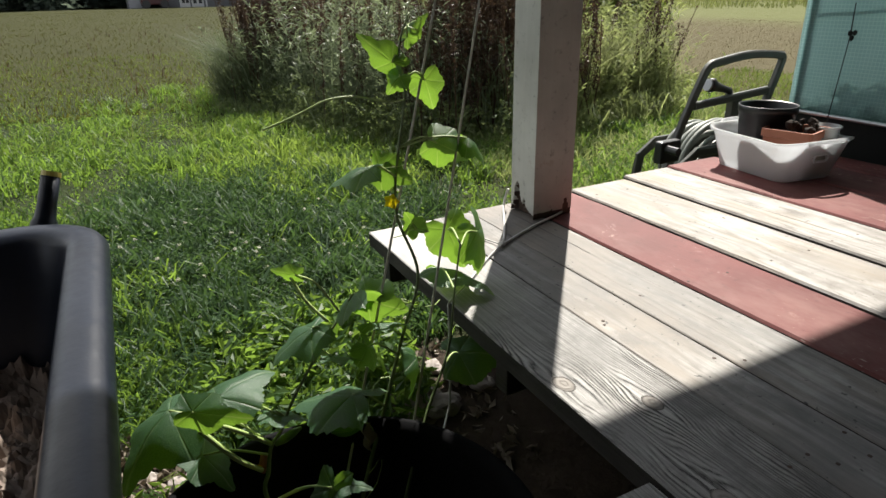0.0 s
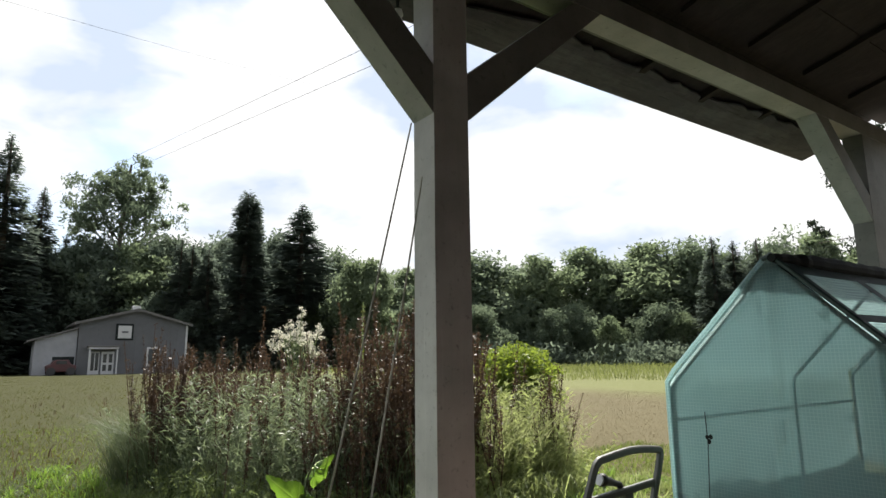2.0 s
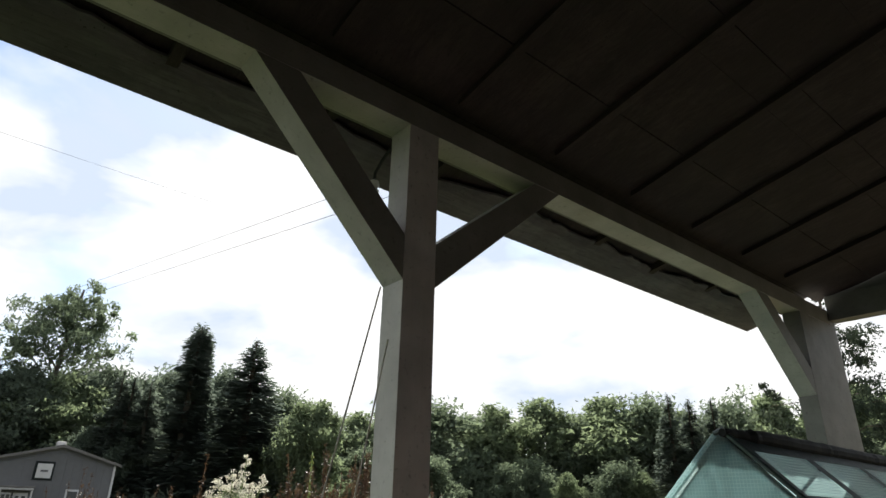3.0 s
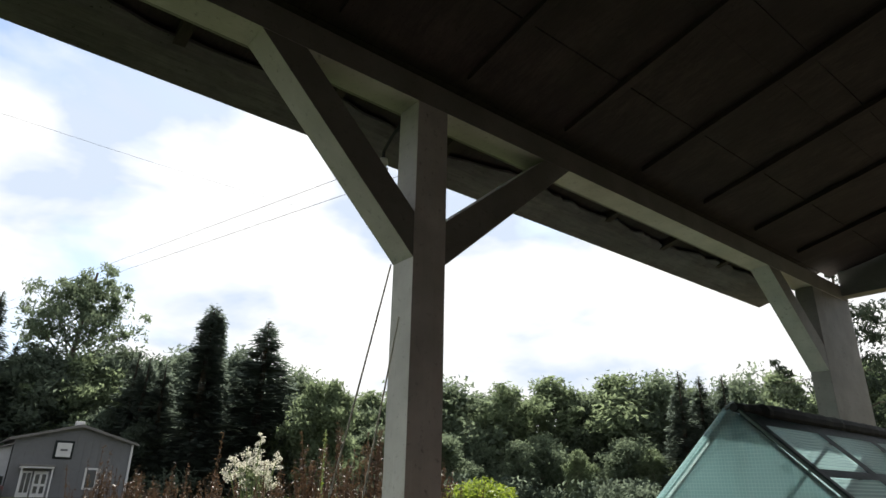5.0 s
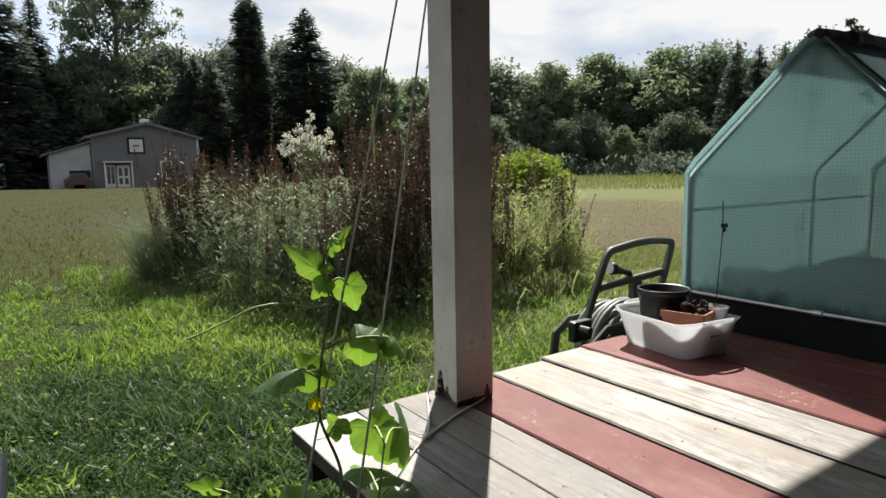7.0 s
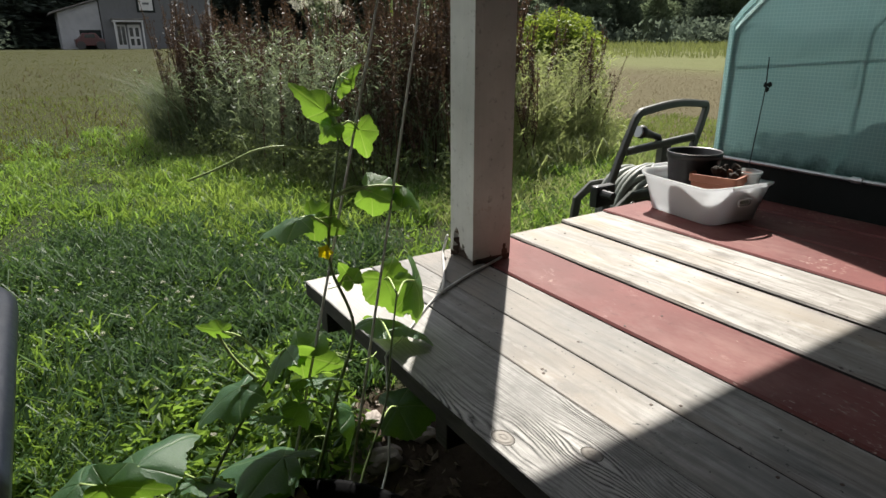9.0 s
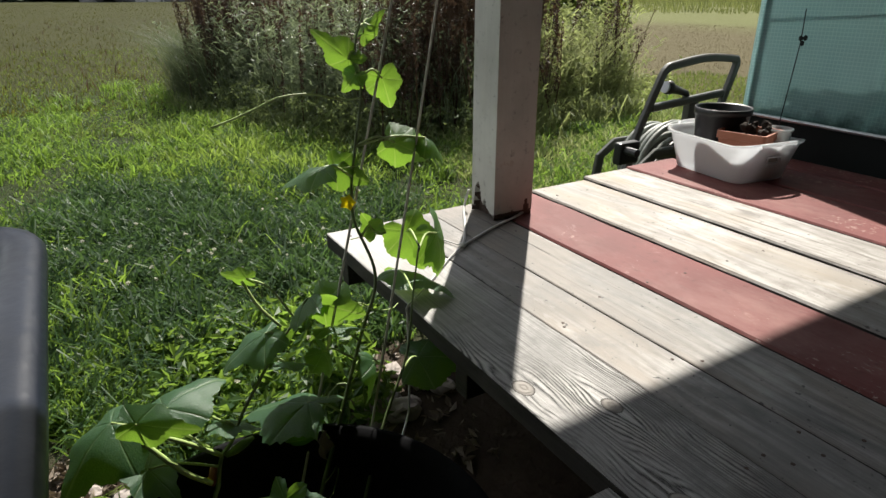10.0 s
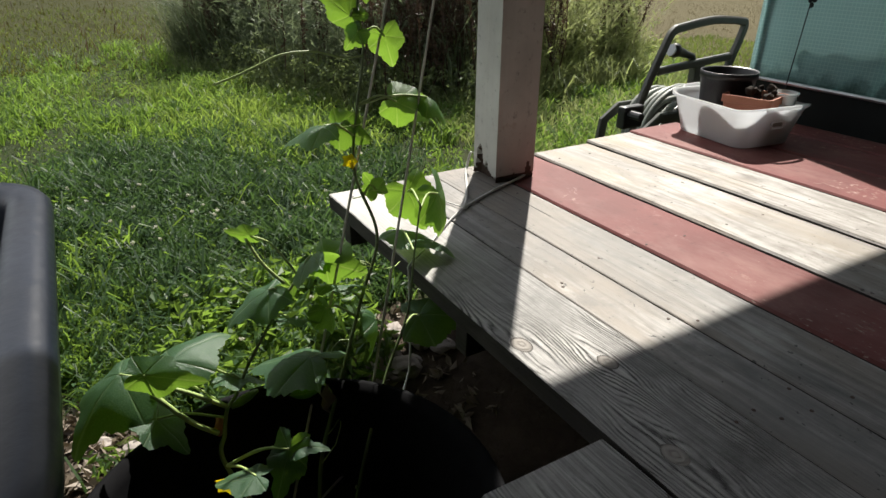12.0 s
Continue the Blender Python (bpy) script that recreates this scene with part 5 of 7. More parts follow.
def dead_stalks():
    """Dry dock: upright branching stems hung with brown seed flakes."""
    rng = np.random.default_rng(40)
    pts, more = [], []
    for count, depth, ends, per in ((22, 1.0, (0.06, 0.20), 9), (16, 1.6, (0.19, 0.42), 4), (46, 1.7, (0.42, 0.80), 8)):
        for x, y in bank_points(count, count, depth, ends)[0]:
            pts += [(x + rng.normal() * 0.10, y + rng.normal() * 0.10) for _ in range(per)]
    for x, y in bank_points(8, 41, 1.2, (0.84, 1.0))[0]:
        more += [(x + rng.normal() * 0.08, y + rng.normal() * 0.08) for _ in range(5)]
    verts, faces = [], []

    def strip(a, b, w):
        i = len(verts)
        d = b - a
        s = np.cross(d, rng.normal(size=3))
        s = s / (np.linalg.norm(s) + 1e-9) * w
        verts.extend([a - s, a + s, b + s * 0.6, b - s * 0.6])
        faces.append((i, i + 1, i + 2, i + 3))
        t = np.cross(d, s)
        t = t / (np.linalg.norm(t) + 1e-9) * w
        i = len(verts)
        verts.extend([a - t, a + t, b + t * 0.6, b - t * 0.6])
        faces.append((i, i + 1, i + 2, i + 3))

    def flakes(a, b, n, spread, size):
        for _ in range(n):
            c = a + (b - a) * rng.random() + rng.normal(size=3) * spread
            u = rng.normal(size=3) * size
            w = np.cross(u, rng.normal(size=3))
            w = w / (np.linalg.norm(w) + 1e-9) * size * 0.8
            i = len(verts)
            verts.extend([c - u * 0.6, c + w * 0.6, c + u * 0.6, c - w * 0.6])
            faces.append((i, i + 1, i + 2, i + 3))

    for k, (x, y) in enumerate(pts + more):
        h = rng.uniform(0.55, 1.2) * (0.95 + 0.45 * (noise.noise(Vector((x * 1.3, y * 1.3, 0))) + 0.45)) * (0.72 if k >= len(pts) else 1.0)
        base = np.array([x, y, lay(x, y)])
        top = base + np.array([rng.normal() * 0.13, rng.normal() * 0.13, h])
        mid = (base + top) / 2 + rng.normal(size=3) * np.array([0.02, 0.02, 0])
        strip(base, mid, 0.006)
        strip(mid, top, 0.004)
        flakes(mid * 0.75 + base * 0.25, top, 64, 0.009, 0.012)
        for _ in range(rng.integers(3, 6)):
            f = rng.uniform(0.35, 0.9)
            a = base + (top - base) * f
            ang, ln = rng.uniform(0, math.tau), rng.uniform(0.12, 0.3)
            b = a + np.array([math.cos(ang) * ln * 0.18, math.sin(ang) * ln * 0.18, ln])
            strip(a, b, 0.0018)
            flakes(a, b, 22, 0.008, 0.011)
    tagged(new("dead_dock_stalks", from_arrays("dead_dock_stalks", verts, faces, DEAD_STALK)), "tall dead brown dock stalks with seed flakes", "dead stalks", kind="stuff")


dead_stalks()


def weed_mass(name, count, seed, ends, height, width, lean, material, label, depth=2.0):
    pts, _ = bank_points(count, seed, depth, ends)
    grow(name, np.array(pts), height, width, seed + 1, material, label, "weeds", lean)


weed_mass("silvery_weeds", 5200, 50, (0.1, 0.72), 0.66, 0.005, 0.5, SILVER_WEED, "grey-green weeds and wormwood among dead stalks")
weed_mass("bank_grass", 4600, 52, (0.0, 0.76), 0.40, 0.005, 0.8, BANK_GREEN, "rank grass at the foot of the weed bank", 2.4)
weed_mass("tall_pale_grass", 8000, 54, (0.74, 1.0), 0.72, 0.0032, 0.5, PALE_GRASS, "pale tall grass leaning out of the weed bank", 1.6)
weed_mass("edge_weeds", 6000, 58, (0.80, 1.0), 0.42, 0.0045, 0.7, SUNNY_WEED, "mixed rank weeds at the bank's sunny end", 1.3)
weed_mass("dry_tufts", 9000, 56, (0.0, 0.17), 0.72, 0.003, 0.9, TUFT_GRASS, "drooping rank green tuft at the bank's end", 1.2)


def weed_leaves():
    """Small dull leaves that fill the bank's lower half."""
    pts, rng = bank_points(1150, 60, 2.0, (0.0, 0.72))
    centres = [(x, y, lay(x, y) + rng.uniform(0.08, 0.75)) for x, y in pts]
    v, f = leaf_cloud(centres, [0.07] * len(centres), 11500, 0.022, rng)
    tagged(new("weed_leaves", from_arrays("weed_leaves", v, f, SILVER_WEED)), "dull grey-green weed leaves in the bank", "weeds", kind="stuff")
    centres = [(x + 0.28, y - 0.2, lay(x, y) + rng.uniform(0.0, 0.3)) for x, y in bank_points(700, 62, 0.5, (0.1, 0.7))[0]]
    v, f = leaf_cloud(centres, [0.09] * len(centres), 7000, 0.017, rng)
    tagged(new("low_weeds", from_arrays("low_weeds", v, f, BANK_GREEN)), "low green weeds at the bank's foot", "weeds", kind="stuff")


weed_leaves()


def leafy_stems(name, count, seed, depth, ends, tall, leaf, material, label):
    """Slender leaves on upright leaning stems."""
    pts, rng = bank_points(count, seed, depth, ends)
    verts, faces = [], []
    for x, y in pts:
        z, h = lay(x, y), rng.uniform(*tall)
        tilt = rng.normal(size=2) * 0.16
        for _ in range(44):
            f = rng.random() ** 0.8
            c = np.array([x + tilt[0] * f, y + tilt[1] * f, z + h * f])
            ang, ln = rng.uniform(0, math.tau), rng.uniform(0.05, 0.12) * (1.15 - 0.5 * f)
            d = np.array([math.cos(ang), math.sin(ang), rng.uniform(0.2, 1.3)]) * ln
            s = np.cross(d, rng.normal(size=3))
            s = s / (np.linalg.norm(s) + 1e-9) * leaf
            i = len(verts)
            verts.extend([c, c + d * 0.5 + s, c + d - np.array([0, 0, 0.3 * ln]), c + d * 0.5 - s])
            faces.append((i, i + 1, i + 2, i + 3))
    tagged(new(name, from_arrays(name, verts, faces, material)), label, "weeds", kind="stuff")


leafy_stems("wormwood", 620, 64, 1.2, (0.14, 0.60), (0.5, 1.08), 0.0042, SILVER_WEED, "grey-green wormwood with slender silvery leaves")
leafy_stems("sunny_weeds", 230, 65, 1.2, (0.76, 1.0), (0.4, 0.98), 0.0065, SUNNY_WEED, "yellow-green leafy weeds at the bank's sunny end")
leafy_stems("weed_fringe", 320, 68, 0.4, (0.70, 1.0), (0.18, 0.55), 0.0065, SUNNY_WEED, "low yellow-green weeds fringing the bank's sunny end")

foot, _ = bank_points(3800, 66, 0.45, (0.02, 0.72))
grow("bank_foot_grass", np.array(foot) + np.array([0.26, -0.19]), 0.17, 0.0042, 67, BANK_GREEN, "rank green grass along the weed bank's foot", "grass", 1.0, True)

bright, _ = bank_points(2600, 69, 0.7, (0.70, 1.0))
grow("sunny_foot_grass", np.array(bright) + np.array([0.30, -0.16]), 0.30, 0.0045, 70, SUNNY_WEED, "arching sunlit grass at the bank's sunny end", "grass", 1.0, True)


def bloom_plant():
    x, y = -4.3, 1.85
    z = lay(x, y)
    rng = np.random.default_rng(70)
    ob = empty("white_flowering_weed", "tall weed with fluffy cream-white flower heads", "wildflower", at=(x, y, z))
    tips = []
    for k in range(24):
        a, r = k * 2.4, 0.27 * math.sqrt((k + 0.3) / 24)
        tip = Vector((math.cos(a) * r, math.sin(a) * r, 1.66 - 0.8 * r + rng.uniform(-0.22, 0.05)))
        part("stem", rod(curve_points([(rng.normal() * 0.02, rng.normal() * 0.02, 0), (tip.x * 0.3, tip.y * 0.3, 0.8), tip], 4), 0.004, 5), STEM_DARK, ob)
        tips.append(tip)
    for tip in tips:
        cs = [tuple(tip + Vector(rng.normal(size=3)) * 0.022 + Vector((0, 0, -0.012 * i))) for i in range(7)]
        v, f = leaf_cloud(cs, [0.03] * 7, 120, 0.012, rng)
        tagged(part("flower_head", from_arrays("flower_head", v, f, WHITE_BLOOM), None, ob), kind="stuff")
    v, f = leaf_cloud([(0, 0, 0.8), (0.05, 0, 1.05), (0, 0.05, 1.25), (0.0, -0.08, 1.3)], [0.16, 0.16, 0.13, 0.12], 400, 0.024, rng)
    part("leaves", from_arrays("leaves", v, f, SILVER_WEED), None, ob)


bloom_plant()


def mullein():
    x, y = -4.2, 2.5
    z = lay(x, y)
    rng = np.random.default_rng(72)
    ob = empty("mullein_stalk", "single pale green mullein stalk with flower spike", "wildflower", at=(x, y, z))
    part("stem", rod([(0, 0, 0), (0.02, 0, 0.8), (0.0, 0.01, 1.75)], [0.012, 0.01, 0.006], 6), STEM, ob)
    v, f = leaf_cloud([(0.0, 0.01, 1.3 + 0.05 * k) for k in range(9)], [0.022] * 9, 300, 0.012, rng)
    part("flower_spike", from_arrays("flower_spike", v, f, FIELD_GREEN), None, ob)
    for k in range(14):
        a, h = k * 2.4, 0.5 + 0.055 * k
        ln = 0.16 * (1 - k / 20)
        base, tip = Vector((0.01, 0, h)), Vector((math.cos(a) * ln, math.sin(a) * ln, h + ln * 0.6))
        s = Vector((-math.sin(a), math.cos(a), 0)) * 0.024
        bm = bmesh.new()
        vs = [bm.verts.new(q) for q in (base, base.lerp(tip, 0.5) + s + Vector((0, 0, 0.01)), tip, base.lerp(tip, 0.5) - s + Vector((0, 0, 0.01)))]
        bm.faces.new(vs)
        part("leaf", bm, BRIGHT_BUSH, ob)


mullein()


def shrub():
    x, y = -5.6, 5.85
    z = lay(x, y)
    rng = np.random.default_rng(74)
    ob = empty("round_green_shrub", "round bright yellow-green shrub behind the weed bank", "shrub", at=(x, y, z))
    ob.scale = (1.15, 1.15, 1.0)
    bm = bmesh.new()
    centres = []
    for k in range(26):
        a, r = k * 2.4, 0.52 * math.sqrt((k + 0.5) / 26)
        tip = Vector((math.cos(a) * r, math.sin(a) * r, 0.5 + 0.8 * math.sqrt(max(0, 1 - (r / 0.62) ** 2)) * rng.uniform(0.8, 1.0)))
        tube(bm, [(0, 0, 0), (tip.x * 0.5, tip.y * 0.5, tip.z * 0.55), tip], [0.016, 0.01, 0.004], 5)
        centres += [tuple(tip), tuple(tip * 0.8), (tip.x * 1.02, tip.y * 1.02, tip.z * 0.62)]
    part("branches", bm, BARK, ob)
    v, f = leaf_cloud(centres, [0.18] * len(centres), 9500, 0.036, rng)
    part("leaves", from_arrays("leaves", v, f, BRIGHT_BUSH), None, ob)


shrub()


def rounded_loop(w, d, r, z, seg=6, m=None):
    pts = []
    for cx, cy, a0 in ((w - r, d - r, 0), (-w + r, d - r, 90), (-w + r, -d + r, 180), (w - r, -d + r, 270)):
        for k in range(seg + 1):
            a = radians(a0 + 90 * k / seg)
            pts.append((cx + r * math.cos(a), cy + r * math.sin(a), z))
    return pts


def loft(loops, close=True):
    bm = bmesh.new()
    rings = [[bm.verts.new(p) for p in loop] for loop in loops]
    n = len(rings[0])
    for a, b in zip(rings, rings[1:]):
        for k in range(n):
            bm.faces.new((a[k], a[(k + 1) % n], b[(k + 1) % n], b[k]))
    if close:
        bm.faces.new(rings[-1])
    bmesh.ops.recalc_face_normals(bm, faces=bm.faces)
    return bm


# ---- small greenhouse on the deck ----
def build_greenhouse():
    gx0, gx1, gxa = -0.060, 0.905, 0.418
    gy0, gy1 = 1.80, 3.55
    zb, ze, za = 0.14, 0.645, 1.118
    gh = empty("greenhouse", "small tent greenhouse of green woven film on steel tube", "greenhouse", at=(gxa, gy0, 0))
    inv = Matrix.Translation((-gxa, -gy0, 0))

    def piece(name, bm, material, label="", parent=None, smooth=False):
        bmesh.ops.transform(bm, matrix=inv, verts=bm.verts)
        return part(name, bm, material, parent or gh, label, smooth)

    def sheet(corners, cuts=10, sag=0.006, seed=1):
        """A four-cornered sheet, slightly slack."""
        a, b, c, d = (Vector(q) for q in corners)
        bm = bmesh.new()
        rows = []
        nrm = (b - a).cross(d - a).normalized()
        for i in range(cuts + 1):
            u = i / cuts
            rows.append([])
            for j in range(cuts + 1):
                v = j / cuts
                p = a.lerp(b, u).lerp(d.lerp(c, u), v)
                wave = noise.noise(p * 4.0 + Vector((seed, 0, 0))) * sag
                rows[-1].append(bm.verts.new(p + nrm * wave * math.sin(math.pi * u) * math.sin(math.pi * v) * 2))
        for i in range(cuts):
            for j in range(cuts):
                bm.faces.new((rows[i][j], rows[i + 1][j], rows[i + 1][j + 1], rows[i][j + 1]))
        bmesh.ops.solidify(bm, geom=list(bm.faces), thickness=0.0012)
        return bm

    # covers: gable wall in two halves, side walls, roof slopes, rear
    bm = bmesh.new()
    grid = [(gx0, zb), (gxa, zb), (gx1, zb), (gx1, ze), (gxa, za), (gx0, ze)]
    for y, name in ((gy0 - 0.012, "front_cover"), (gy1 + 0.012, "rear_cover")):
        for xa, xb, q in ((gx0, gxa, 1), (gxa, gx1, 2)):
            zl, zr = (ze, za) if q == 1 else (za, ze)
            piece(name, sheet([(xa, y, zb), (xb, y, zb), (xb, y, zr), (xa, y, zl)], 10, 0.006, q), GREEN_COVER, smooth=True)
    piece("side_cover", sheet([(gx0 - 0.008, gy0, zb), (gx0 - 0.008, gy1, zb), (gx0 - 0.008, gy1, ze), (gx0 - 0.008, gy0, ze)], 10, 0.006, 3), GREEN_COVER, smooth=True)
    piece("side_cover", sheet([(gx1 + 0.008, gy0, zb), (gx1 + 0.008, gy1, zb), (gx1 + 0.008, gy1, ze), (gx1 + 0.008, gy0, ze)], 10, 0.006, 4), GREEN_COVER, smooth=True)
    piece("roof_cover", sheet([(gx0 - 0.008, gy0, ze), (gx0 - 0.008, gy1, ze), (gxa, gy1, za + 0.012), (gxa, gy0, za + 0.012)], 10, 0.006, 5), GREEN_COVER, smooth=True)

    # slope with window panes between dark straps
    def on_slope(u, y, off=0.0):
        return Vector((gxa + (gx1 + 0.008 - gxa) * u + off * 0.7, y, za + 0.012 + (ze - za - 0.012) * u + off * 0.7))

    ys = [gy0 + 0.07, 2.33, 2.41, 2.92, 3.0, gy1 - 0.06]
    for ya, yb in ((ys[0], ys[1]), (ys[2], ys[3]), (ys[4], ys[5])):
        for ua, ub in ((0.14, 0.50), (0.56, 0.93)):
            piece("window_pane", sheet([on_slope(ua, ya), on_slope(ub, ya), on_slope(ub, yb), on_slope(ua, yb)], 6, 0.004, ya), CLEAR_COVER, "milky clear pane", smooth=True)
    straps = [((0, gy0 - 0.01), (0.17, gy1)), ((0.93, gy0), (1.0, gy1)), ((0.50, gy0), (0.56, gy1))]
    straps += [((0.1, a), (0.95, b)) for a, b in ((gy0 - 0.012, ys[0]), (ys[1], ys[2]), (ys[3], ys[4]), (ys[5], gy1))]
    for (ua, ya), (ub, yb) in straps:
        piece("strap", sheet([on_slope(ua, ya, 0.003), on_slope(ub, ya, 0.003), on_slope(ub, yb, 0.003), on_slope(ua, yb, 0.003)], 4, 0.002, ya + ua), GREEN_TRIM, "dark green binding")
    # steel tube frames
    for y in (gy0 + 0.002, 2.85, gy1 - 0.002):
        pts = [(gx0 + 0.01, y, 0.0), (gx0 + 0.01, y, ze - 0.05), (gx0 + 0.02, y, ze - 0.005), (gx0 + 0.06, y, ze + 0.035), (gxa - 0.03, y, za - 0.04), (gxa, y, za - 0.022),
               (gxa + 0.03, y, za - 0.04), (gx1 - 0.06, y, ze + 0.035), (gx1 - 0.02, y, ze - 0.005), (gx1 - 0.01, y, ze - 0.05), (gx1 - 0.01, y, 0.0)]
        piece("frame", rod(pts, 0.009, 8), GREEN_TRIM, "dark steel hoop", smooth=True)
    # bound edges of the gable
    for pts in ([(gx0 - 0.004, gy0 - 0.014, zb), (gx0 - 0.004, gy0 - 0.014, ze), (gx0 + 0.03, gy0 - 0.014, ze + 0.045), (gxa - 0.02, gy0 - 0.014, za - 0.008)],
                [(gxa - 0.02, gy0 - 0.014, za - 0.004), (gxa + 0.02, gy0 - 0.014, za + 0.012)], [(gxa + 0.02, gy0 - 0.014, za), (gx1, gy0 - 0.014, ze + 0.02), (gx1 + 0.004, gy0 - 0.014, zb)]):
        piece("bound_edge", rod(pts, 0.0095, 7), GREEN_TRIM if pts[0][0] > gx0 + 0.1 else GREEN_COVER, "bound seam")
    for z in (0.485,):
        piece("side_rail", rod([(gx0 + 0.012, gy0, z), (gx0 + 0.012, gy1, z)], 0.008, 7), GREEN_TRIM)
        piece("side_rail", rod([(gx1 - 0.012, gy0, z), (gx1 - 0.012, gy1, z)], 0.008, 7), GREEN_TRIM)
    piece("ridge_rail", rod([(gxa, gy0, za - 0.03), (gxa, gy1, za - 0.03)], 0.009, 7), GREEN_TRIM)
    roll = [(gxa + 0.022 + 0.006 * noise.noise(Vector((k * 0.7, 0, 0))), gy0 - 0.03 + (gy1 - gy0 + 0.03) * k / 40, za - 0.004 + 0.004 * noise.noise(Vector((k * 0.6, 2, 0)))) for k in range(41)]
    piece("ridge_roll", rod(roll, [0.016 + 0.020 * min(1.0, k / 7) + 0.006 * noise.noise(Vector((k * 0.9, 5, 0))) for k in range(41)], 11), DARK_TARP, "rolled dark cover along the ridge")
    piece("base_rail", rod([(gx0, gy0 - 0.022, zb + 0.005), (gxa + 0.02, gy0 - 0.024, zb), (gx1, gy0 - 0.022, zb + 0.002)], 0.0075, 8), STEEL, "bare steel tube")
    piece("rail_joint", rod([(gxa + 0.05, gy0 - 0.024, zb + 0.001), (gxa + 0.085, gy0 - 0.024, zb + 0.001)], 0.0115, 8), STEEL)
    bm = bmesh.new()
    box(bm, (gx0, gy0 - 0.004, 0.002), (gx1, gy0 + 0.004, zb - 0.006))
    piece("skirt", bm, DARK_TARP, "black tarp skirt")
    piece("skirt", boxed((gx0 - 0.006, gy0 + 0.006, 0.002), (gx0 + 0.002, gy1, zb)), DARK_TARP, "black tarp skirt")
    piece("skirt", boxed((gx1 - 0.002, gy0 + 0.006, 0.002), (gx1 + 0.006, gy1, zb)), DARK_TARP, "black tarp skirt")
    # cord hanging in front of the gable
    piece("hanging_cord", rod([(0.112, gy0 - 0.03, 0.53), (0.115, gy0 - 0.028, 0.42), (0.104, gy0 - 0.026, 0.25), (0.098, gy0 - 0.03, 0.11)], 0.002, 5), WIRE, "thin dark cord")
    bm = bmesh.new()
    for dx, dz in ((-0.008, 0.008), (0.008, 0.010), (0.0, -0.008)):
        bmesh.ops.create_icosphere(bm, subdivisions=1, radius=0.009, matrix=Matrix.Translation((0.122 + dx, gy0 - 0.03, 0.424 + dz)) @ Matrix.Diagonal((1, 0.5, 1.2, 1)))
    piece("cord_clip", bm, DARK_TARP)


build_greenhouse()


def nursery_pot(name, at, r, h, material, label, soil=True, group=""):
    ob = empty(name, label, "plant pot", group, at=at)
    bm = lathe(bmesh.new(), [(0.0, 0.0), (r * 0.74, 0.0), (r * 0.76, 0.004), (r * 0.95, h * 0.88), (r * 0.99, h * 0.885), (r, h * 0.995), (r * 0.975, h), (r * 0.93, h * 0.97), (r * 0.74, 0.012), (0.0, 0.012)], 36)
    part("pot", bm, material, ob, smooth=True)
    if soil:
        bm = lathe(bmesh.new(), [(r * 0.86, h * 0.72), (r * 0.5, h * 0.745), (0.002, h * 0.75)], 24)
        part("soil", bm, POT_SOIL, ob, "dry dark potting soil")
    return ob


# shelf and seed trays inside the greenhouse
def build_staging():
    ob = empty("plant_bench", "low dark bench inside the greenhouse", "bench", at=(0.45, 2.42, 0))
    part("shelf", boxed((-0.42, -0.5, 0.055), (0.42, 0.5, 0.08), 0.004), DARK_WOOD, ob)
    for x in (-0.38, 0.34):
        for y in (-0.46, 0.42):
            part("leg", boxed((x, y, 0.001), (x + 0.04, y + 0.04, 0.054), 0.003), DARK_WOOD, ob)


build_staging()
first = nursery_pot("seedling_pot", (0.72, 2.62, 0.0805), 0.07, 0.11, BLACK_PLASTIC, "black seedling pot on the greenhouse bench", True, "pots in the greenhouse")
for x, y in ((0.56, 2.7), (0.58, 2.52), (0.74, 2.42), (0.3, 2.65)):
    copy_thing(first, pose(x, y, 0.0805))


rng = np.random.default_rng(66)
for x, y, s in ((0.02, 2.02, 0.05), (0.11, 2.1, 0.06), (0.19, 2.03, 0.05), (0.27, 2.12, 0.07), (0.36, 2.02, 0.06)):
    seedling = empty("potted_seedling", "leafy dark seedling in a black pot on the bench", "potted plant", "seedlings in the greenhouse", at=(x, y, 0.0805))
    part("pot", lathe(bmesh.new(), [(0.0, 0.0), (0.035, 0.0), (0.045, 0.07), (0.041, 0.07), (0.0, 0.06)], 18), BLACK_PLASTIC, seedling, smooth=True)
    v, f = leaf_cloud([(0, 0, 0.08), (0.03, 0.01, 0.10), (-0.03, 0.0, 0.11)], [s * 0.8] * 3, 160, 0.016, rng)
    part("leaves", from_arrays("leaves", v, f, TREE_LEAF), None, seedling)
crate = empty("storage_crate", "dark plastic storage crate on the greenhouse bench", "crate", at=(0.55, 2.12, 0.0805))
part("crate_body", loft([rounded_loop(0.15, 0.12, 0.02, 0.0), rounded_loop(0.16, 0.13, 0.02, 0.2), rounded_loop(0.168, 0.138, 0.02, 0.2), rounded_loop(0.168, 0.138, 0.02, 0.215), rounded_loop(0.15, 0.12, 0.02, 0.215), rounded_loop(0.14, 0.11, 0.02, 0.02)]), DARK_TARP, crate)


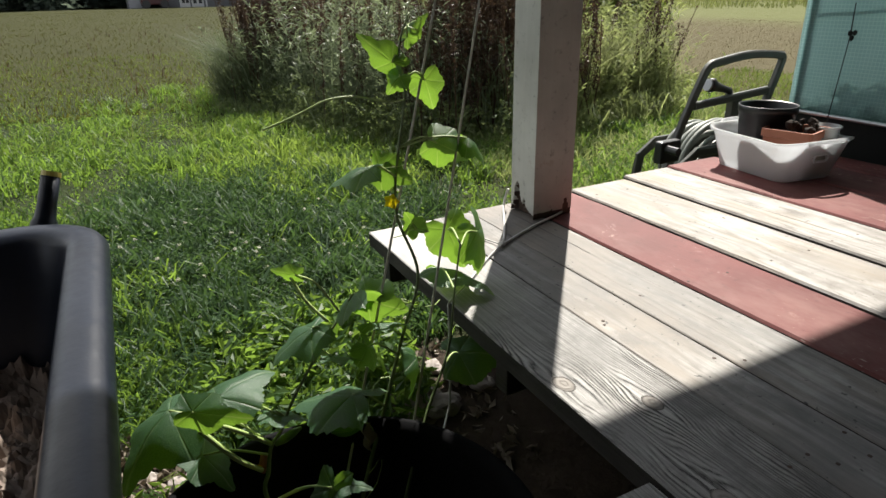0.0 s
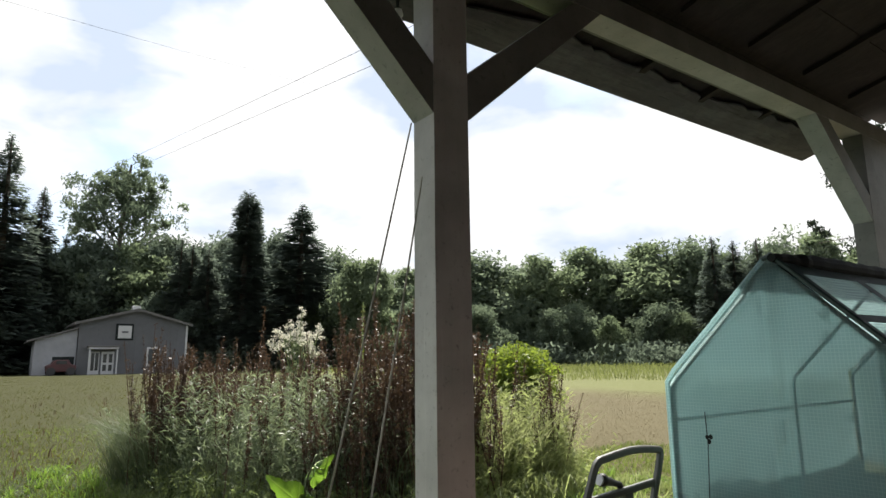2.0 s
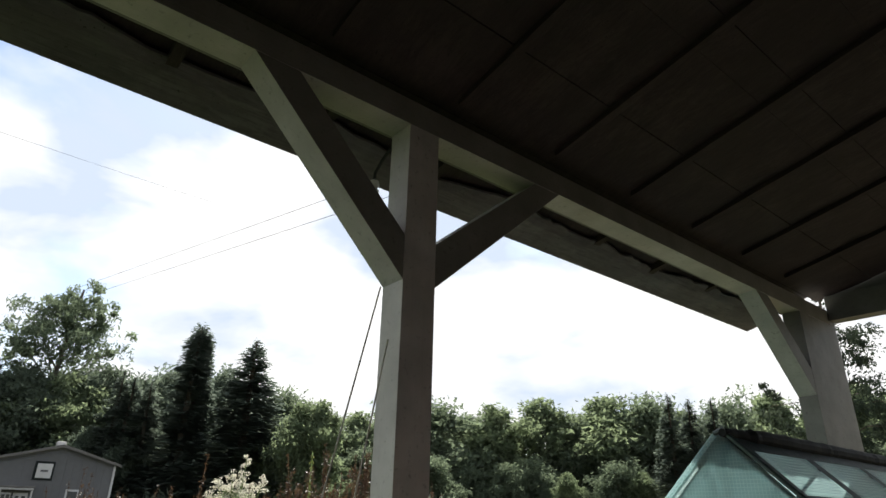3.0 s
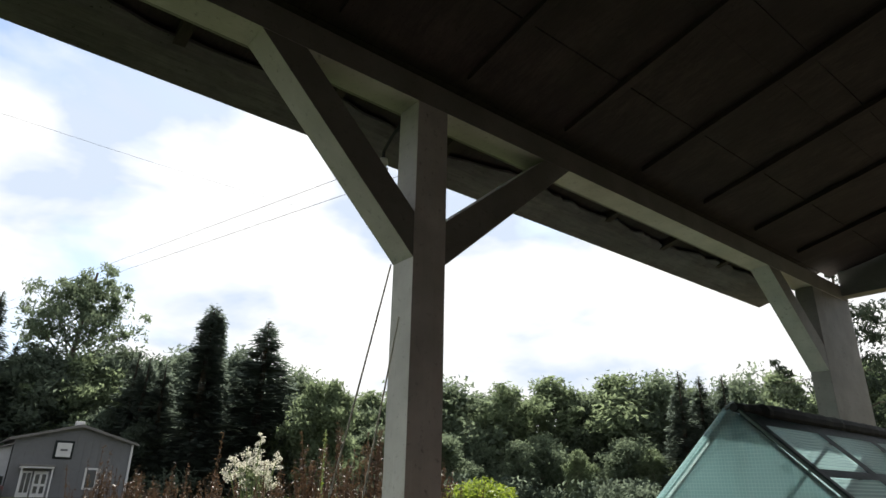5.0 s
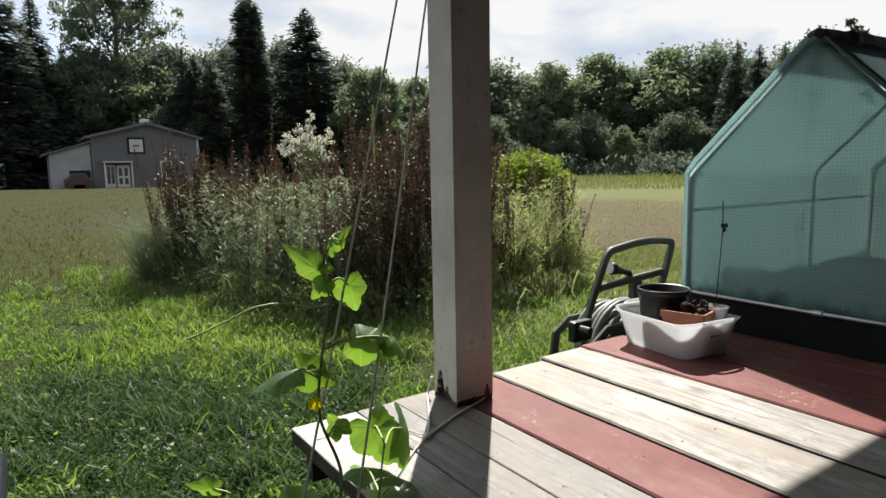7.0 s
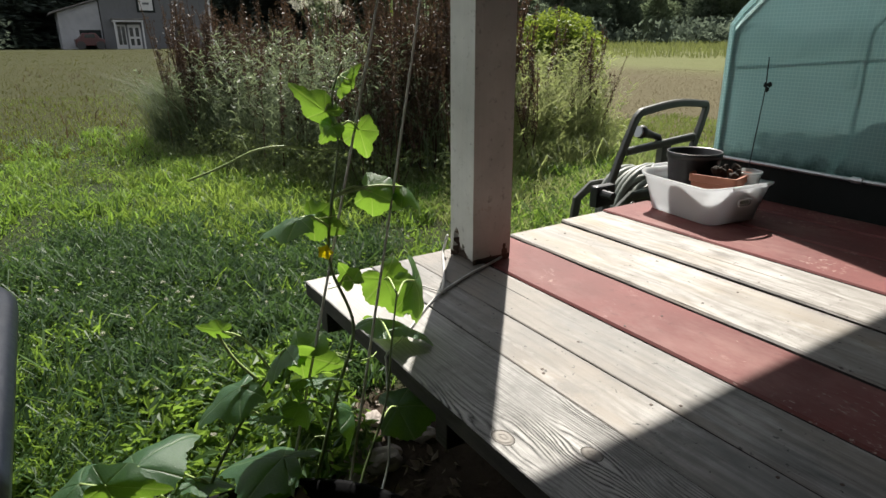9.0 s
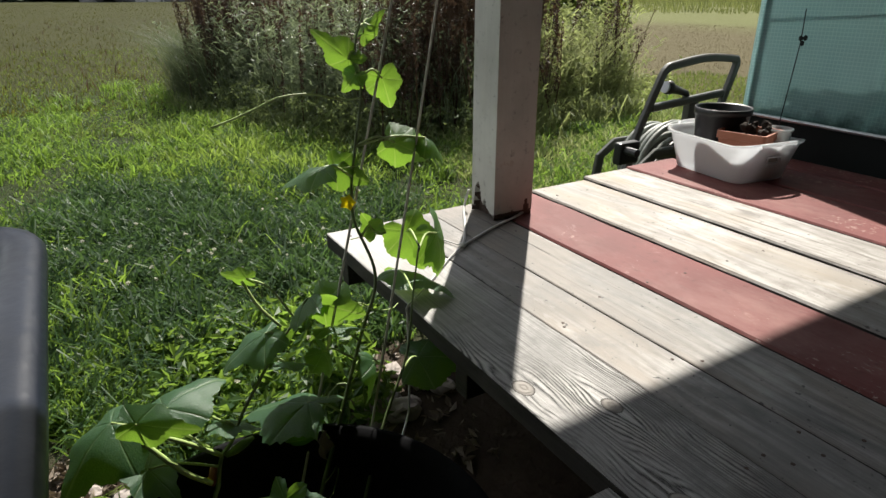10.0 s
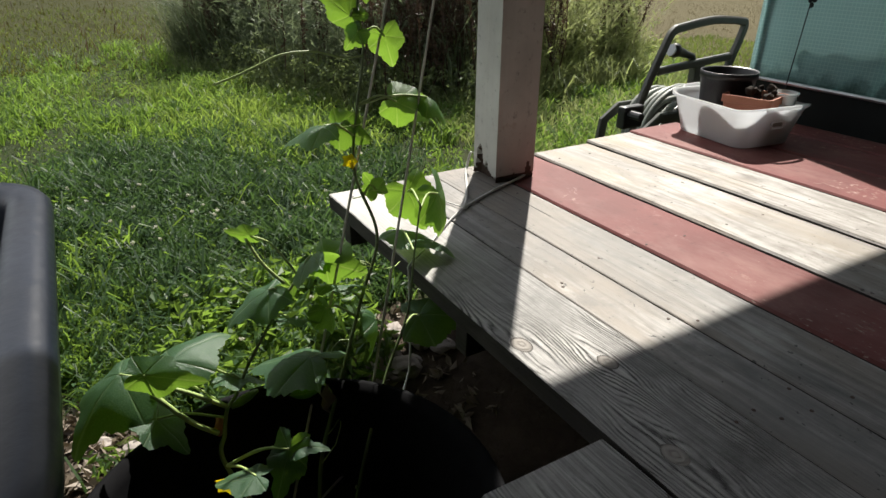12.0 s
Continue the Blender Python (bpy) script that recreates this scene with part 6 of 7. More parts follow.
# ---- hose reel cart beyond the deck's end ----
def build_reel():
    bx, by = -0.42, 1.66
    z0 = lay(bx, by)
    ob = empty("hose_reel_cart", "dark plastic hose reel cart with coiled grey-green hose", "hose reel", at=(bx, by, z0))

    def piece(name, bm, material, label="", parent=None, smooth=False):
        bmesh.ops.transform(bm, matrix=Matrix.Translation((-bx, -by, -z0)), verts=bm.verts)
        return part(name, bm, material, parent or ob, label, smooth)

    def bar(pts, w, d):
        """A flat bar with rounded edges along points in the plane of the handle."""
        bm = bmesh.new()
        rows = []
        p = [Vector(q) for q in pts]
        for i, q in enumerate(p):
            t = (p[min(i + 1, len(p) - 1)] - p[max(i - 1, 0)]).normalized()
            s = t.cross(Vector((1, 0, 0))).normalized()
            prof = [(-w, -d * 0.6), (-w * 0.6, -d), (w * 0.6, -d), (w, -d * 0.6), (w, d * 0.6), (w * 0.6, d), (-w * 0.6, d), (-w, d * 0.6)]
            rows.append([bm.verts.new(q + s * a + Vector((b, 0, 0))) for a, b in prof])
        for a, b in zip(rows, rows[1:]):
            for k in range(8):
                bm.faces.new((a[k], b[k], b[(k + 1) % 8], a[(k + 1) % 8]))
        bm.faces.new(rows[0])
        bm.faces.new(rows[-1][::-1])
        bmesh.ops.recalc_face_normals(bm, faces=bm.faces)
        return bm

    piece("handle", bar(curve_points([(-0.34, 1.455, -0.12), (-0.34, 1.505, 0.04), (-0.345, 1.60, 0.235), (-0.35, 1.642, 0.288), (-0.35, 1.70, 0.303), (-0.35, 1.88, 0.322), (-0.35, 2.05, 0.312), (-0.35, 2.092, 0.297), (-0.345, 2.07, 0.235), (-0.34, 2.0, 0.075), (-0.34, 1.94, -0.12)], 4), 0.0165, 0.014), REEL_PLASTIC)
    piece("crossbar", bar([(-0.345, 1.575, 0.135), (-0.345, 2.02, 0.165)], 0.016, 0.012), REEL_PLASTIC)
    piece("nozzle_holder", boxed((-0.37, 1.80, 0.055), (-0.335, 1.86, 0.145), 0.006), REEL_PLASTIC)
    nz = tube(bmesh.new(), [(-0.36, 1.665, 0.212), (-0.36, 1.685, 0.21), (-0.36, 1.70, 0.205), (-0.36, 1.755, 0.19), (-0.36, 1.79, 0.18), (-0.36, 1.82, 0.13), (-0.36, 1.83, 0.09)], [0.027, 0.03, 0.022, 0.015, 0.016, 0.014, 0.012], 12)
    piece("spray_nozzle", nz, BLACK_PLASTIC, "black spray nozzle", smooth=True)
    piece("nozzle_tip", tube(bmesh.new(), [(-0.36, 1.655, 0.2145), (-0.36, 1.664, 0.2125)], 0.024, 12), STEEL)
    # side frames and drum
    for x in (-0.30, -0.54):
        piece("side_frame", bar([(x, 1.46, -0.36), (x, 1.50, -0.10), (x, 1.58, -0.05), (x, 1.88, -0.05), (x, 1.95, -0.10), (x, 2.0, -0.36)], 0.022, 0.012), REEL_PLASTIC)
    piece("axle", tube(bmesh.new(), [(-0.56, 1.76, -0.16), (-0.28, 1.76, -0.16)], 0.035, 14), REEL_PLASTIC)
    for x in (-0.325, -0.515):
        disc = tube(bmesh.new(), [(x - 0.006, 1.76, -0.16), (x + 0.006, 1.76, -0.16)], 0.15, 30)
        piece("drum_flange", disc, REEL_PLASTIC)
    hose = []
    for k in range(9 * 28):
        a = k / 28 * math.tau
        lay_x = -0.50 + 0.16 * abs(((k / 28 / 4.2) % 2) - 1)
        r = 0.13 + 0.075 * (k / 252) + 0.006 * math.sin(a * 1.7)
        hose.append((lay_x, 1.76 + r * math.cos(a) * 1.1, -0.145 + r * math.sin(a)))
    piece("hose", rod(hose, 0.0125, 7), HOSE_RUBBER, "coiled grey-green garden hose", smooth=True)
    piece("crank_box", boxed((-0.30, 1.33, -0.06), (-0.26, 1.44, 0.03), 0.01), BLACK_PLASTIC)
    piece("crank_handle", tube(bmesh.new(), [(-0.26, 1.36, 0.0), (-0.20, 1.36, 0.0)], 0.016, 10), BLACK_PLASTIC)
    for x in (-0.27, -0.57):
        wheel = piece("wheel", tube(bmesh.new(), [(x - 0.02, 1.93, -0.30), (x + 0.02, 1.93, -0.30)], 0.095, 24), BLACK_PLASTIC)
        piece("hub", tube(bmesh.new(), [(x - 0.023, 1.93, -0.30), (x + 0.023, 1.93, -0.30)], 0.035, 14), REEL_PLASTIC, "", wheel)
    piece("foot_bar", tube(bmesh.new(), [(-0.57, 1.46, -0.375), (-0.27, 1.46, -0.375)], 0.022, 8), REEL_PLASTIC)


build_reel()


# ---- white tub with pots ----
def build_tub():
    ob = empty("white_tub", "white plastic dish tub with rounded corners and grips", "tub", at=(0.145, 1.435, 0.003))
    ob.rotation_euler = (0, 0, radians(-8))

    def wavy(loop, dip):
        """The rim dips on the long sides and rises into grips at the ends."""
        return [(x, y, z + dip * (abs(x) / 0.18) ** 3 - dip * 0.4) for x, y, z in loop]

    W, D, Hh = 0.182, 0.142, 0.125
    outer = [rounded_loop(W * 0.80, D * 0.78, 0.04, 0.0), rounded_loop(W * 0.83, D * 0.81, 0.045, 0.006)]
    outer += [rounded_loop(W * (0.83 + 0.15 * k / 5), D * (0.81 + 0.16 * k / 5), 0.05, 0.006 + (Hh - 0.012) * k / 5) for k in range(1, 6)]
    rim = [wavy(rounded_loop(W + 0.006, D + 0.006, 0.055, Hh - 0.004), 0.013), wavy(rounded_loop(W + 0.008, D + 0.008, 0.056, Hh + 0.003), 0.013), wavy(rounded_loop(W - 0.004, D - 0.004, 0.05, Hh + 0.004), 0.013)]
    inner = [rounded_loop(W * (0.955 - 0.15 * k / 5), D * (0.945 - 0.16 * k / 5), 0.047, Hh - 0.01 - (Hh - 0.016) * k / 5) for k in range(6)]
    part("tub_body", loft([*outer, *rim, *inner]), TUB_PLASTIC, ob, smooth=True)
    for s in (-1, 1):
        pts = curve_points([(s * (W + 0.004), -0.07, Hh + 0.004), (s * (W + 0.020), -0.05, Hh + 0.012), (s * (W + 0.026), 0, Hh + 0.014), (s * (W + 0.020), 0.05, Hh + 0.012), (s * (W + 0.004), 0.07, Hh + 0.004)], 4)
        part("grip", rod(pts, 0.007, 8), TUB_PLASTIC, ob, smooth=True)
        # solid grey plug under each grip; the hand slot's shade is in its colour
        lean = Matrix.Translation((s * W * 0.935, 0, 0.078)) @ Matrix.Rotation(s * radians(-13), 4, "Y")
        slot = loft([[(x * 0.2, y, z) for y, z, x in rounded_loop(0.022, 0.006, 0.005, d)] for d in (-0.012 * s, 0.030 * s)])
        bmesh.ops.contextual_create(slot, geom=list(slot.edges)[:28])
        bmesh.ops.transform(slot, matrix=lean, verts=slot.verts)
        part("hand_slot", slot, HOSE_RUBBER, ob, "grey plug with the hand slot's shade as colour")
        rim_pts = [(s * (W * 0.95 + 0.006), y, 0.078 + z) for y, z, _ in rounded_loop(0.028, 0.012, 0.010, 0)]
        part("slot_rim", rod(rim_pts + rim_pts[:1], 0.0035, 6), TUB_PLASTIC, ob, smooth=True)


build_tub()
pot = nursery_pot("nursery_pot", (0.085, 1.445, 0.011), 0.095, 0.205, BLACK_PLASTIC, "black nursery pot standing in the white tub")


def build_tray():
    ob = empty("terracotta_tray", "small square terracotta-coloured planter in the tub", "planter", at=(0.212, 1.425, 0.0115))
    ob.rotation_euler = (0, 0, radians(14))
    w = 0.080
    loops = [rounded_loop(w * 0.75, w * 0.75, 0.008, 0.0), rounded_loop(w * 0.93, w * 0.93, 0.01, 0.122), rounded_loop(w, w, 0.012, 0.124), rounded_loop(w, w, 0.012, 0.148), rounded_loop(w * 0.93, w * 0.93, 0.01, 0.148), rounded_loop(w * 0.85, w * 0.85, 0.008, 0.06)]
    part("planter_body", loft(loops), TERRACOTTA, ob)
    part("soil", boxed((-w * 0.86, -w * 0.86, 0.09), (w * 0.86, w * 0.86, 0.122), 0.006), POT_SOIL, ob)
    rng = random.Random(5)
    bm = bmesh.new()
    for _ in range(9):
        bmesh.ops.create_icosphere(bm, subdivisions=2, radius=rng.uniform(0.008, 0.02), matrix=Matrix.Translation((rng.uniform(-0.02, 0.055), rng.uniform(-0.02, 0.05), rng.uniform(0.125, 0.165))))
    for v in bm.verts:
        v.co += Vector((noise.noise(v.co * 90), noise.noise(v.co * 80 + Vector((3, 0, 0))), noise.noise(v.co * 85 + Vector((0, 5, 0))))) * 0.007
    part("dry_root_ball", bm, POT_SOIL, ob, "withered brown root clump")


build_tray()


def build_cup():
    ob = empty("clear_cup", "clear plastic cup with pale rim in the tub", "cup", at=(0.262, 1.50, 0.0115))
    bm = lathe(bmesh.new(), [(0.0, 0.0), (0.03, 0.0), (0.043, 0.148), (0.048, 0.15), (0.048, 0.156), (0.0425, 0.156), (0.029, 0.004), (0.0, 0.004)], 28)
    part("cup_body", bm, CUP_PLASTIC, ob, smooth=True)


build_cup()


# ---- cucumber vine on strings, in a big black pot ----
def build_planter():
    c = (0.85, -0.38)
    z0 = lay(*c) - 0.01
    ob = empty("black_planter", "large round black plastic planter pot by the deck", "planter", at=(*c, z0))
    h = -0.12 - z0
    bm = lathe(bmesh.new(), [(0.0, 0.0), (0.24, 0.0), (0.245, 0.005), (0.28, h - 0.03), (0.29, h - 0.028), (0.304, h - 0.006), (0.301, h), (0.292, h), (0.278, h - 0.02), (0.243, 0.03), (0.0, 0.03)], 56)
    part("pot", bm, PLANTER_BLACK, ob, smooth=True)
    bm = bmesh.new()
    rng = random.Random(8)
    rings = []
    for i in range(7):
        r = 0.25 * i / 6
        rings.append([bm.verts.new((r * math.cos(k * math.tau / 28), r * math.sin(k * math.tau / 28), h - 0.215 + rng.uniform(-0.008, 0.008))) for k in range(28)])
    for a, b in zip(rings, rings[1:]):
        for k in range(28):
            bm.faces.new((a[k], a[(k + 1) % 28], b[(k + 1) % 28], b[k]))
    bmesh.ops.remove_doubles(bm, verts=bm.verts, dist=0.0005)
    part("soil", bm, POT_SOIL, ob, "dark potting soil")


build_planter()

RIGHT, UP, AHEAD = Vector((0.54, 0.8415, 0)), Vector((0, 0, 1)), Vector((-0.8415, 0.54, 0))


def cucumber_leaf(seed, curl, lobes=1.0):
    """A broad angular leaf: petiole at the origin, tip along x, upper face up; one unit long."""
    rng = random.Random(seed)
    spokes = 60
    main = [0, 66, -66, 126, -126]
    outline = []
    corners = ((0, 1.34), (26, 0.80), (60, 0.84), (92, 0.64), (126, 0.70), (156, 0.46), (180, 0.12))
    for k in range(spokes):
        a = -180 + 360 * k / spokes
        d = abs(a)
        for (a0, r0), (a1, r1) in zip(corners, corners[1:]):
            if a0 <= d <= a1:
                best = r0 + (r1 - r0) * (d - a0) / (a1 - a0)
                break
        best = 0.78 + (best - 0.78) * (lobes if best > 0.3 else 1.0)
        outline.append((radians(a), best * (1 + 0.022 * (1 if k % 2 else -1)) * rng.uniform(0.97, 1.03)))
    bm = bmesh.new()
    layer = bm.verts.layers.float.new("vein")
    steps = 7
    centre = bm.verts.new((0, 0, 0))
    centre[layer] = 1.0
    rings = []
    ph = rng.uniform(0, 6)
    for i in range(1, steps + 1):
        q = i / steps
        ring = []
        for a, r in outline:
            x, y = r * q * math.cos(a), r * q * math.sin(a)
            on = min(abs((math.degrees(a) - m + 180) % 360 - 180) for m in main)
            z = -curl * (x * x + y * y) + 0.03 * math.cos(a * 5 + ph) * q * q + 0.03 * math.sin(x * 9 + ph) * q - (0.10 + 0.55 * curl) * abs(y) ** 1.3
            z -= 0.02 * max(0, 1 - on / 8) * (1 - q * 0.6)
            v = bm.verts.new((x, y, z))
            v[layer] = 1.0 if on < 3.1 else 0.0
            ring.append(v)
        rings.append(ring)
    for k in range(spokes):
        bm.faces.new((centre, rings[0][k], rings[0][(k + 1) % spokes]))
    for a, b in zip(rings, rings[1:]):
        for k in range(spokes):
            bm.faces.new((a[k], b[k], b[(k + 1) % spokes], a[(k + 1) % spokes]))
    return bm


LEAF_MESHES = []
for seed, curl, lobes in ((1, 0.10, 1.0), (2, 0.28, 1.1), (3, 0.50, 0.9), (4, -0.18, 1.15)):
    me = mesh_of("leaf", cucumber_leaf(seed, curl, lobes), BIG_LEAF)
    me.polygons.foreach_set("use_smooth", [True] * len(me.polygons))
    LEAF_MESHES.append(me)
bm = cucumber_leaf(5, 0.12, 1.1)
for v in bm.verts:
    v.co.y *= 0.66
LEAF_MESHES.append(mesh_of("leaf", bm, BIG_LEAF))
LEAF_MESHES[-1].polygons.foreach_set("use_smooth", [True] * len(LEAF_MESHES[-1].polygons))

vine = empty("cucumber_vine", "climbing cucumber vine with broad green leaves on strings", "vine", at=(0.62, -0.27, -0.22))
VINE_AT = Vector((0.62, -0.27, -0.22))
MAIN = curve_points([(0.68, -0.30, -0.335), (0.655, -0.275, -0.225), (0.60, -0.21, -0.12), (0.545, -0.14, 0.0), (0.505, -0.085, 0.10), (0.468, -0.108, 0.215), (0.435, -0.085, 0.315), (0.40, -0.05, 0.42), (0.372, -0.045, 0.50), (0.355, -0.015, 0.56)], 8)
SIDE = curve_points([(0.72, -0.37, -0.335), (0.66, -0.436, -0.170), (0.62, -0.425, -0.140), (0.602, -0.412, -0.106), (0.590, -0.391, -0.09), (0.57, -0.36, -0.05), (0.545, -0.29, 0.03), (0.535, -0.25, 0.07)], 8)
THIRD = curve_points([(0.75, -0.27, -0.335), (0.68, -0.20, -0.225), (0.62, -0.13, -0.13), (0.575, -0.06, -0.04), (0.53, -0.02, 0.06), (0.50, 0.01, 0.14)], 8)


def vine_rod(points, radius, name="stem", material=STEM_DARK, label="", seg=7):
    return part(name, rod([Vector(p) - VINE_AT for p in points], radius, seg), material, vine, label, True)


vine_rod(MAIN, [0.0042 - 0.0024 * i / len(MAIN) for i in range(len(MAIN))])
vine_rod(SIDE, [0.0042 - 0.002 * i / len(SIDE) for i in range(len(SIDE))])
vine_rod(THIRD, [0.0036 - 0.002 * i / len(THIRD) for i in range(len(THIRD))])

STEMS = [Vector(p) for p in (*MAIN, *SIDE, *THIRD)]


def leaves_at(*leaves):
    """Sets leaves: centre, length, tip and upper face as (right, up, ahead), and mesh."""
    for centre, size, tip, face, which in leaves:
        c = Vector(centre)
        t = (RIGHT * tip[0] + UP * tip[1] + AHEAD * tip[2]).normalized()
        f = RIGHT * face[0] + UP * face[1] + AHEAD * face[2]
        f = (f - t * f.dot(t)).normalized()
        s = f.cross(t)
        root = c - t * size * 0.30
        m = Matrix.Translation(root - VINE_AT) @ Matrix((t, s, f)).transposed().to_4x4() @ Matrix.Scale(size * 0.74, 4)
        ob = part("leaf", LEAF_MESHES[which], None, vine)
        ob.matrix_basis = m
        below = [p for p in STEMS if p.z < root.z + 0.01] or STEMS
        start = min(below, key=lambda p: (p - root).length)
        mid = start.lerp(root, 0.55) + Vector((0, 0, 0.015)) - f * 0.006
        vine_rod(curve_points([start, mid, root], 5), [0.0022] * 5 + [0.002] * 5 + [0.0017], "leaf_stalk", STEM)


# young leaves at the top
leaves_at(
    ((0.358, -0.01, 0.53), 0.056, (0.6, 0.7, 0), (-0.3, 0.4, -1), 4),
    ((0.37, -0.08, 0.492), 0.082, (-0.75, 0.6, 0), (-0.1, 0.35, -1), 4),
    ((0.389, -0.064, 0.44), 0.044, (-0.6, -0.7, 0), (0, 0.3, -1), 0),
    ((0.395, 0.001, 0.422), 0.064, (0.25, -1, 0.1), (0.1, 0.35, -1), 1),
    ((0.428, 0.085, 0.318), 0.062, (0.9, -0.45, 0), (0.5, 0.8, -0.2), 2),
    ((0.436, 0.02, 0.316), 0.076, (0.9, -0.4, 0), (0, 0.35, -1), 2),
    ((0.443, -0.178, 0.302), 0.084, (-1, -0.15, -0.1), (-0.2, 1.0, -0.15), 1),
)
# leaves half way up
leaves_at(
    ((0.445, -0.106, 0.286), 0.068, (0.85, -0.35, 0), (0, 0.35, -1), 0),
    ((0.477, -0.078, 0.19), 0.044, (-0.4, 0.7, 0), (0, 0.3, -1), 3),
    ((0.491, -0.327, 0.15), 0.046, (-1, 0.12, 0), (-0.1, 0.1, -1), 4),
    ((0.418, 0.040, 0.108), 0.100, (0.45, -0.9, -0.1), (0.2, 0.4, -1), 1),
    ((0.438, 0.098, 0.098), 0.115, (0.35, -0.9, 0.15), (0.85, 0.25, -0.45), 1),
    ((0.434, 0.040, 0.052), 0.120, (0.95, -0.05, -0.1), (0.0, 1, 0.3), 1),
    ((0.514, -0.238, 0.088), 0.088, (-0.8, -0.5, 0.1), (-0.55, 0.8, 0.3), 2),
)
# leaves at the deck's height
leaves_at(
    ((0.522, -0.172, 0.064), 0.08, (0.85, -0.35, 0), (0.1, 0.25, -1), 1),
    ((0.526, -0.329, 0.046), 0.092, (-0.85, -0.3, -0.45), (-0.1, 1, -0.2), 1),
    ((0.54, -0.173, 0.036), 0.08, (0.9, -0.05, 0.3), (0.1, 1, 0.4), 0),
    ((0.622, -0.498, 0.004), 0.088, (1, -0.12, 0.0), (0.1, 0.55, -1), 4),
    ((0.56, -0.264, 0.002), 0.06, (0.9, -0.1, 0.2), (0, 1, 0.4), 0),
    ((0.565, -0.207, -0.006), 0.056, (0.6, -0.8, 0), (0.5, 0.6, -0.3), 2),
    ((0.53, -0.448, -0.012), 0.115, (0.4, 0.2, 0.75), (-0.15, 0.95, -0.25), 1),
)
# leaves over the lawn
leaves_at(
    ((0.556, -0.585, -0.034), 0.128, (-0.45, -0.25, -0.85), (-0.05, 0.9, -0.3), 2),
    ((0.575, 0.0, -0.06), 0.110, (1, 0.1, 0.1), (0.0, 0.8, -0.35), 1),
    ((0.567, -0.115, -0.066), 0.074, (0.35, -0.7, -0.4), (0.3, 0.8, 0.5), 2),
    ((0.575, -0.38, -0.07), 0.068, (0.95, -0.1, 0.1), (0, 1, 0.3), 0),
    ((0.565, -0.29, -0.062), 0.135, (-0.9, -0.05, 0.2), (0, 1, 0.05), 1),
    ((0.75, -0.335, -0.1), 0.062, (0.9, 0.15, -0.1), (-0.1, 0.95, -0.1), 4),
    ((0.605, -0.505, -0.105), 0.080, (0.8, -0.55, -0.3), (0.1, 1, 0.15), 0),
)
# leaves over the pot
leaves_at(
    ((0.76, -0.366, -0.12), 0.088, (-0.15, -0.6, -0.5), (0.1, 0.9, -0.1), 4),
    ((0.745, -0.425, -0.125), 0.066, (-0.95, -0.1, -0.1), (0, 0.95, 0.1), 0),
    ((0.598, -0.258, -0.15), 0.072, (-0.2, -1, 0), (0.75, 0.2, -0.6), 2),
)

# pale thick leaf stalks and tendrils
vine_rod(curve_points([(0.622, -0.435, -0.132), (0.622, -0.472, -0.091), (0.603, -0.516, -0.032)], 5), 0.0044, "leaf_stalk", STEM, "pale hairy stalk")
vine_rod(curve_points([(0.605, -0.412, -0.099), (0.612, -0.461, -0.048), (0.603, -0.510, -0.016)], 5), 0.0038, "leaf_stalk", STEM, "pale hairy stalk")
vine_rod(curve_points([(0.53, -0.275, 0.06), (0.51, -0.305, 0.10), (0.491, -0.322, 0.142)], 5), 0.003, "leaf_stalk", STEM)
vine_rod(curve_points([(0.404, -0.052, 0.410), (0.400, -0.090, 0.409), (0.400, -0.145, 0.423), (0.400, -0.200, 0.422), (0.400, -0.245, 0.406), (0.400, -0.282, 0.393), (0.400, -0.320, 0.382)], 6), 0.0019, "tendril", STEM, "long pale tendril")
coil = [(0.355 + 0.012 * math.cos(a) * (1 - a / 20), -0.005 + 0.016 * math.sin(a) * (1 - a / 20), 0.555 - 0.004 * a) for a in (k * 0.45 for k in range(24))]
vine_rod(coil, 0.0013, "tendril", STEM, "coiled tendril", 5)
for k in range(5):
    p = MAIN[10 + k * 9] if 10 + k * 9 < len(MAIN) else MAIN[-3]
    pts = [p + Vector((0.006 * j * math.cos(j * 0.9 + k), 0.010 * j * math.sin(j * 0.5 + k * 2), 0.008 * j - 0.0015 * j * j)) for j in range(8)]
    vine_rod(pts, 0.001, "tendril", STEM, "", 5)


def flower(at, size):
    c = Vector(at)
    bm = bmesh.new()
    for k in range(5):
        a = k * math.tau / 5
        d = (RIGHT * math.cos(a) + UP * math.sin(a)) * size - AHEAD * size * 0.35
        s = (RIGHT * -math.sin(a) + UP * math.cos(a)) * size * 0.42
        o = c - VINE_AT
        vs = [bm.verts.new(q) for q in (o, o + d * 0.55 + s, o + d, o + d * 0.55 - s)]
        bm.faces.new(vs)
    bmesh.ops.solidify(bm, geom=list(bm.faces), thickness=0.0008)
    part("flower", bm, PETAL, vine, "yellow flower")


flower((0.462, -0.113, 0.238), 0.016)
flower((0.72, -0.443, -0.150), 0.020)
flower((0.612, -0.437, -0.132), 0.008)
bm = bmesh.new()
tube(bm, [Vector(p) - VINE_AT for p in ((0.600, -0.405, -0.107), (0.595, -0.388, -0.105), (0.590, -0.372, -0.103), (0.586, -0.356, -0.100))], [0.004, 0.008, 0.0075, 0.003], 10)
part("young_cucumber", bm, FRUIT, vine, "tiny bristly green cucumber", True)

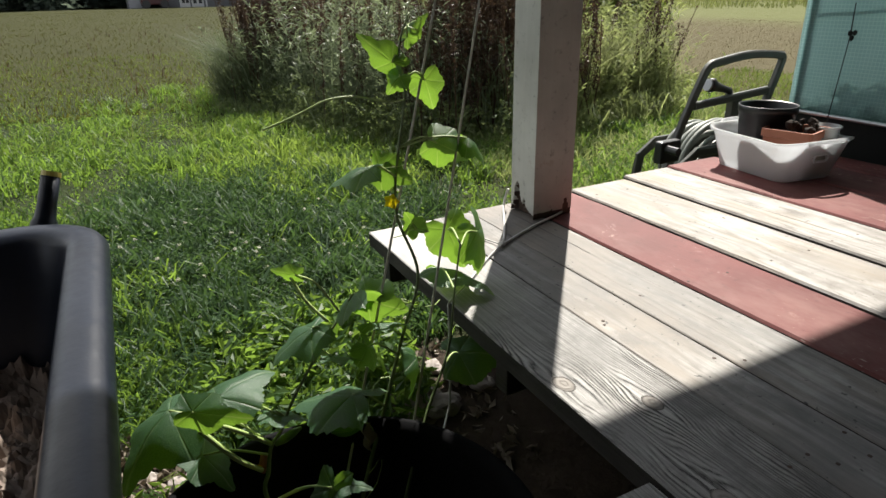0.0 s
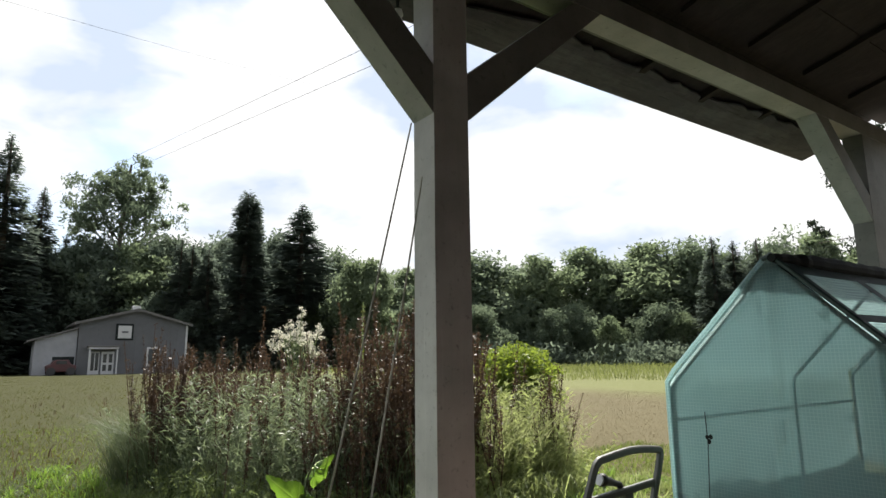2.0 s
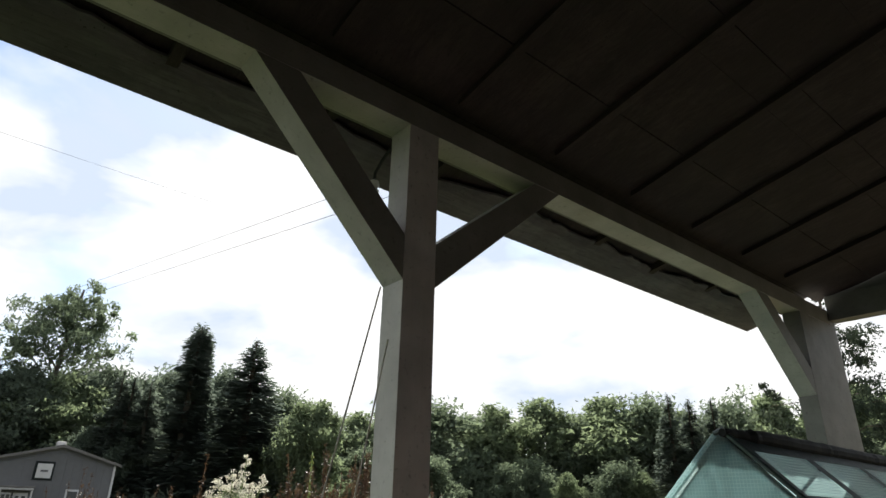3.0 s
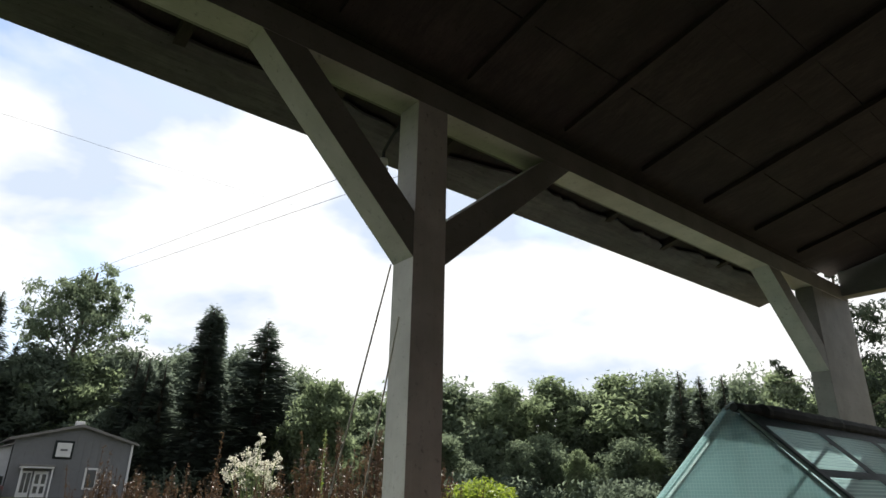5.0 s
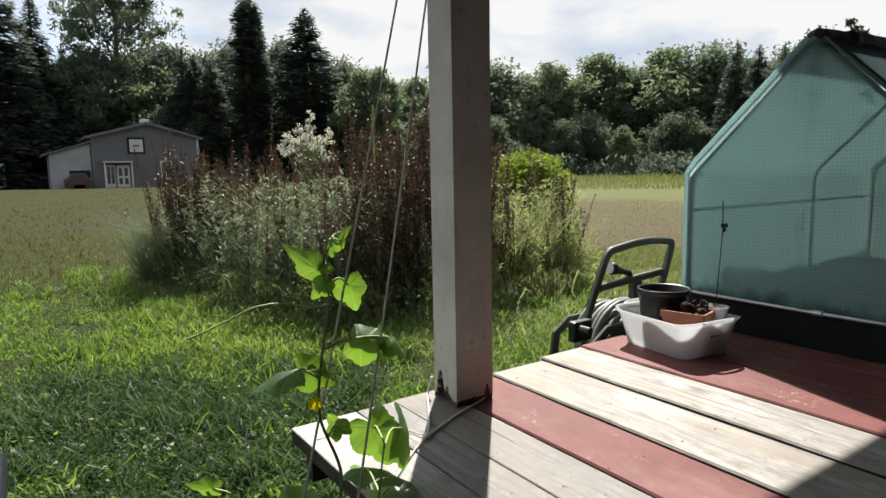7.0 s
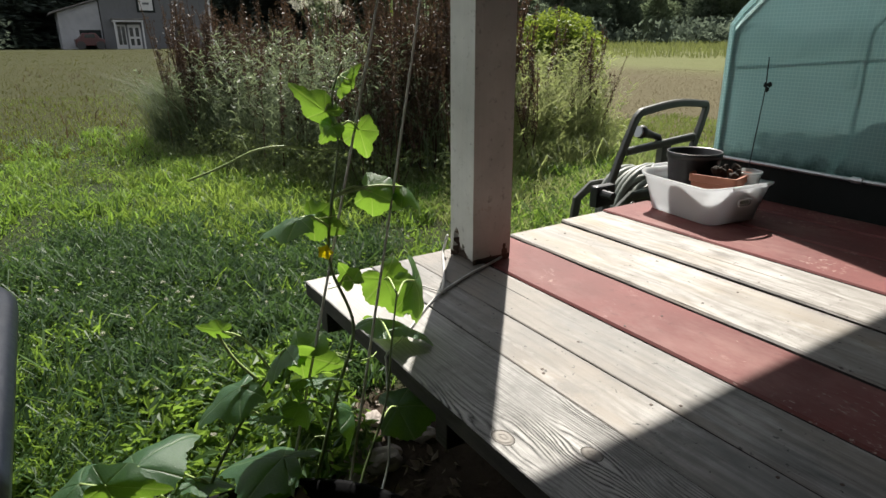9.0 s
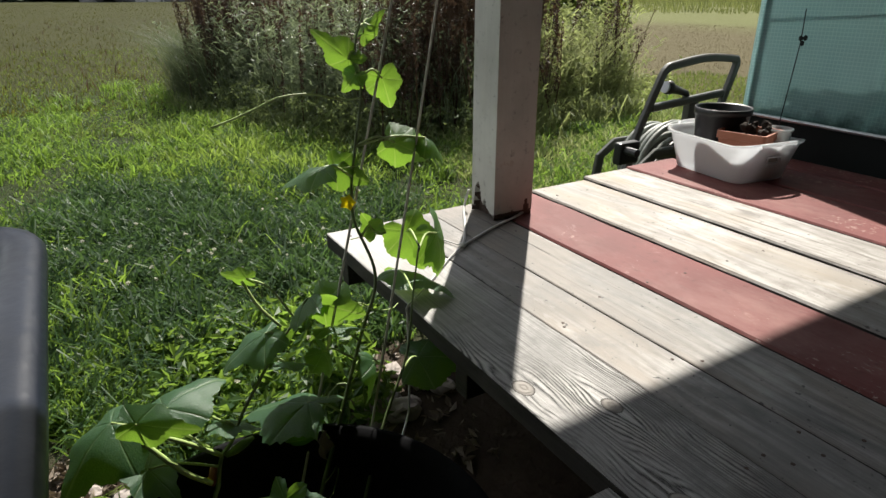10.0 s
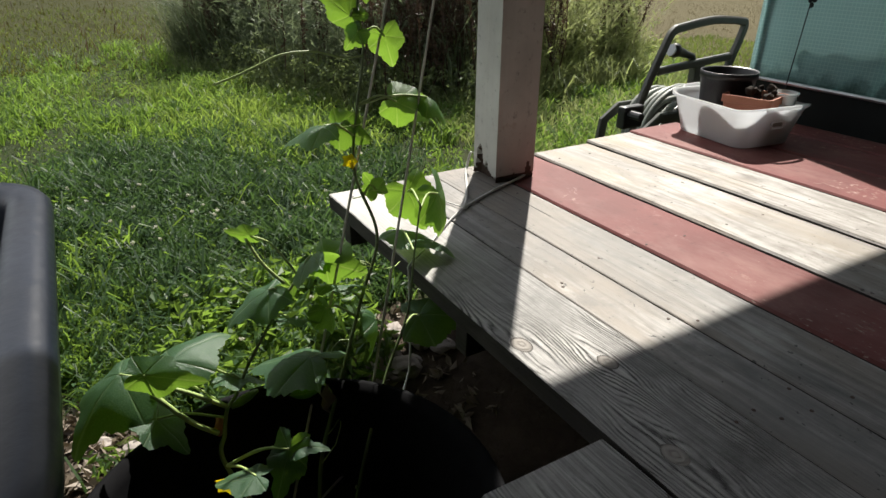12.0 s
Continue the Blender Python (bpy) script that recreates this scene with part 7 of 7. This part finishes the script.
# a withered leaf wrapped round the string
crisp = cucumber_leaf(9, 0.9, 0.8)
for v in crisp.verts:
    v.co = Vector((v.co.x * 0.045, v.co.y * 0.016 + 0.004 * math.sin(v.co.x * 6), v.co.z * 0.02))
withered = part("withered_leaf", crisp, DRY_LEAF, vine, "dry curled leaf hanging on the string", True)
withered.matrix_basis = Matrix.Translation(Vector((0.652, -0.262, -0.11)) - VINE_AT) @ Matrix((-UP, RIGHT, -AHEAD)).transposed().to_4x4()
part("petal_litter", rod([Vector(p) - VINE_AT for p in ((0.60, -0.425, -0.118), (0.607, -0.43, -0.135), (0.606, -0.432, -0.15))], [0.006, 0.008, 0.004], 7), TERRACOTTA, vine, "withered orange blossom", True)

# strings from the brace down to the pot
for name, a, b in (("climbing_string", (0.030, 0.428, 1.49), (0.659, -0.346, -0.335)), ("climbing_string", (0.086, 0.431, 1.30), (0.66, -0.22, -0.335))):
    A, B = Vector(a), Vector(b)
    pts = [A.lerp(B, k / 16) + Vector((noise.noise((k, 0, 0)) * 0.004, noise.noise((0, k, 0)) * 0.004, -0.02 * math.sin(math.pi * k / 16))) for k in range(17)]
    tagged(part(name, rod(pts, 0.0026, 6), TWINE, None), "thin jute string tied from porch brace to planter", "string", "climbing strings")

# cord lying round the post's foot
cord = empty("knotted_cord", "knotted white cord lying round the post's foot", "cord", at=(0.27, 0.25, 0.004))


def cord_piece(points, r=0.0036):
    part("cord_strand", rod([p - Vector((0.27, 0.25, 0.004)) for p in curve_points(points, 6)], r, 7), ROPE, cord, "", True)


cord_piece([(0.126, 0.575, 0.022), (0.130, 0.568, 0.012), (0.155, 0.51, 0.005), (0.195, 0.405, 0.005), (0.245, 0.30, 0.005), (0.269, 0.256, 0.006)])
cord_piece([(0.026, 0.430, 0.060), (0.020, 0.425, 0.035), (0.040, 0.405, 0.008), (0.14, 0.345, 0.005), (0.22, 0.293, 0.005), (0.269, 0.256, 0.006)])
cord_piece([(0.269, 0.256, 0.006), (0.319, 0.185, 0.005), (0.42, 0.07, 0.006), (0.478, -0.004, 0.006), (0.492, -0.014, -0.012), (0.513, -0.024, -0.11), (0.517, -0.028, -0.19), (0.514, -0.032, -0.235), (0.575, -0.096, -0.27), (0.627, -0.195, -0.30), (0.644, -0.249, -0.315), (0.663, -0.299, -0.33)], 0.0024)
cord_piece([(0.14, 0.215, 0.004), (0.189, 0.233, 0.004), (0.265, 0.254, 0.006)], 0.0018)
bm = bmesh.new()
bmesh.ops.create_icosphere(bm, subdivisions=2, radius=0.009, matrix=Matrix.Translation((-0.001, 0.006, 0.005)) @ Matrix.Diagonal((1.2, 1, 0.8, 1)))
part("knot", bm, ROPE, cord, "", True)


# ---- garden cart ----
def build_cart():
    cx, cy = 0.62, -0.898
    z0 = lay(cx, cy)
    ob = empty("garden_cart", "black plastic garden cart holding dry crumbly soil", "cart", at=(cx, cy, z0))
    W, D = 0.51, 0.302
    top = 0.20 - z0

    def ring(grow_by, z, r=0.16):
        return [(x, y, z) for x, y, _ in rounded_loop(W + grow_by, D + grow_by, max(0.05, r + grow_by), 0, 10)]

    loops = [ring(-0.17, 0.17, 0.17), ring(-0.17, 0.175), ring(-0.10, top - 0.15), ring(-0.075, top - 0.07), ring(-0.045, top - 0.05), ring(-0.012, top - 0.046), ring(0.0, top - 0.036),
             ring(0.001, top - 0.018), ring(-0.008, top - 0.005), ring(-0.024, top), ring(-0.046, top - 0.001), ring(-0.062, top - 0.007), ring(-0.071, top - 0.025), ring(-0.085, top - 0.1), ring(-0.13, top - 0.24), ring(-0.17, 0.185, 0.17)]
    part("tub", loft(loops), CART_PLASTIC, ob, "scuffed dark plastic tub", True)
    # crumbly soil
    bm = bmesh.new()
    rows = []
    nx, ny = 90, 52
    for i in range(nx + 1):
        rows.append([])
        for j in range(ny + 1):
            x, y = (i / nx * 2 - 1) * (W - 0.14), (j / ny * 2 - 1) * (D - 0.14)
            z = top - 0.27 + 0.05 * noise.noise(Vector((x * 5, y * 5, 1))) + 0.045 * abs(noise.noise(Vector((x * 22, y * 22, 2)))) + 0.03 * abs(noise.noise(Vector((x * 55, y * 55, 4))))
            rows[-1].append(bm.verts.new((x, y, z)))
    for i in range(nx):
        for j in range(ny):
            bm.faces.new((rows[i][j], rows[i + 1][j], rows[i + 1][j + 1], rows[i][j + 1]))
    part("soil", bm, DRY_SOIL, ob, "dry grey-brown crumbly soil")
    hx, hy = HANDLE_FOOT[0] - cx, HANDLE_FOOT[1] - cy
    tx, ty, tz = HANDLE_TOP[0] - cx, HANDLE_TOP[1] - cy, HANDLE_TOP[2] - z0
    foot = Vector((hx, hy, HANDLE_FOOT[2] - z0))
    tip = Vector((tx, ty, tz))
    pts = [foot + (foot - tip) * 0.9, foot, foot.lerp(tip, 0.12), foot.lerp(tip, 0.4), tip]
    handle = part("handle", rod(pts, [0.025, 0.025, 0.02, 0.018, 0.018], 16), CART_PLASTIC, ob, "", True)
    end = tip + (tip - foot).normalized() * 0.010
    part("end_ring", rod([tip, end], [0.0186, 0.018], 16), YELLOW, handle, "pale yellow end ring")
    for y in (-0.16, 0.16):
        wheel = part("wheel", tube(bmesh.new(), [(0.1, y - 0.035, 0.16), (0.1, y + 0.035, 0.16)], 0.16, 30), BLACK_PLASTIC, ob)
        part("hub", tube(bmesh.new(), [(0.1, y - 0.038, 0.16), (0.1, y + 0.038, 0.16)], 0.06, 18), BLACK_PLASTIC, wheel)
    part("axle", tube(bmesh.new(), [(0.1, -0.2, 0.16), (0.1, 0.2, 0.16)], 0.012, 10), STEEL, ob)
    for y in (-0.1, 0.1):
        part("leg", rod([(-0.26, y, 0.2), (-0.28, y, 0.0)], 0.014, 8), BLACK_PLASTIC, ob)


HANDLE_FOOT, HANDLE_TOP = (0.045, -0.712, 0.173), (0.016, -0.682, 0.261)
build_cart()


# ---- rubble and litter by the deck ----
def stone(name, at, size, seed):
    bm = bmesh.new()
    bmesh.ops.create_icosphere(bm, subdivisions=3, radius=1.0)
    rng = random.Random(seed)
    off = Vector((rng.uniform(0, 50), rng.uniform(0, 50), 0))
    for v in bm.verts:
        p = v.co.copy()
        v.co = Vector((p.x * size, p.y * size * 0.8, p.z * size * 0.6)) * (1 + 0.35 * noise.noise(p * 1.3 + off) + 0.12 * noise.noise(p * 4 + off))
    ob = part(name, bm, STONE, None, "", False)
    ob.location = (at[0], at[1], lay(*at) + size * 0.3)
    ob.rotation_euler = (0, 0, rng.uniform(0, 6))
    return tagged(ob, "pale rough stone on the ground by the deck", "stone", "stones by the deck")


for k, (x, y, s) in enumerate(((0.26, 0.0, 0.05), (0.31, 0.06, 0.045), (0.23, -0.06, 0.04), (0.34, -0.03, 0.035), (0.20, 0.17, 0.055), (0.27, 0.20, 0.035), (0.13, 0.12, 0.03), (0.24, 0.06, 0.028), (0.15, 0.03, 0.022), (0.22, -0.02, 0.03), (0.28, 0.10, 0.024), (0.18, -0.08, 0.02),
                               (0.28, -0.57, 0.03), (0.22, -0.63, 0.024), (0.36, -0.55, 0.02), (0.33, -0.60, 0.026), (0.42, -0.59, 0.022), (0.26, -0.52, 0.018))):
    stone("rubble_stone", (x, y), s, k)

rng = np.random.default_rng(90)
litter = [(x, y, lay(x, y) + 0.012) for x, y in zip(rng.uniform(0.02, 0.6, 260), rng.uniform(-0.66, 0.22, 260))]
litter += [(x, y, lay(x, y) + 0.014) for x, y in zip(rng.uniform(0.04, 0.5, 200), rng.uniform(-0.72, -0.52, 200))]
v, f = leaf_cloud(litter, [0.014] * 460, 900, 0.02, rng, 0.7)
tagged(new("leaf_litter", from_arrays("leaf_litter", v, f, DRY_LEAF)), "dry curled leaf litter on bare soil", "leaf litter", kind="stuff")

# leafy weeds between planter and lawn
rng = np.random.default_rng(93)
patch = [(x, y, lay(x, y) + rng.uniform(0.03, 0.10)) for x, y in zip(rng.uniform(-0.3, 0.34, 240), rng.uniform(-0.48, 0.08, 240))]
v, f = leaf_cloud(patch, [0.05] * 240, 3000, 0.021, rng, 0.3)
tagged(new("leafy_weeds", from_arrays("leafy_weeds", v, f, LAWN)), "bright low leafy weeds beside the planter", "weeds", kind="stuff")

# broad weeds scattered in the lawn
rng = np.random.default_rng(91)
xy = split_lawn(scatter(5200, -4.8, 0.4, -2.6, 2.6, 92, lambda x, y: ~bare_zone(x, y), 1.4), 94, False)
v, f = leaf_cloud([(x, y, lay(x, y) + rng.uniform(0.03, 0.09)) for x, y in xy], [0.04] * len(xy), 18000, 0.013, rng, 0.4)
tagged(new("lawn_weeds", from_arrays("lawn_weeds", v, f, LAWN)), "small broad-leaved weeds scattered in the lawn", "weeds", kind="stuff")


# ---- small fittings ----
def insulator(at, label):
    ob = empty("wire_insulator", label, "insulator", at=at)
    part("body", lathe(bmesh.new(), [(0.0, -0.03), (0.016, -0.03), (0.02, -0.015), (0.012, -0.005), (0.02, 0.008), (0.016, 0.025), (0.001, 0.03)], 18), WHITE_PLASTIC, ob, smooth=True)
    part("bracket", rod([(0, 0, 0.025), (0.0, 0.0, 0.06), (0.05, 0.0, 0.10), (0.118, 0, 0.135)], 0.006, 7), WIRE, ob)


insulator((-0.10, 0.455, 1.93), "white ceramic wire insulator on a dark bracket under the eave")
# ---- nails and knots in the planks ----
for k, (x, y) in enumerate(((0.698, 0.214), (0.685, 0.222), (1.109, 0.215), (1.113, 0.172), (1.14, 0.233), (1.105, 0.303), (1.151, 0.285), (1.163, 0.365), (0.05, 0.05), (0.055, 0.15), (0.12, 0.26), (0.13, 0.35), (0.055, 0.74), (0.06, 0.86), (0.02, 0.985),
                             (0.03, 1.09), (0.655, 0.75), (0.66, 0.88), (0.65, 0.985), (0.655, 1.08), (0.64, 0.50), (0.65, 0.61), (0.50, 1.27), (0.64, 0.36), (0.88, 0.30), (0.91, 0.34), (0.05, 1.22), (0.055, 1.33))):
    bm = lathe(bmesh.new(), [(0.0034, -0.002), (0.0032, 0.0006), (0.002, 0.0010), (0.0003, 0.0010)], 9, (x, y, 0))
    part("nail", bm, RUSTY_NAIL, deck)


def knot_material():
    n = Nodes("knot_wood")
    c = n.coords()
    d = n.node("ShaderNodeVectorMath")
    d.operation = "LENGTH"
    n.put(d.inputs[0], c)
    r = n.math("ADD", n.math("MULTIPLY", d.outputs["Value"], 6.5), n.math("MULTIPLY", n.noise(c, 2.2, 3), 2.5))
    w = n.math("ABSOLUTE", n.math("SINE", r))
    col = n.ramp(w, (0.0, (0.235, 0.215, 0.195)), (0.5, (0.26, 0.24, 0.22)), (1.0, (0.29, 0.27, 0.245)))
    col = n.mix(n.ramp(d.outputs["Value"], (0.76, 0.0), (0.90, 0.85)), col, (0.05, 0.045, 0.04))
    return n.done(n.principled(col, 0.75, n.bump(w, 0.6, 0.003), spec=0.3))


KNOT = knot_material()
for x, y, a, b in ((0.816, 0.027, 0.024, 0.017), (0.922, 0.116, 0.021, 0.015), (1.114, 0.050, 0.024, 0.018), (0.30, 0.12, 0.012, 0.008)):
    bm = lathe(bmesh.new(), [(1.0, -0.002), (0.99, 0.0001), (0.93, 0.0004), (0.5, 0.0007), (0.02, 0.0007)], 28)
    for v in bm.verts:
        k = 1 + 0.08 * noise.noise(v.co * 2 + Vector((x * 30, 0, 0)))
        v.co = Vector((v.co.x * k, v.co.y * k, v.co.z))
    ob = part("knot", bm, KNOT, deck, smooth=True)
    ob.location, ob.scale = (x, y, 0), (a, b, 1)


# ---- the deck's planks ----
plank_rng = random.Random(3)
for y0, y1, paint, x0, x1 in DECK_ROWS:
    part("plank", plank(y0, y1, x0, x1, plank_rng), [paint, FRAME_SHADE_WOOD], deck)
